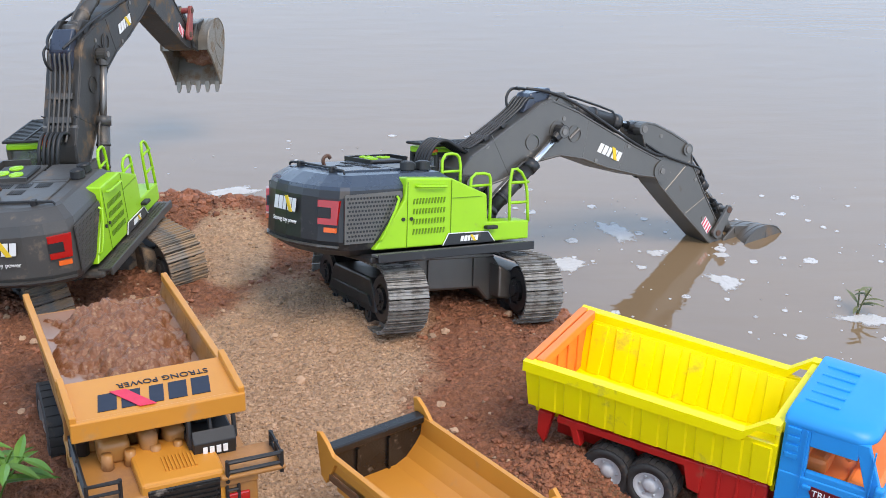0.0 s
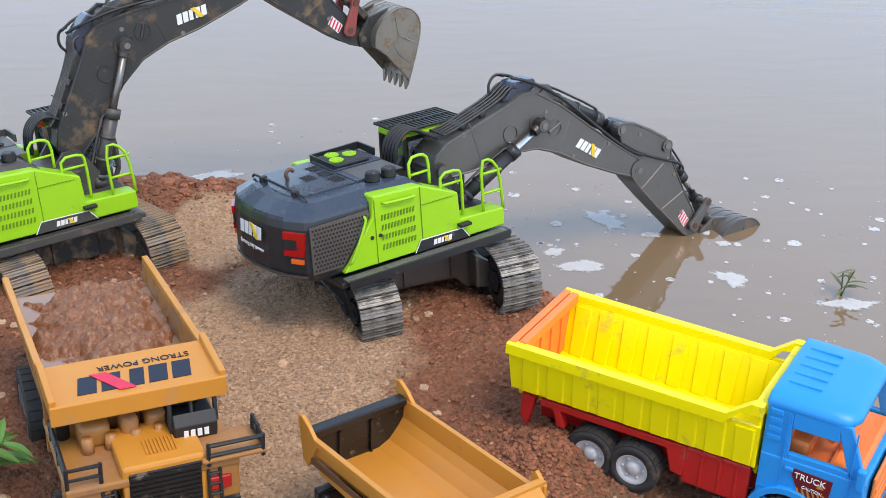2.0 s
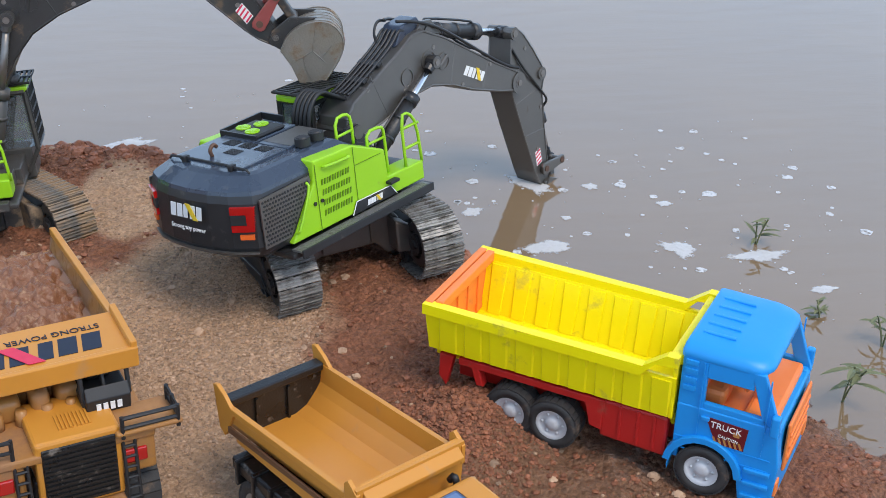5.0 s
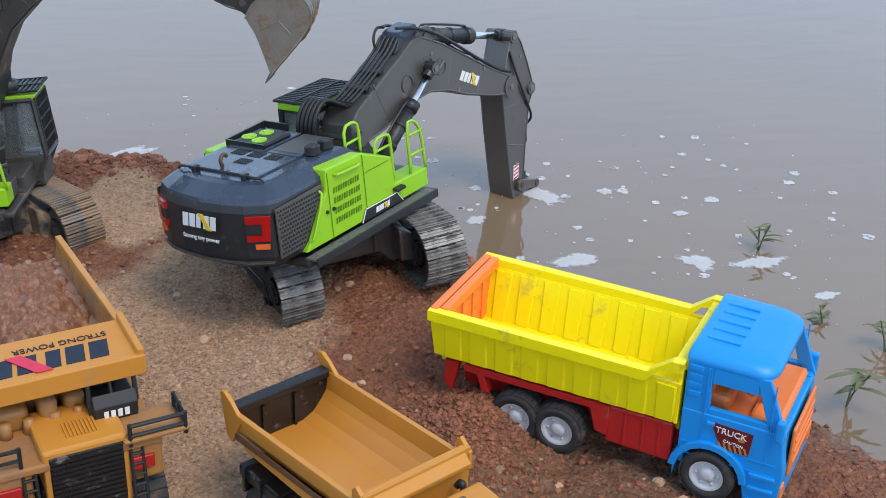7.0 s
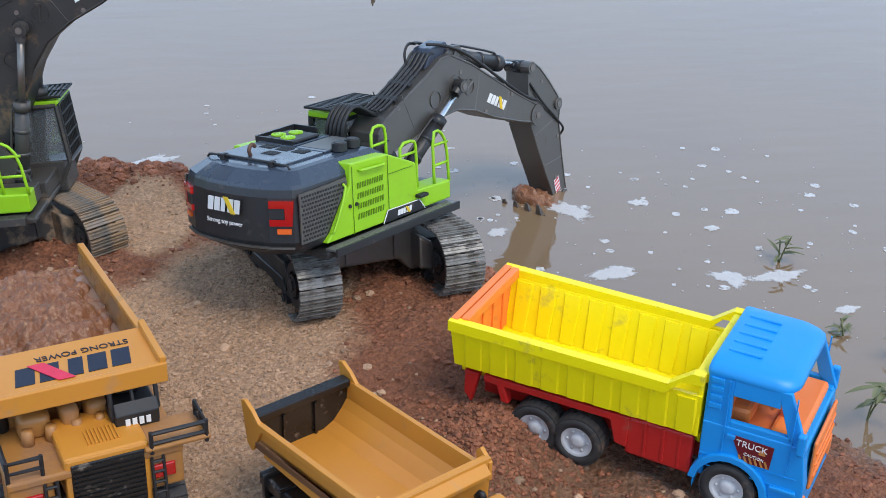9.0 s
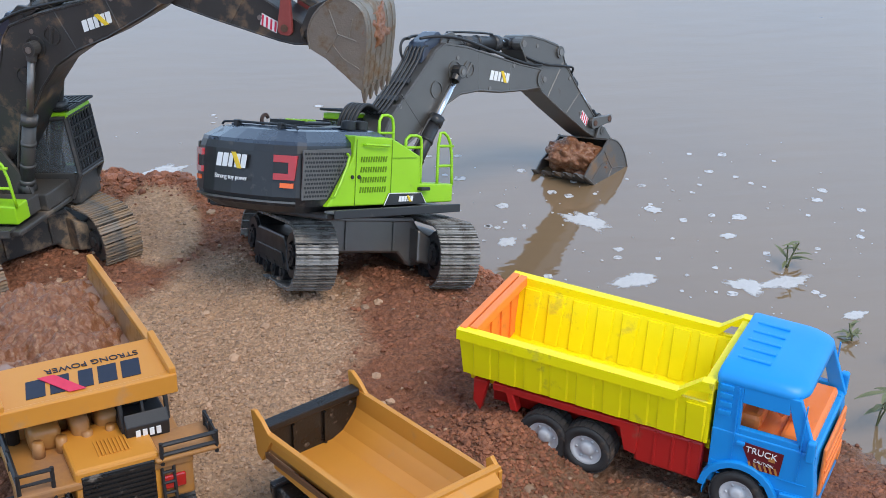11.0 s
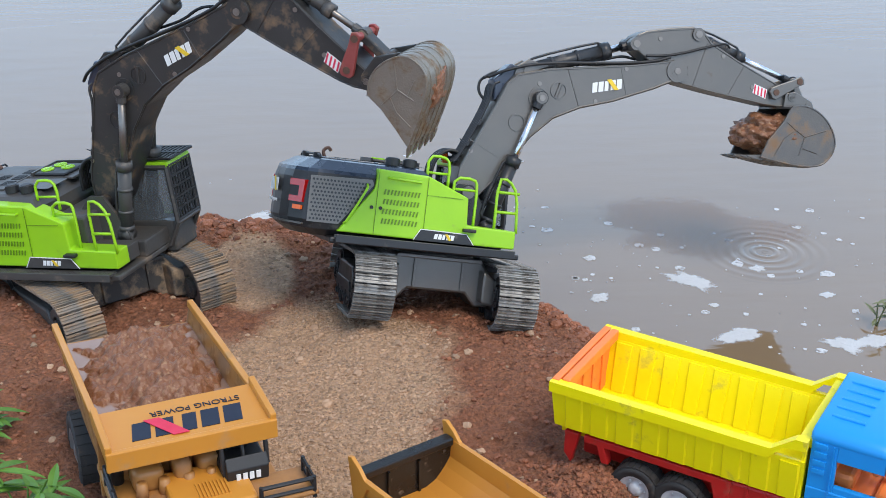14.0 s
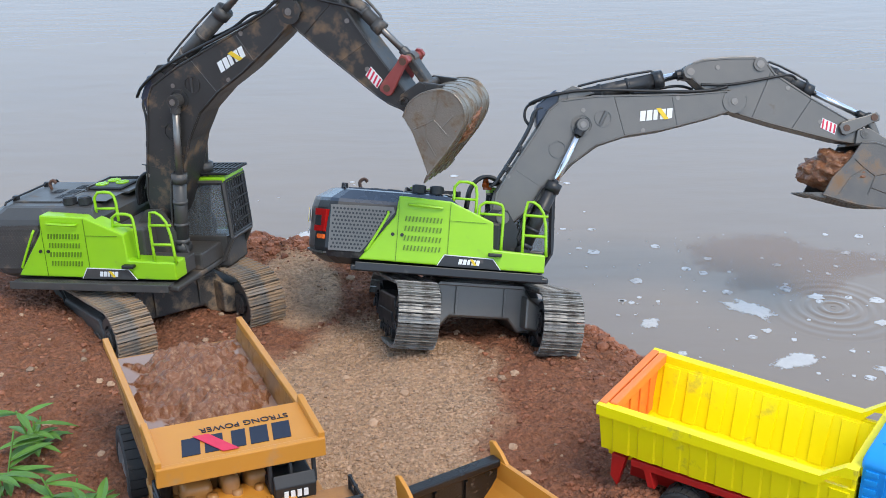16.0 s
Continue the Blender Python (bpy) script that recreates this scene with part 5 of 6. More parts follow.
    for s in (-1, 1):
        y0, y1 = s * 0.0555, s * 0.0615
        for nm, pts in (("rear_pillar", [(c0, 0.090), (0.143, 0.090), (0.143, 0.141), (c0, 0.143)]), ("window_head", [(0.143, 0.125), (0.186, 0.125), (0.184, 0.143), (0.143, 0.143)]), ("front_pillar", [(0.182, 0.143), (0.194, 0.143), (c1 - 0.001, 0.088), (0.202, 0.088), (0.198, 0.094), (0.186, 0.130)]), ("window_sill", [(0.143, 0.090), (0.205, 0.090), (0.200, 0.098), (0.143, 0.098)])):
            part(nm, prism(bmesh.new(), pts, y0, y1, 0.0008), blue, cab)
    bm = bmesh.new()
    def slab(x0, x1, w, r, z, rise=0.0):
        out = []
        for cx, cy, a0 in ((x1 - r, w - r, 0), (x0 + 0.004, w - 0.004, 90), (x0 + 0.004, 0.004 - w, 180), (x1 - r, r - w, 270)):
            q = r if cx > 0.15 else 0.004
            for k in range(6):
                a = radians(a0 + 18 * k)
                x, y = cx + q * math.cos(a), cy + q * math.sin(a)
                out.append((x, y, z + rise * (x1 - x) / 0.08))
        return out

    loft(bm, [slab(c0 - 0.001, 0.194, 0.0605, 0.014, 0.1385), slab(c0 - 0.002, 0.199, 0.0622, 0.018, 0.1430), slab(c0 - 0.002, 0.198, 0.0615, 0.020, 0.1475), slab(c0 - 0.001, 0.193, 0.0575, 0.022, 0.1515, 0.001), slab(c0, 0.184, 0.0510, 0.024, 0.1535, 0.0015), slab(c0 + 0.002, 0.168, 0.0400, 0.024, 0.1545, 0.002)])
    part("cab_roof", bm, blue, cab, "", True)
    for i in range(5):
        y = -0.034 + i * 0.017
        part("roof_rib", bmesh_box(c0 + 0.008, 0.158, y - 0.0018, y + 0.0018, 0.1540, 0.1566, 0.0008), blue, cab)
    for s in (-1, 1):
        bm = bmesh.new()
        ring = [(0.150 + q * math.cos(a), 0.026 + q * math.sin(a)) for q, rev in ((0.038, 1), (0.031, -1)) for a in [radians(175 - 17 * i) for i in range(11)][::rev]]
        prism(bm, ring, s * 0.056, s * 0.067, 0.0008)
        part("wheel_arch", bm, blue, cab)
        bm = bmesh.new()
        for i in range(4):
            box(bm, 0.122, 0.134, min(s * 0.0612, s * 0.0632), max(s * 0.0612, s * 0.0632), 0.108 + i * 0.009, 0.113 + i * 0.009, 0.0005)
        for z in (0.060, 0.072):
            box(bm, 0.120, 0.210, min(s * 0.0622, s * 0.0632), max(s * 0.0622, s * 0.0632), z - 0.016, z - 0.0148)
        for x in (0.139, 0.200):
            box(bm, x, x + 0.0012, min(s * 0.0612, s * 0.0634), max(s * 0.0612, s * 0.0634), 0.060, 0.140)
        for z in (0.012, 0.026, 0.040):
            box(bm, 0.188, 0.212, min(s * 0.062, s * 0.066), max(s * 0.062, s * 0.066), z, z + 0.004, 0.0008)
        box(bm, 0.143, 0.151, min(s * 0.0625, s * 0.0655), max(s * 0.0625, s * 0.0655), 0.082, 0.086, 0.0008)
        part("door_relief", bm, blue, cab)
    # sticker on the near door
    st = (0.166, -0.0628, 0.073)
    bm = bmesh.new()
    prism(bm, [(-0.019, 0.013), (0.021, 0.011), (0.019, -0.013), (-0.006, -0.013), (-0.012, -0.002)], 0, -0.0008, 0, pose(*st))
    sticker = part("door_sticker", bm, surfaces["maroon"], cab, "dark red door sticker reading TRUCK")
    bm = bmesh.new()
    for i in range(6):
        x = -0.008 + i * 0.0048
        prism(bm, [(x, -0.0125), (x + 0.0022, -0.0125), (x - 0.0005, -0.0060), (x - 0.0025, -0.0060)], -0.0008, -0.0012, 0, pose(*st))
    box(bm, 0.008, 0.014, -0.0012, -0.0008, 0.0, 0.005, 0, pose(*st))
    part("sticker_bars", bm, surfaces["tan_print"], sticker)
    lettering("TRUCK", 0.0090, white, sticker, pose(st[0] + 0.001, st[1] - 0.0011, st[2] + 0.006, 90, 2, 0), "sticker_lettering", "white lettering TRUCK")
    lettering("CAUTION", 0.0042, white, sticker, pose(st[0] + 0.004, st[1] - 0.0016, st[2] - 0.0040, 90, 6, 0), "sticker_caption", "small white lettering CAUTION")
    bm = bmesh.new()
    box(bm, c1 + 0.0005, c1 + 0.004, -0.040, 0.044, 0.034, 0.086, 0.002)
    for z in (0.046, 0.058, 0.070):
        box(bm, c1 + 0.003, c1 + 0.0052, -0.036, 0.040, z, z + 0.003, 0.0006)
    for s in (-1, 1):
        box(bm, c1 - 0.001, c1 + 0.003, min(s * 0.048, s * 0.060), max(s * 0.048, s * 0.060), 0.018, 0.034, 0.0015)
    part("front_grille", bm, orange, cab, "orange front grille and lamps")
    bm = bmesh.new()
    box(bm, c0 + 0.008, 0.206, -0.054, 0.054, 0.070, 0.088, 0.003)
    for y in (-0.028, 0.026):
        box(bm, 0.134, 0.158, y - 0.016, y + 0.016, 0.086, 0.104, 0.005)
        box(bm, 0.130, 0.140, y - 0.016, y + 0.016, 0.096, 0.134, 0.005)
        tube(bm, [(0.165, y - 0.010, 0.112), (0.170, y, 0.118), (0.176, y + 0.010, 0.110)], 0.004, 8, 2)
    ring_band(bm, (0.180, -0.026, 0.112), (-0.8, 0, 0.6), 0.009, 0.013, 0.004, 22)
    rod(bm, (0.194, -0.026, 0.090), (0.180, -0.026, 0.112), 0.004, 8)
    box(bm, 0.178, 0.208, -0.054, 0.054, 0.084, 0.097, 0.004)
    part("cab_interior", bm, orange, cab, "orange moulded seats and dashboard")
    for s in (-1, 1):
        bm = bmesh.new()
        box(bm, c1 - 0.010, c1 - 0.002, min(s * 0.061, s * 0.069), max(s * 0.061, s * 0.069), 0.086, 0.108, 0.002)
        part("mirror", bm, blue, cab)
    return root


surfaces["maroon"] = surface("maroon_sticker", (0.16, 0.012, 0.016), None, 60, 0.3, 0.0)
surfaces["tan_print"] = surface("tan_print", (0.55, 0.24, 0.06), None, 60, 0.4, 0.0)
plastic_dump_truck()


def ochre_tipper():
    """The empty ochre tipper with a black tailgate and a cab with a blue roof pane."""
    root = thing("tipper_truck", pose(0.087, -0.293, 0.022, 0, 0, -61.5), label="ochre toy tipper truck with an empty bed and black tailgate", category="toy truck", group="toy dump trucks")
    W, L = 0.0525, 0.206
    floor_z, top = 0.072, 0.118
    prof = [(-W, top), (-W * 0.97, top - 0.018), (-W * 0.86, floor_z + 0.016), (-W * 0.66, floor_z + 0.005), (-W * 0.42, floor_z), (W * 0.42, floor_z), (W * 0.66, floor_z + 0.005), (W * 0.86, floor_z + 0.016), (W * 0.97, top - 0.018), (W, top)]
    inner = [(y * 0.945, z + 0.004 if abs(y) < W * 0.9 else z) for y, z in prof]
    bm = bmesh.new()
    loft(bm, [[(x, y, z + (0.016 * x / L)) for y, z in prof + inner[::-1]] for x in (0.012, 0.07, 0.14, L)])
    bed = part("tipper_bed", bm, gold, root, "smooth ochre tipper bed, a little dusty")
    for s in (-1, 1):
        bm = bmesh.new()
        prism(bm, [(-0.002, top + 0.014), (0.004, top + 0.016), (0.016, top + 0.010), (0.026, top + 0.002), (L, top + 0.016), (L, top + 0.010), (0.03, top - 0.004), (0.014, 0.085), (0.006, 0.090)], s * (W - 0.002), s * (W + 0.002), 0.0008)
        part("side_rail", bm, gold, bed)
        bm = bmesh.new()
        prism(bm, [(0.02, 0.092), (L, 0.106), (L, 0.111), (0.02, 0.099)], s * (W + 0.0002), s * (W + 0.0022), 0.0005)
        part("dark_stripe", bm, surfaces["brown_print"], bed)
        bm = bmesh.new()
        prism(bm, [(0.03, 0.086), (L, 0.090), (L, 0.104), (0.03, 0.095)], s * (W * 0.965), s * (W * 1.0), 0.0006)
        part("bed_flank", bm, gold, bed)
    bm = bmesh.new()
    loft(bm, [[(L - 0.004, -W, 0.080), (L - 0.004, W, 0.080), (L - 0.004, W + 0.002, top + 0.026), (L - 0.004, -W - 0.002, top + 0.026)], [(L + 0.002, -W, 0.080), (L + 0.002, W, 0.080), (L + 0.003, W + 0.002, top + 0.026), (L + 0.003, -W - 0.002, top + 0.026)]])
    prism(bm, [(L - 0.004, top + 0.018), (L + 0.010, top + 0.012), (L + 0.011, top + 0.017), (L - 0.002, top + 0.027)], -W + 0.004, W - 0.004, 0.001)
    for s in (-1, 1):
        prism(bm, [(L - 0.012, top + 0.008), (L + 0.004, top + 0.004), (L + 0.004, top + 0.022), (L - 0.008, top + 0.031), (L - 0.013, top + 0.026)], s * (W - 0.001), s * (W + 0.003), 0.0006)
    part("headboard", bm, gold, bed, "ochre headboard with a front canopy lip")
    bm = bmesh.new()
    gate = [(y * 0.95, z) for y, z in prof]
    loft(bm, [[(0.010 + 0.0, y, z + 0.002) for y, z in gate], [(0.015, y, z + 0.002) for y, z in gate]])
    for y in (-0.022, 0.012):
        prism(bm, [(0.014, floor_z + 0.006), (0.018, floor_z + 0.006), (0.018, top - 0.006), (0.014, top - 0.006)], y - 0.0012, y + 0.0012, 0, pose(0, 0, 0, 0, 0, 0))
    gate_ob = part("tailgate", bm, black_muddy, root, "black mud-smeared tailgate")
    bm = bmesh.new()
    box(bm, 0.007, 0.019, -W + 0.003, W - 0.003, top - 0.003, top + 0.005, 0.0015)
    part("gate_rail", bm, black_muddy, gate_ob)
    bm = bmesh.new()
    box(bm, 0.02, 0.29, -0.022, 0.022, 0.036, 0.062, 0.002)
    for s in (-1, 1):
        box(bm, 0.02, 0.19, min(s * 0.024, s * 0.053), max(s * 0.024, s * 0.053), 0.052, 0.066, 0.003)
        for i in range(6):
            box(bm, 0.03 + i * 0.026, 0.034 + i * 0.026, min(s * 0.026, s * 0.056), max(s * 0.026, s * 0.056), 0.042, 0.068, 0.001)
    part("chassis", bm, black_muddy, root, "black chassis and mudguards")
    for x in (0.060, 0.118, 0.256):
        for s in (-1, 1):
            wheel(root, x, s * 0.043, 0.028, 0.029, 0.022, rim_grey, s)
    bm = bmesh.new()
    prism(bm, [(0.228, 0.046), (0.300, 0.040), (0.306, 0.080), (0.292, 0.122), (0.282, 0.126), (0.232, 0.128), (0.226, 0.122)], -0.046, 0.046, 0.004)
    cab = part("cab", bm, gold, root, "ochre cab with a blue roof pane")
    bm = bmesh.new()
    box(bm, 0.240, 0.262, -0.034, 0.020, 0.1275, 0.1292, 0.002)
    part("roof_pane", bm, blue_pane, cab, "blue tinted roof pane")
    bm = bmesh.new()
    box(bm, 0.2388, 0.2632, -0.0352, 0.0212, 0.1270, 0.1284, 0.002)
    part("pane_frame", bm, surfaces["gold_gap"], cab)
    bm = bmesh.new()
    prism(bm, [(0.3065, 0.082), (0.295, 0.119), (0.292, 0.119), (0.303, 0.082)], -0.040, 0.040)
    part("windscreen", bm, cab_glass, cab)
    bm = bmesh.new()
    for s in (-1, 1):
        prism(bm, [(0.246, 0.086), (0.296, 0.084), (0.286, 0.116), (0.246, 0.118)], s * 0.0455, s * 0.0468)
    part("side_window", bm, cab_glass, cab)
    for s in (-1, 1):
        bm = bmesh.new()
        box(bm, 0.296, 0.304, min(s * 0.047, s * 0.060), max(s * 0.047, s * 0.060), 0.100, 0.124, 0.003)
        part("mirror", bm, gold, cab)
    bm = bmesh.new()
    tube(bm, [(L + 0.010, 0.034, 0.118), (L + 0.014, 0.036, 0.126), (L + 0.018, 0.036, 0.112), (L + 0.016, 0.036, 0.100)], 0.003, 8, 2)
    part("air_intake", bm, black, root, "", True)
    return root


surfaces["brown_print"] = surface("brown_stripe", (0.10, 0.045, 0.02), (0.16, 0.07, 0.03), 60, 0.45, 0.0)
surfaces["gold_gap"] = surface("dark_ochre_gap", (0.20, 0.09, 0.02), None, 60, 0.5, 0.0)
ochre_tipper()


def mining_truck():
    """The loaded ochre mining truck, nose towards the near bank."""
    root = thing("mining_truck", pose(-0.180, -0.035, 0.018, 0, 0, -74.2), label="ochre toy mining truck heaped with wet red mud", category="toy truck", group="toy dump trucks")
    W, L = 0.0735, 0.245
    bm = bmesh.new()

    def cut(x, z_top, z_floor):
        return [(x, -W, z_top), (x, -W * 0.90, z_floor), (x, W * 0.90, z_floor), (x, W, z_top), (x, W * 0.95, z_top), (x, W * 0.85, z_floor + 0.005), (x, -W * 0.85, z_floor + 0.005), (x, -W * 0.95, z_top)]

    loft(bm, [cut(0.0, 0.140, 0.098), cut(0.10, 0.154, 0.088), cut(L, 0.170, 0.095)])
    box(bm, L - 0.005, L, -W, W, 0.090, 0.170, 0.001)
    bed = part("dump_bed", bm, gold_muddy, root, "ochre dump bed with high side walls")
    bm = bmesh.new()
    box(bm, 0.0, 0.006, -W * 0.93, W * 0.93, 0.098, 0.120, 0.001)
    part("rear_wall", bm, gold_muddy, bed)
    bm = bmesh.new()
    for s in (-1, 1):
        prism(bm, [(-0.002, 0.136), (L, 0.170), (L, 0.175), (-0.002, 0.145)], s * (W - 0.005), s * (W + 0.0015), 0.001)
    part("side_rail", bm, gold, bed)
    bm = bmesh.new()
    loft(bm, [[(L - 0.004, -W - 0.001, 0.1700), (L - 0.004, W + 0.001, 0.1700), (L - 0.004, W + 0.001, 0.1755), (L - 0.004, -W - 0.001, 0.1755)], [(L + 0.062, -W - 0.001, 0.1700), (L + 0.062, W + 0.001, 0.1700), (L + 0.062, W + 0.001, 0.1755), (L + 0.062, -W - 0.001, 0.1755)]])
    canopy = part("canopy", bm, gold, bed, "ochre cab canopy with navy print")
    bm = bmesh.new()
    for s in (-1, 1):
        box(bm, L - 0.006, L + 0.064, min(s * (W - 0.004), s * (W + 0.002)), max(s * (W - 0.004), s * (W + 0.002)), 0.166, 0.1825, 0.0012)
    box(bm, L + 0.060, L + 0.066, -W - 0.002, W + 0.002, 0.158, 0.177, 0.0012)
    part("canopy_edge", bm, gold, canopy)
    lay = Matrix(((0, 0, 1, L + 0.038), (-1, 0, 0, 0.002), (0, 1, 0, 0.1756), (0, 0, 0, 1)))
    emblem(canopy, lay, 0.102, 0.027, navy_print, red_print, 0.0005)
    lettering("STRONG POWER", 0.0105, navy_print, canopy, pose(L + 0.015, 0.014, 0.1760, 0, 0, -90), "slogan", "navy printed slogan STRONG POWER")
    # mud load with standing water
    bm = bmesh.new()
    nx, ny = 130, 80
    g = [[None] * ny for _ in range(nx)]
    for i in range(nx):
        for j in range(ny):
            x, y = 0.006 + (L - 0.012) * i / (nx - 1), -W * 0.90 + W * 1.80 * j / (ny - 1)
            q = 1 - math.hypot((x - 0.105) / 0.150, (y - 0.004) / 0.078)
            z = 0.114 + 0.020 * x / L + 0.036 * max(-0.3, min(0.62, q + 0.10 * noise.noise((x * 16, y * 16, 4.0)))) + 0.009 * noise.noise((x * 45, y * 45, 9.0)) + 0.007 * noise.noise((x * 95, y * 95, 2.0)) + 0.0040 * noise.noise((x * 240, y * 240, 2.0))
            g[i][j] = bm.verts.new((x, y, z))
    for i in range(nx - 1):
        for j in range(ny - 1):
            bm.faces.new((g[i][j], g[i + 1][j], g[i + 1][j + 1], g[i][j + 1]))
    place = root.matrix_basis.copy()
    solid("mud_load", bm, mud_mat, place, True, label="heap of wet red gravelly mud in the dump bed", category="mud")
    bm = bmesh.new()
    pool = [(0.006, 0.1215), (L - 0.006, 0.1405), (L - 0.006, 0.1375), (0.006, 0.1185)]
    prism(bm, pool, -W * 0.91, W * 0.91)
    solid("mud_puddle", bm, slurry, place, label="muddy water standing round the mud heap", category="puddle")
    # front body
    bm = bmesh.new()
    box(bm, 0.02, 0.345, -0.030, 0.030, 0.030, 0.090, 0.003)
    rod(bm, (0.09, -0.05, 0.040), (0.09, 0.05, 0.040), 0.012, 12)
    rod(bm, (0.30, -0.05, 0.038), (0.30, 0.05, 0.038), 0.010, 12)
    part("chassis", bm, black_muddy, root, "black chassis")
    for x, r in ((0.092, 0.043), (0.305, 0.040)):
        for s in (-1, 1):
            wheel(root, x, s * 0.060, r, r, 0.036, rim_grey, s, "large black tyre caked with mud")
    bm = bmesh.new()
    box(bm, 0.262, 0.382, -0.074, 0.074, 0.086, 0.094, 0.002)
    deck = part("front_deck", bm, gold_muddy, root, "mud-filmed ochre front deck")
    deck.matrix_basis = pose(-0.030, 0, 0.026)
    for nm, dims in (("lamp_box", (0.352, 0.380, -0.074, -0.036, 0.052, 0.090)), ("lamp_box", (0.352, 0.380, 0.036, 0.074, 0.052, 0.090)), ("bumper", (0.368, 0.396, -0.044, 0.044, 0.022, 0.034)), ("engine_wall", (0.262, 0.300, -0.060, 0.060, 0.080, 0.130))):
        part(nm, bmesh_box(*dims, 0.003), gold_muddy, deck)
    bm = bmesh.new()
    box(bm, 0.322, 0.388, -0.036, 0.036, 0.034, 0.104, 0.003)
    lettering("STRONG POWER", 0.0090, navy_print, deck, pose(0.3965, 0.0, 0.028, 90, 0, 90), "bumper_lettering", "navy lettering STRONG POWER on the bumper")
    hood = part("grille_housing", bm, gold, root, "ochre radiator housing")
    hood.matrix_basis = pose(-0.037, 0.009, 0.026)
    bm = bmesh.new()
    box(bm, 0.3875, 0.3895, -0.031, 0.031, 0.038, 0.098, 0.001)
    for i in range(12):
        box(bm, 0.389, 0.3912, -0.030, 0.030, 0.040 + i * 0.0048, 0.0424 + i * 0.0048)
    part("grille", bm, black_muddy, hood, "black radiator grille with slats")
    bm = bmesh.new()
    for i in range(9):
        y = -0.012 + i * 0.0032
        box(bm, 0.352, 0.374, y, y + 0.0016, 0.1035, 0.1055)
    part("hood_slots", bm, gold, hood)
    for s in (-1, 1):
        bm = bmesh.new()
        box(bm, 0.3795, 0.3825, min(s * 0.046, s * 0.066), max(s * 0.046, s * 0.066), 0.064, 0.078, 0.0015)
        part("lamp", bm, red_lens, deck, "red square lamp")
        bm = bmesh.new()
        for yy in (0.040, 0.050):
            rod(bm, (0.392, s * yy, 0.026), (0.384, s * yy, 0.092), 0.0016, 6)
        for i in range(6):
            rod(bm, (0.3915 - i * 0.0012, s * 0.040, 0.032 + i * 0.010), (0.3915 - i * 0.0012, s * 0.050, 0.032 + i * 0.010), 0.0014, 6)
        part("ladder", bm, black, root, "black ladder").matrix_basis = pose(-0.034, 0.006, 0.026)
    # bolts and engine lumps
    bm = bmesh.new()
    for y, r in ((-0.046, 0.006), (-0.026, 0.006), (-0.004, 0.006), (0.016, 0.005)):
        rod(bm, (0.330, y, 0.092), (0.330, y, 0.108), r, 12, r * 0.8)
    box(bm, 0.296, 0.326, -0.052, -0.024, 0.092, 0.116, 0.006)
    box(bm, 0.298, 0.330, -0.016, 0.000, 0.092, 0.120, 0.006)
    box(bm, 0.296, 0.324, 0.006, 0.026, 0.092, 0.116, 0.006)
    part("engine_relief", bm, gold_muddy, deck, "", True)
    bm = bmesh.new()
    box(bm, 0.288, 0.345, 0.030, 0.072, 0.092, 0.112, 0.002)
    cab = part("cab", bm, black, root, "open black cab with a steering wheel")
    cab.matrix_basis = pose(-0.030, -0.007, 0.026)
    for y in (0.031, 0.071):
        for x, lean in ((0.290, 0.0), (0.343, -0.006)):
            part("pillar", rod(bmesh.new(), (x, y, 0.110), (x + lean, y, 0.139), 0.0022, 6), black, cab)
        part("roof_bar", rod(bmesh.new(), (0.290, y, 0.139), (0.337, y, 0.139), 0.0022, 6), black, cab)
    for x in (0.290, 0.337):
        part("roof_bar", rod(bmesh.new(), (x, 0.031, 0.139), (x, 0.071, 0.139), 0.0022, 6), black, cab)
    part("nose_panel", prism(bmesh.new(), [(0.343, 0.100), (0.350, 0.098), (0.352, 0.114), (0.345, 0.124)], 0.032, 0.070, 0.001), black, cab)
    part("rear_panel", bmesh_box(0.288, 0.292, 0.031, 0.071, 0.11, 0.138), black, cab)
    bm = bmesh.new()
    for i in range(4):
        box(bm, 0.3515, 0.3525, 0.040 + i * 0.006, 0.0440 + i * 0.006, 0.103, 0.110)
    part("number_bars", bm, white, cab)
    bm = bmesh.new()
    box(bm, 0.296, 0.316, 0.040, 0.062, 0.112, 0.124, 0.003)
    box(bm, 0.294, 0.300, 0.040, 0.062, 0.118, 0.132, 0.003)
    ring_band(bm, (0.330, 0.051, 0.132), (-0.8, 0, 0.6), 0.007, 0.0095, 0.002, 18)
    rod(bm, (0.340, 0.051, 0.112), (0.330, 0.051, 0.132), 0.0018, 6)
    part("seat", bm, black, cab)
    for s in (-1, 1):
        bm = bmesh.new()
        x0, x1, y0, y1 = (0.300, 0.378, -0.072, -0.044) if s < 0 else (0.352, 0.384, 0.046, 0.094)
        pts = [(x0, s * 0.072 if s < 0 else 0.094, 0.112), (x1, s * 0.072 if s < 0 else 0.094, 0.112), (x1, y1 if s < 0 else y0, 0.112)]
        tube(bm, pts, 0.0020, 6, 0)
        tube(bm, [(a, b, c - 0.010) for a, b, c in pts], 0.0018, 6, 0)
        for a, b, c in pts + [((x0 + x1) / 2, pts[0][1], 0.112)]:
            rod(bm, (a, b, 0.092), (a, b, 0.114), 0.0020, 6)
        part("guard_rail", bm, black, deck, "black guard rail")
    bm = bmesh.new()
    box(bm, 0.344, 0.386, 0.040, 0.098, 0.0945, 0.0995, 0.002)
    part("platform", bm, gold_muddy, deck)
    bm = bmesh.new()
    rod(bm, (0.300, -0.062, 0.092), (0.300, -0.062, 0.136), 0.006, 12)
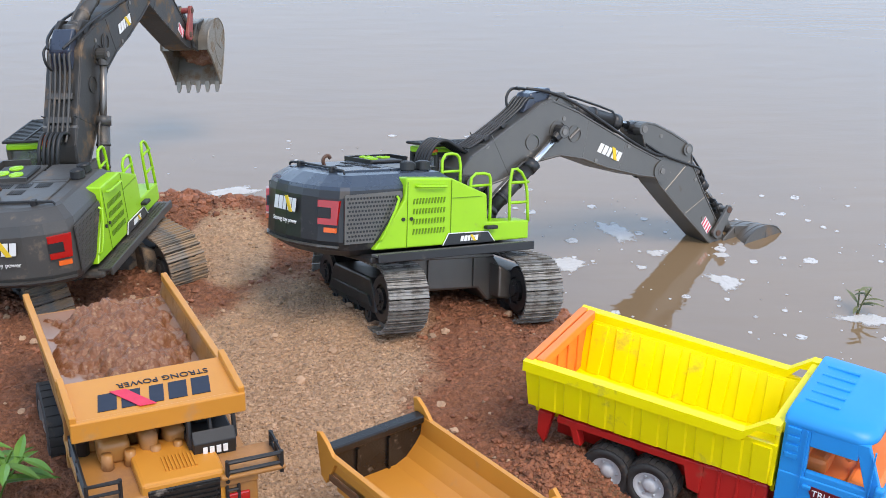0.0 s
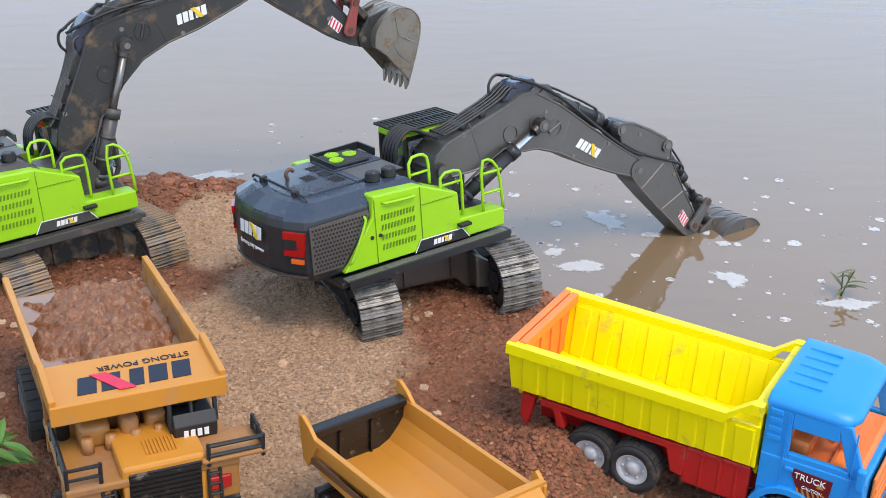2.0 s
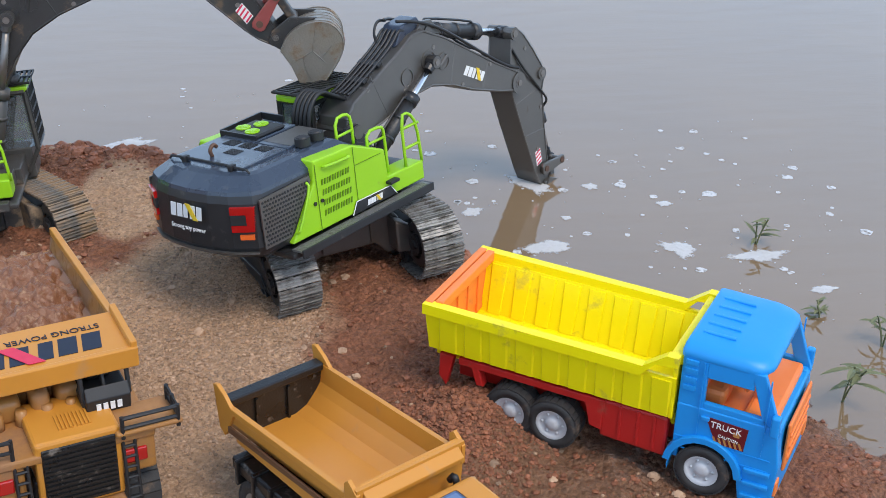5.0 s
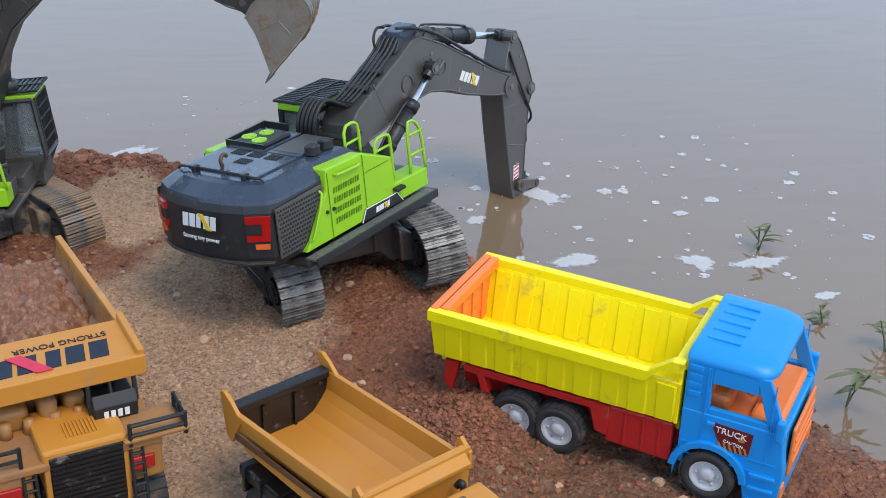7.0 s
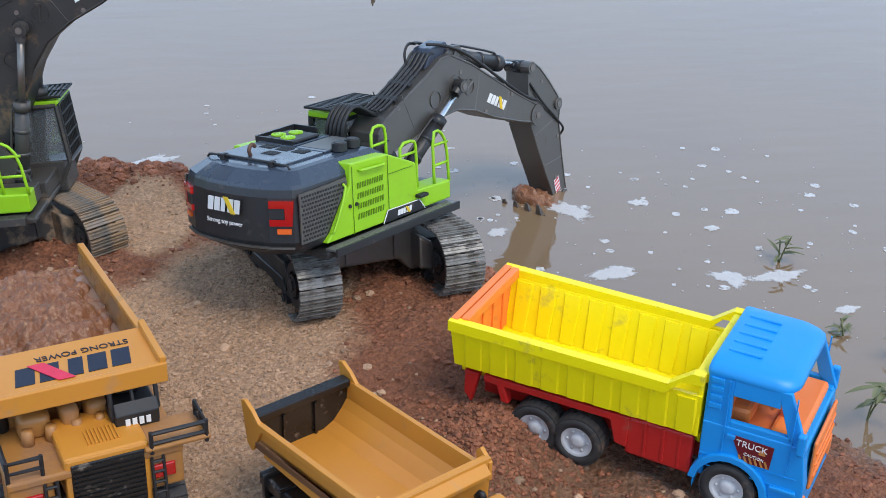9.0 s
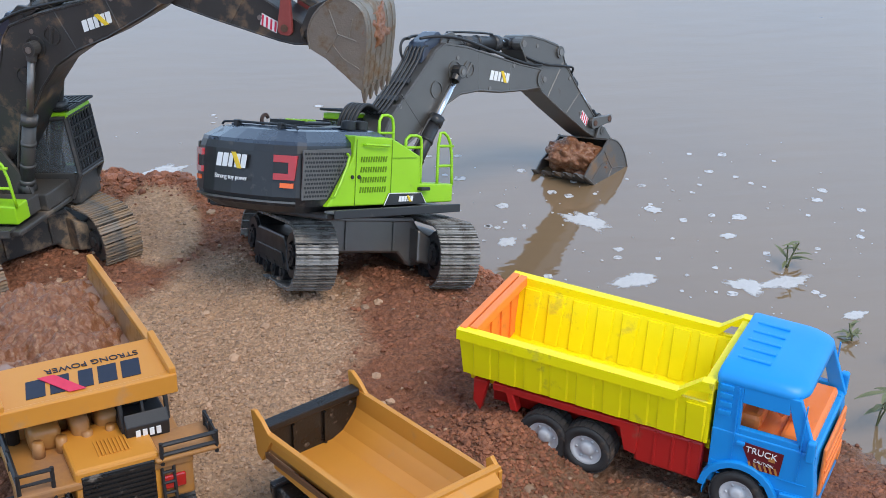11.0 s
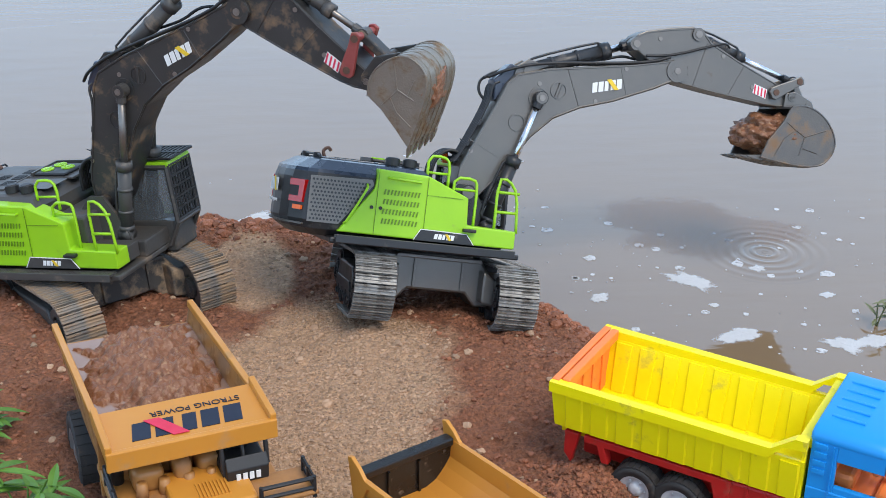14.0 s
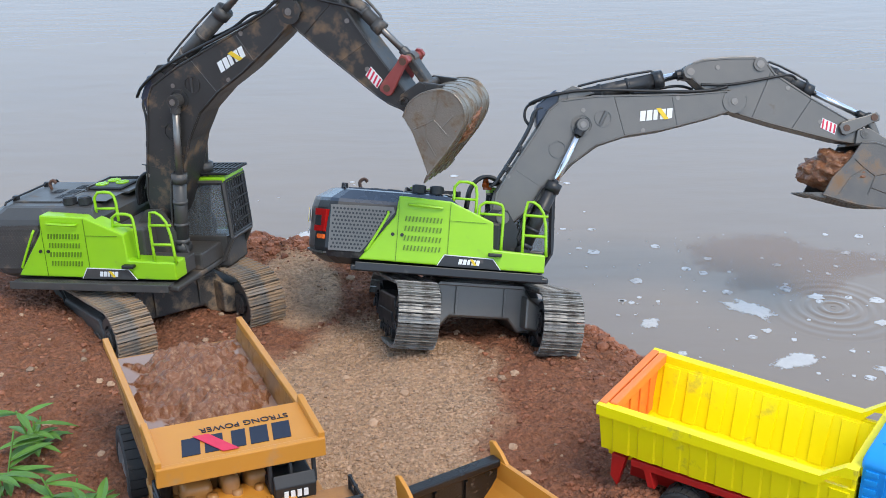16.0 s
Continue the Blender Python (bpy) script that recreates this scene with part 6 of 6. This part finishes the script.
    rod(bm, (0.300, -0.062, 0.108), (0.300, -0.062, 0.114), 0.0066, 12)
    part("exhaust", bm, black, deck, "", True)
    return root


mining_truck()


# ---- loose ground: stones, clods, foam, plants ----
def lump(verts, faces, c, r, flat, seed, sub):
    """One uneven stone, added to the running lists."""
    k = len(verts)
    for v in sub[0]:
        d = 1 + 0.55 * noise.noise((v[0] * 1.7 + seed, v[1] * 1.7, v[2] * 1.7 + seed * 0.7))
        verts.append((c[0] + v[0] * r * d, c[1] + v[1] * r * d, c[2] + v[2] * r * d * flat))
    faces += [tuple(i + k for i in f) for f in sub[1]]


def ico(levels):
    bm = bmesh.new()
    bmesh.ops.create_icosphere(bm, subdivisions=levels, radius=1)
    bm.verts.index_update()
    out = ([tuple(v.co) for v in bm.verts], [tuple(v.index for v in f.verts) for f in bm.faces])
    bm.free()
    return out


def scatter(name, count, material, size, place, label, sub, flat=0.7):
    rng = random.Random(name)
    verts, faces = [], []
    n = 0
    while n < count:
        x, y = place(rng)
        z = height(x, y)
        if z < WATER + 0.002:
            continue
        r = size(rng)
        lump(verts, faces, (x, y, z + r * 0.15), r, flat, rng.random() * 50, sub)
        n += 1
    me = bpy.data.meshes.new(name)
    me.from_pydata(verts, [], faces)
    me.materials.append(material)
    tagged(new(name, me), label, "stones", kind="stuff")


def island_tones(m, spread):
    """Vary the tone from lump to lump."""
    n, l = m.node_tree.nodes, m.node_tree.links
    geo, hsv, vr = n.new("ShaderNodeNewGeometry"), n.new("ShaderNodeHueSaturation"), n.new("ShaderNodeMapRange")
    vr.inputs[3].default_value, vr.inputs[4].default_value = 1 - spread, 1 + spread
    p = n["Principled BSDF"]
    src = p.inputs["Base Color"].links[0].from_socket
    l.new(geo.outputs["Random Per Island"], vr.inputs[0])
    l.new(vr.outputs[0], hsv.inputs["Value"])
    l.new(src, hsv.inputs["Color"])
    l.new(hsv.outputs[0], p.inputs["Base Color"])


island_tones(stone_mat, 0.34)
island_tones(clod_mat, 0.35)


def on_bank(rng):
    x = rng.uniform(-0.6, 0.72)
    return x, min(rng.uniform(-0.55, 0.5), shore_y(x) - 0.01)


def on_sand(rng):
    while True:
        x, y = rng.gauss(0.05, 0.12), rng.gauss(-0.05, 0.17)
        if sandiness(x, y) > 0.5:
            return x, y


def on_soil(rng):
    while True:
        x, y = on_bank(rng)
        if sandiness(x, y) < 0.5:
            return x, y


def on_rim(rng):
    t = rng.random()
    x = -0.22 + 0.62 * t
    return x, shore_y(x) - abs(rng.gauss(0, 0.05)) - 0.005


def by_truck(rng):
    return rng.gauss(0.275, 0.035), rng.gauss(-0.27, 0.04)


scatter("pebbles", 9000, stone_mat, lambda r: 0.0008 + 0.0019 * r.random() ** 4, on_sand, "fine tan and grey gravel", ico(1))
scatter("stones", 700, stone_mat, lambda r: 0.0018 + 0.0044 * r.random() ** 4, on_bank, "scattered small tan stones", ico(2))
scatter("soil_crumbs", 11000, clod_mat, lambda r: 0.0010 + 0.0032 * r.random() ** 3, on_soil, "crumbs of red soil", ico(1))
scatter("soil_clods", 1800, clod_mat, lambda r: 0.0016 + 0.0075 * r.random() ** 5, on_rim, "clods of red soil along the shore", ico(2), 0.8)
scatter("wet_clods", 2600, clod_mat, lambda r: 0.0009 + 0.0026 * r.random() ** 3, by_truck, "wet clods heaped beside the truck", ico(2), 0.8)


def raft_material(m, lo, most):
    """A soft film that thins out towards its rim."""
    n, l = m.node_tree.nodes, m.node_tree.links
    co, t, at, add, r = n.new("ShaderNodeTexCoord"), n.new("ShaderNodeTexNoise"), n.new("ShaderNodeAttribute"), n.new("ShaderNodeMath"), n.new("ShaderNodeMapRange")
    at.attribute_name = "fade"
    t.inputs["Scale"].default_value, t.inputs["Detail"].default_value, t.inputs["Roughness"].default_value = 85, 7, 0.62
    r.inputs[1].default_value, r.inputs[2].default_value, r.inputs[3].default_value, r.inputs[4].default_value = lo, lo + 0.24, 0.0, most
    l.new(co.outputs["Object"], t.inputs["Vector"])
    l.new(t.outputs[0], add.inputs[0])
    l.new(at.outputs["Fac"], add.inputs[1])
    l.new(add.outputs[0], r.inputs[0])
    l.new(r.outputs[0], n["Principled BSDF"].inputs["Alpha"])
    return m


raft_mat = raft_material(surface("foam_film", (0.78, 0.78, 0.78), (0.62, 0.62, 0.61), 120, 0.65, 0.5, fine=420), 0.70, 0.70)
plume_mat = raft_material(surface("stirred_mud_film", (0.30, 0.155, 0.085), (0.24, 0.135, 0.08), 40, 0.14, 0.0), 0.52, 0.24)


def foam_patch(cx, cy, w, h, turn, seed, film=None):
    """A thin raft of froth with a ragged outline."""
    bm = bmesh.new()
    fade = bm.verts.layers.float_color.new("fade")
    seg, rim = 48, 9
    rows = []
    for i in range(rim + 1):
        q, row = (i + 0.15) / (rim + 0.15), []
        for k in range(seg):
            b = 2 * math.pi * k / seg
            e = 1.35 + 0.80 * noise.noise((math.cos(b) * 1.3 + seed * 3.1, math.sin(b) * 1.3, 0.5)) + 0.25 * noise.noise((math.cos(b) * 4, math.sin(b) * 4 + seed * 1.7, 2.0))
            x, y = q * e * w * math.cos(b), q * e * h * math.sin(b)
            v = bm.verts.new((x, y, 0.0004 + 0.0008 * (1 - q) * (1 + noise.noise((x * 220, y * 220, seed)))))
            f = 0.78 * (1 - q ** 1.6)
            v[fade] = (f, f, f, 1)
            row.append(v)
        rows.append(row)
    for a, b in zip(rows, rows[1:]):
        for k in range(seg):
            bm.faces.new((a[k], b[k], b[(k + 1) % seg], a[(k + 1) % seg]))
    bm.faces.new(rows[0])
    if film:
        return solid("mud_cloud", bm, film, pose(cx, cy, WATER, 0, 0, turn), True, label="reddish cloud of stirred-up mud in the water", category="mud cloud")
    return solid("foam", bm, raft_mat, pose(cx, cy, WATER, 0, 0, turn), True, label="ragged white foam floating on the pond", category="foam", group="foam rafts")


def foam_flecks():
    rng = random.Random(5)
    bm = bmesh.new()
    for i in range(200):
        x, y = rng.uniform(0.34, 0.92), rng.uniform(-0.12, 0.50)
        if y < shore_y(x) + 0.03:
            continue
        r = 0.0010 + 0.0085 * rng.random() ** 5
        ring = [(x + r * (1 + 0.3 * rng.uniform(-1, 1)) * math.cos(b), y + r * (1 + 0.3 * rng.uniform(-1, 1)) * math.sin(b)) for b in [2 * math.pi * j / 9 for j in range(9)]]
        loft(bm, [[(p, s, -0.0005) for p, s in ring], [(p, s, 0.0005) for p, s in ring]])
    for i in range(50):
        x, y = rng.uniform(-0.15, 0.4), rng.uniform(0.5, 0.75)
        r = 0.001 + 0.004 * rng.random() ** 4
        ring = [(x + r * math.cos(b) * 1.5, y + r * math.sin(b)) for b in [2 * math.pi * j / 8 for j in range(8)]]
        loft(bm, [[(p, s, -0.0005) for p, s in ring], [(p, s, 0.0005) for p, s in ring]])
    solid("foam_flecks", bm, foam_mat, pose(0, 0, WATER), label="small flecks of foam on the water", category="foam", kind="stuff")


foam_flecks()
rafts = [
    (foam_patch(0.495, 0.36, 0.018, 0.034, 10, 1), (0.495, 0.36), (0.51, 0.30), (0.56, 0.24)),
    (foam_patch(0.46, 0.20, 0.034, 0.016, 0, 2), (0.40, 0.27), (0.505, 0.113), (0.575, 0.10)),
    (foam_patch(0.65, 0.09, 0.020, 0.024, 20, 3), (0.60, 0.20), (0.654, 0.083), (0.69, 0.06)),
    (foam_patch(0.735, 0.07, 0.040, 0.018, -8, 4), (0.755, 0.085), (0.735, 0.07), (0.725, 0.065)),
    (foam_patch(-0.05, 0.525, 0.036, 0.013, 5, 5), (-0.05, 0.535), (-0.05, 0.525), (-0.04, 0.52)),
    (foam_patch(0.40, 0.24, 0.014, 0.012, 0, 6), (0.40, 0.255), (0.40, 0.24), (0.41, 0.21)),
    (foam_patch(0.58, 0.33, 0.009, 0.010, 0, 7), (0.53, 0.29), (0.60, 0.30), (0.66, 0.27)),
    (foam_patch(0.67, 0.24, 0.009, 0.008, 0, 8), (0.62, 0.28), (0.68, 0.22), (0.72, 0.19)),
    (foam_patch(0.43, 0.06, 0.020, 0.010, -35, 9), (0.42, 0.075), (0.43, 0.06), (0.43, 0.055)),
    (foam_patch(0.78, -0.02, 0.014, 0.008, 0, 10), (0.785, -0.01), (0.78, -0.02), (0.775, -0.025)),
    (foam_patch(0.52, 0.23, 0.008, 0.006, 0, 11), (0.50, 0.25), (0.53, 0.20), (0.56, 0.18)),
]


plume = foam_patch(0.62, 0.42, 0.11, 0.075, -20, 21, plume_mat)


def leaf_blade(bm, base, tip, w, droop):
    """A narrow folded leaf from base to tip."""
    b, t = Vector(base), Vector(tip)
    d = t - b
    side = d.cross(Vector((0, 0, 1)))
    side = side.normalized() if side.length > 1e-6 else Vector((1, 0, 0))
    up = side.cross(d).normalized()
    rows = []
    for i in range(9):
        u = i / 8
        c = b + d * u + Vector((0, 0, -droop * u * u))
        q = w * math.sin(math.pi * min(0.985, 0.04 + u * 0.96)) ** 0.8
        rows.append([c - side * q + up * q * 0.35, c, c + side * q + up * q * 0.35, c - up * 0.0004])
    loft(bm, rows)


def bush(x, y, z, stems, seed, mat, length, label, name="weed"):
    rng = random.Random(seed)
    root = thing(name, pose(x, y, z), label=label, category="plant", group="weeds by the water")
    for s in range(stems):
        a, lean = rng.uniform(0, 6.28), rng.uniform(0.1, 0.5)
        h = length * rng.uniform(0.7, 1.2)
        pts = [(0, 0, 0), (math.cos(a) * lean * h * 0.3, math.sin(a) * lean * h * 0.3, h * 0.5), (math.cos(a) * lean * h, math.sin(a) * lean * h, h)]
        bm = bmesh.new()
        tube(bm, pts, 0.0011, 6, 2)
        part("stem", bm, mat, root, "", True)
        for k in range(rng.randint(5, 7)):
            u = rng.uniform(0.45, 1.0)
            p = Vector(pts[0]).lerp(Vector(pts[1]), u * 2) if u < 0.5 else Vector(pts[1]).lerp(Vector(pts[2]), u * 2 - 1)
            b = rng.uniform(0, 6.28)
            r = length * rng.uniform(0.35, 0.65)
            bm = bmesh.new()
            leaf_blade(bm, p, p + Vector((math.cos(b) * r, math.sin(b) * r, r * rng.uniform(-0.1, 0.5))), 0.0042 * length / 0.07, r * 0.2)
            part("leaf", bm, mat, root)
    return root


bush(-0.265, -0.235, 0.02, 4, 3, leaf_mat, 0.085, "fresh green weed with narrow leaves by the truck")
bush(-0.325, -0.10, 0.03, 3, 8, leaf_mat, 0.070, "fresh green weed with narrow leaves on the soil")
bush(-0.345, -0.17, 0.025, 3, 11, leaf_mat, 0.085, "fresh green weed with narrow leaves by the truck")
bush(0.744, 0.105, 0.005, 2, 4, dry_leaf, 0.045, "drooping dull green shoot standing in the water")
bush(0.748, -0.080, 0.005, 2, 9, dry_leaf, 0.035, "drooping dull green shoot standing in the water")
bush(0.695, -0.245, 0.012, 2, 6, dry_leaf, 0.060, "limp grey-green weed at the water's edge")
bush(0.790, -0.150, 0.010, 2, 16, dry_leaf, 0.045, "limp grey-green weed at the water's edge")


# ---- what the digging stirs up ----
def mud_lump(name, r, label, place, seed, squash=(1, 1, 1)):
    bm = bmesh.new()
    bmesh.ops.create_icosphere(bm, subdivisions=5, radius=1)
    for v in bm.verts:
        c = v.co.copy()
        d = 1 + 0.30 * noise.noise(c * 1.4 + Vector((seed, 0, 0))) + 0.20 * noise.noise(c * 4 + Vector((0, seed, 0))) + 0.11 * noise.noise(c * 11) + 0.05 * noise.noise(c * 24)
        v.co = Vector((c.x * squash[0], c.y * squash[1], c.z * squash[2])) * r * d
    return solid(name, bm, mud_mat, place, True, label=label, category="mud")


scoop = mud_lump("mud_scoop", 0.039, "lump of wet gravelly red mud carried in the bucket", pose(0.6, 0.3, -0.1), 2.0, (1.15, 1.15, 0.78))
crusted = mud_lump("mud_crust", 0.020, "dried brown mud caked inside the raised bucket", pose(0, 0.6, 0.2), 5.0, (1.2, 1.7, 0.5))


def ripple_rings():
    bm = bmesh.new()
    seg, prof = 72, []
    for i in range(61):
        r = 0.004 + i * 0.0018
        prof.append((r, -0.0005 * max(0, (i - 40) / 20) ** 2 + 0.0011 * math.cos(r * 2 * math.pi / 0.017) * math.exp(-r / 0.045) * (1 - math.exp(-(0.115 - min(r, 0.1149)) / 0.02))))
    loft(bm, [[(r * math.cos(2 * math.pi * k / seg), r * math.sin(2 * math.pi * k / seg), z) for r, z in prof] for k in range(seg + 1)], close=False, cap=False)
    return solid("ripple", bm, water_mat, pose(0.55, 0.45, -0.05), True, label="rings of ripples where the bucket drips", category="ripple")


rings = ripple_rings()


# ---- courses of the machines ----
DIG_CURL = [99, 99, 101, 102, 96, 82, 70, 66, 66, 68, 68, 68, 66, 26, -8, 8, 6, 5, 5, 5, 5, 5, 5, 5, 5]
REACH_CURL = [100, 100, 102, 106, 110, 112, 112, 112, 110, 104, 88, 87, 88, 89, 90, 101, 101, 100, 99, 98, 97, 96, 95, 94, 92]
DIG_HEADING = [106.4, 106.5, 106.6, 106.7, 105.9, 106.0, 106.1, 105.2, 105.3, 105.4, 104.5, 104.7, 105.0, 104.6, 103.3, 97.8, 94.5, 91.2, 89.9, 89.6, 90.4, 91.1, 91.8, 92.6, 93.3]
REACH_HEADING = 120


def rows_of(times, f):
    return [(t, f(t)) for t in times]


def motions():
    ticks = [i * 0.25 for i in range(65)]

    def jib_of(skew):
        return pose(PIVOT[0], skew[0], 0, 0, 0, skew[1]) @ pose(-PIVOT[0], 0, 0)

    def dig_house(t):
        return pose(glide(DIG_X, t), glide(DIG_Y, t), glide(DIG_Z, t), glide(DIG_ROLL, t), glide(DIG_PITCH, t), glide(DIG_YAW, t))

    def dig_swing(t):
        return glide(DIG_YAW, t) - glide(DIG_HEADING, t)

    def reach_base(t):
        return Matrix.Translation((glide(REACH_X, t), glide(REACH_Y, t), glide(REACH_Z, t))) @ pose(0, 0, 0, 0, glide(REACH_PITCH, t), 0) @ pose(0, 0, 0, glide(REACH_ROLL, t), 0, 0)

    # thing poses: the tracks stand below the swing centre
    def dig_root(t):
        return dig_house(t) @ pose(AXIS, 0, 0, 0, 0, -dig_swing(t)) @ pose(0, 0, -FOOT)

    def reach_root(t):
        return reach_base(t) @ pose(0, 0, 0, 0, 0, REACH_HEADING) @ pose(0, 0, -FOOT)

    walk(digger, rows_of(ticks, dig_root))
    walk(reacher, rows_of(ticks, reach_root))
    for parts, skew, swing, chans in ((digger_parts, DIG_SKEW, dig_swing, (DIG_BOOM, DIG_ARM, DIG_CURL)), (reacher_parts, REACH_SKEW, lambda t: glide(REACH_YAW, t) - REACH_HEADING, (REACH_BOOM, REACH_ARM, REACH_CURL))):
        def up(t):
            return pose(0, 0, FOOT, 0, 0, swing(t)) @ pose(-AXIS, 0, 0)
        walk(parts["house"], rows_of(ticks, up))
        states = {t: joints(*[glide(c, t) for c in chans]) for t in ticks}
        for key in states[0.0]:
            walk(parts[key], rows_of(ticks, lambda t: up(t) @ jib_of(skew) @ states[t][key]))

    # mud rides in the buckets
    def in_bucket(root, skew, swing, chans, t, x, z):
        return root(t) @ pose(0, 0, FOOT, 0, 0, swing(t)) @ pose(-AXIS, 0, 0) @ jib_of(skew) @ joints(*[glide(c, t) for c in chans])["bucket"] @ pose(x, 0, z)

    walk(scoop, rows_of(ticks, lambda t: in_bucket(dig_root, DIG_SKEW, dig_swing, (DIG_BOOM, DIG_ARM, DIG_CURL), t, -0.015, -0.052)))
    walk(crusted, rows_of(ticks, lambda t: in_bucket(reach_root, REACH_SKEW, lambda u: glide(REACH_YAW, u) - REACH_HEADING, (REACH_BOOM, REACH_ARM, REACH_CURL), t, 0.012, -0.068)))
    # foam drifts
    for ob, a, b, c in rafts:
        turn = ob.matrix_basis.to_euler().z
        walk(ob, [(t, pose(p[0], p[1], WATER, 0, 0, math.degrees(turn) + s)) for t, p, s in ((0.0, a, 0), (7.0, b, 12), (16.0, c, 24))])
    # stirred mud spreads where the bucket came up
    walk(plume, [(t, pose(x, y, WATER + z, 0, 0, turn)) for t, x, y, z, turn in ((0.0, 0.58, 0.44, -0.03, -20), (10.5, 0.58, 0.44, -0.03, -20), (11.8, 0.58, 0.44, 0.0, -15), (16.0, 0.655, 0.37, 0.0, 10))])
    # ripples follow the dripping bucket, rising out of the still water as it clears
    walk(rings, [(t, pose(x, y, WATER + z)) for t, x, y, z in ((0.0, 0.53, 0.45, -0.02), (9.5, 0.53, 0.45, -0.02), (11.5, 0.555, 0.47, 0.0), (12.5, 0.580, 0.500, 0.0002), (13.5, 0.65, 0.38, 0.0002), (14.5, 0.685, 0.301, 0.0002), (15.2, 0.680, 0.262, 0.0002), (16.0, 0.671, 0.237, 0.0002))])


motions()
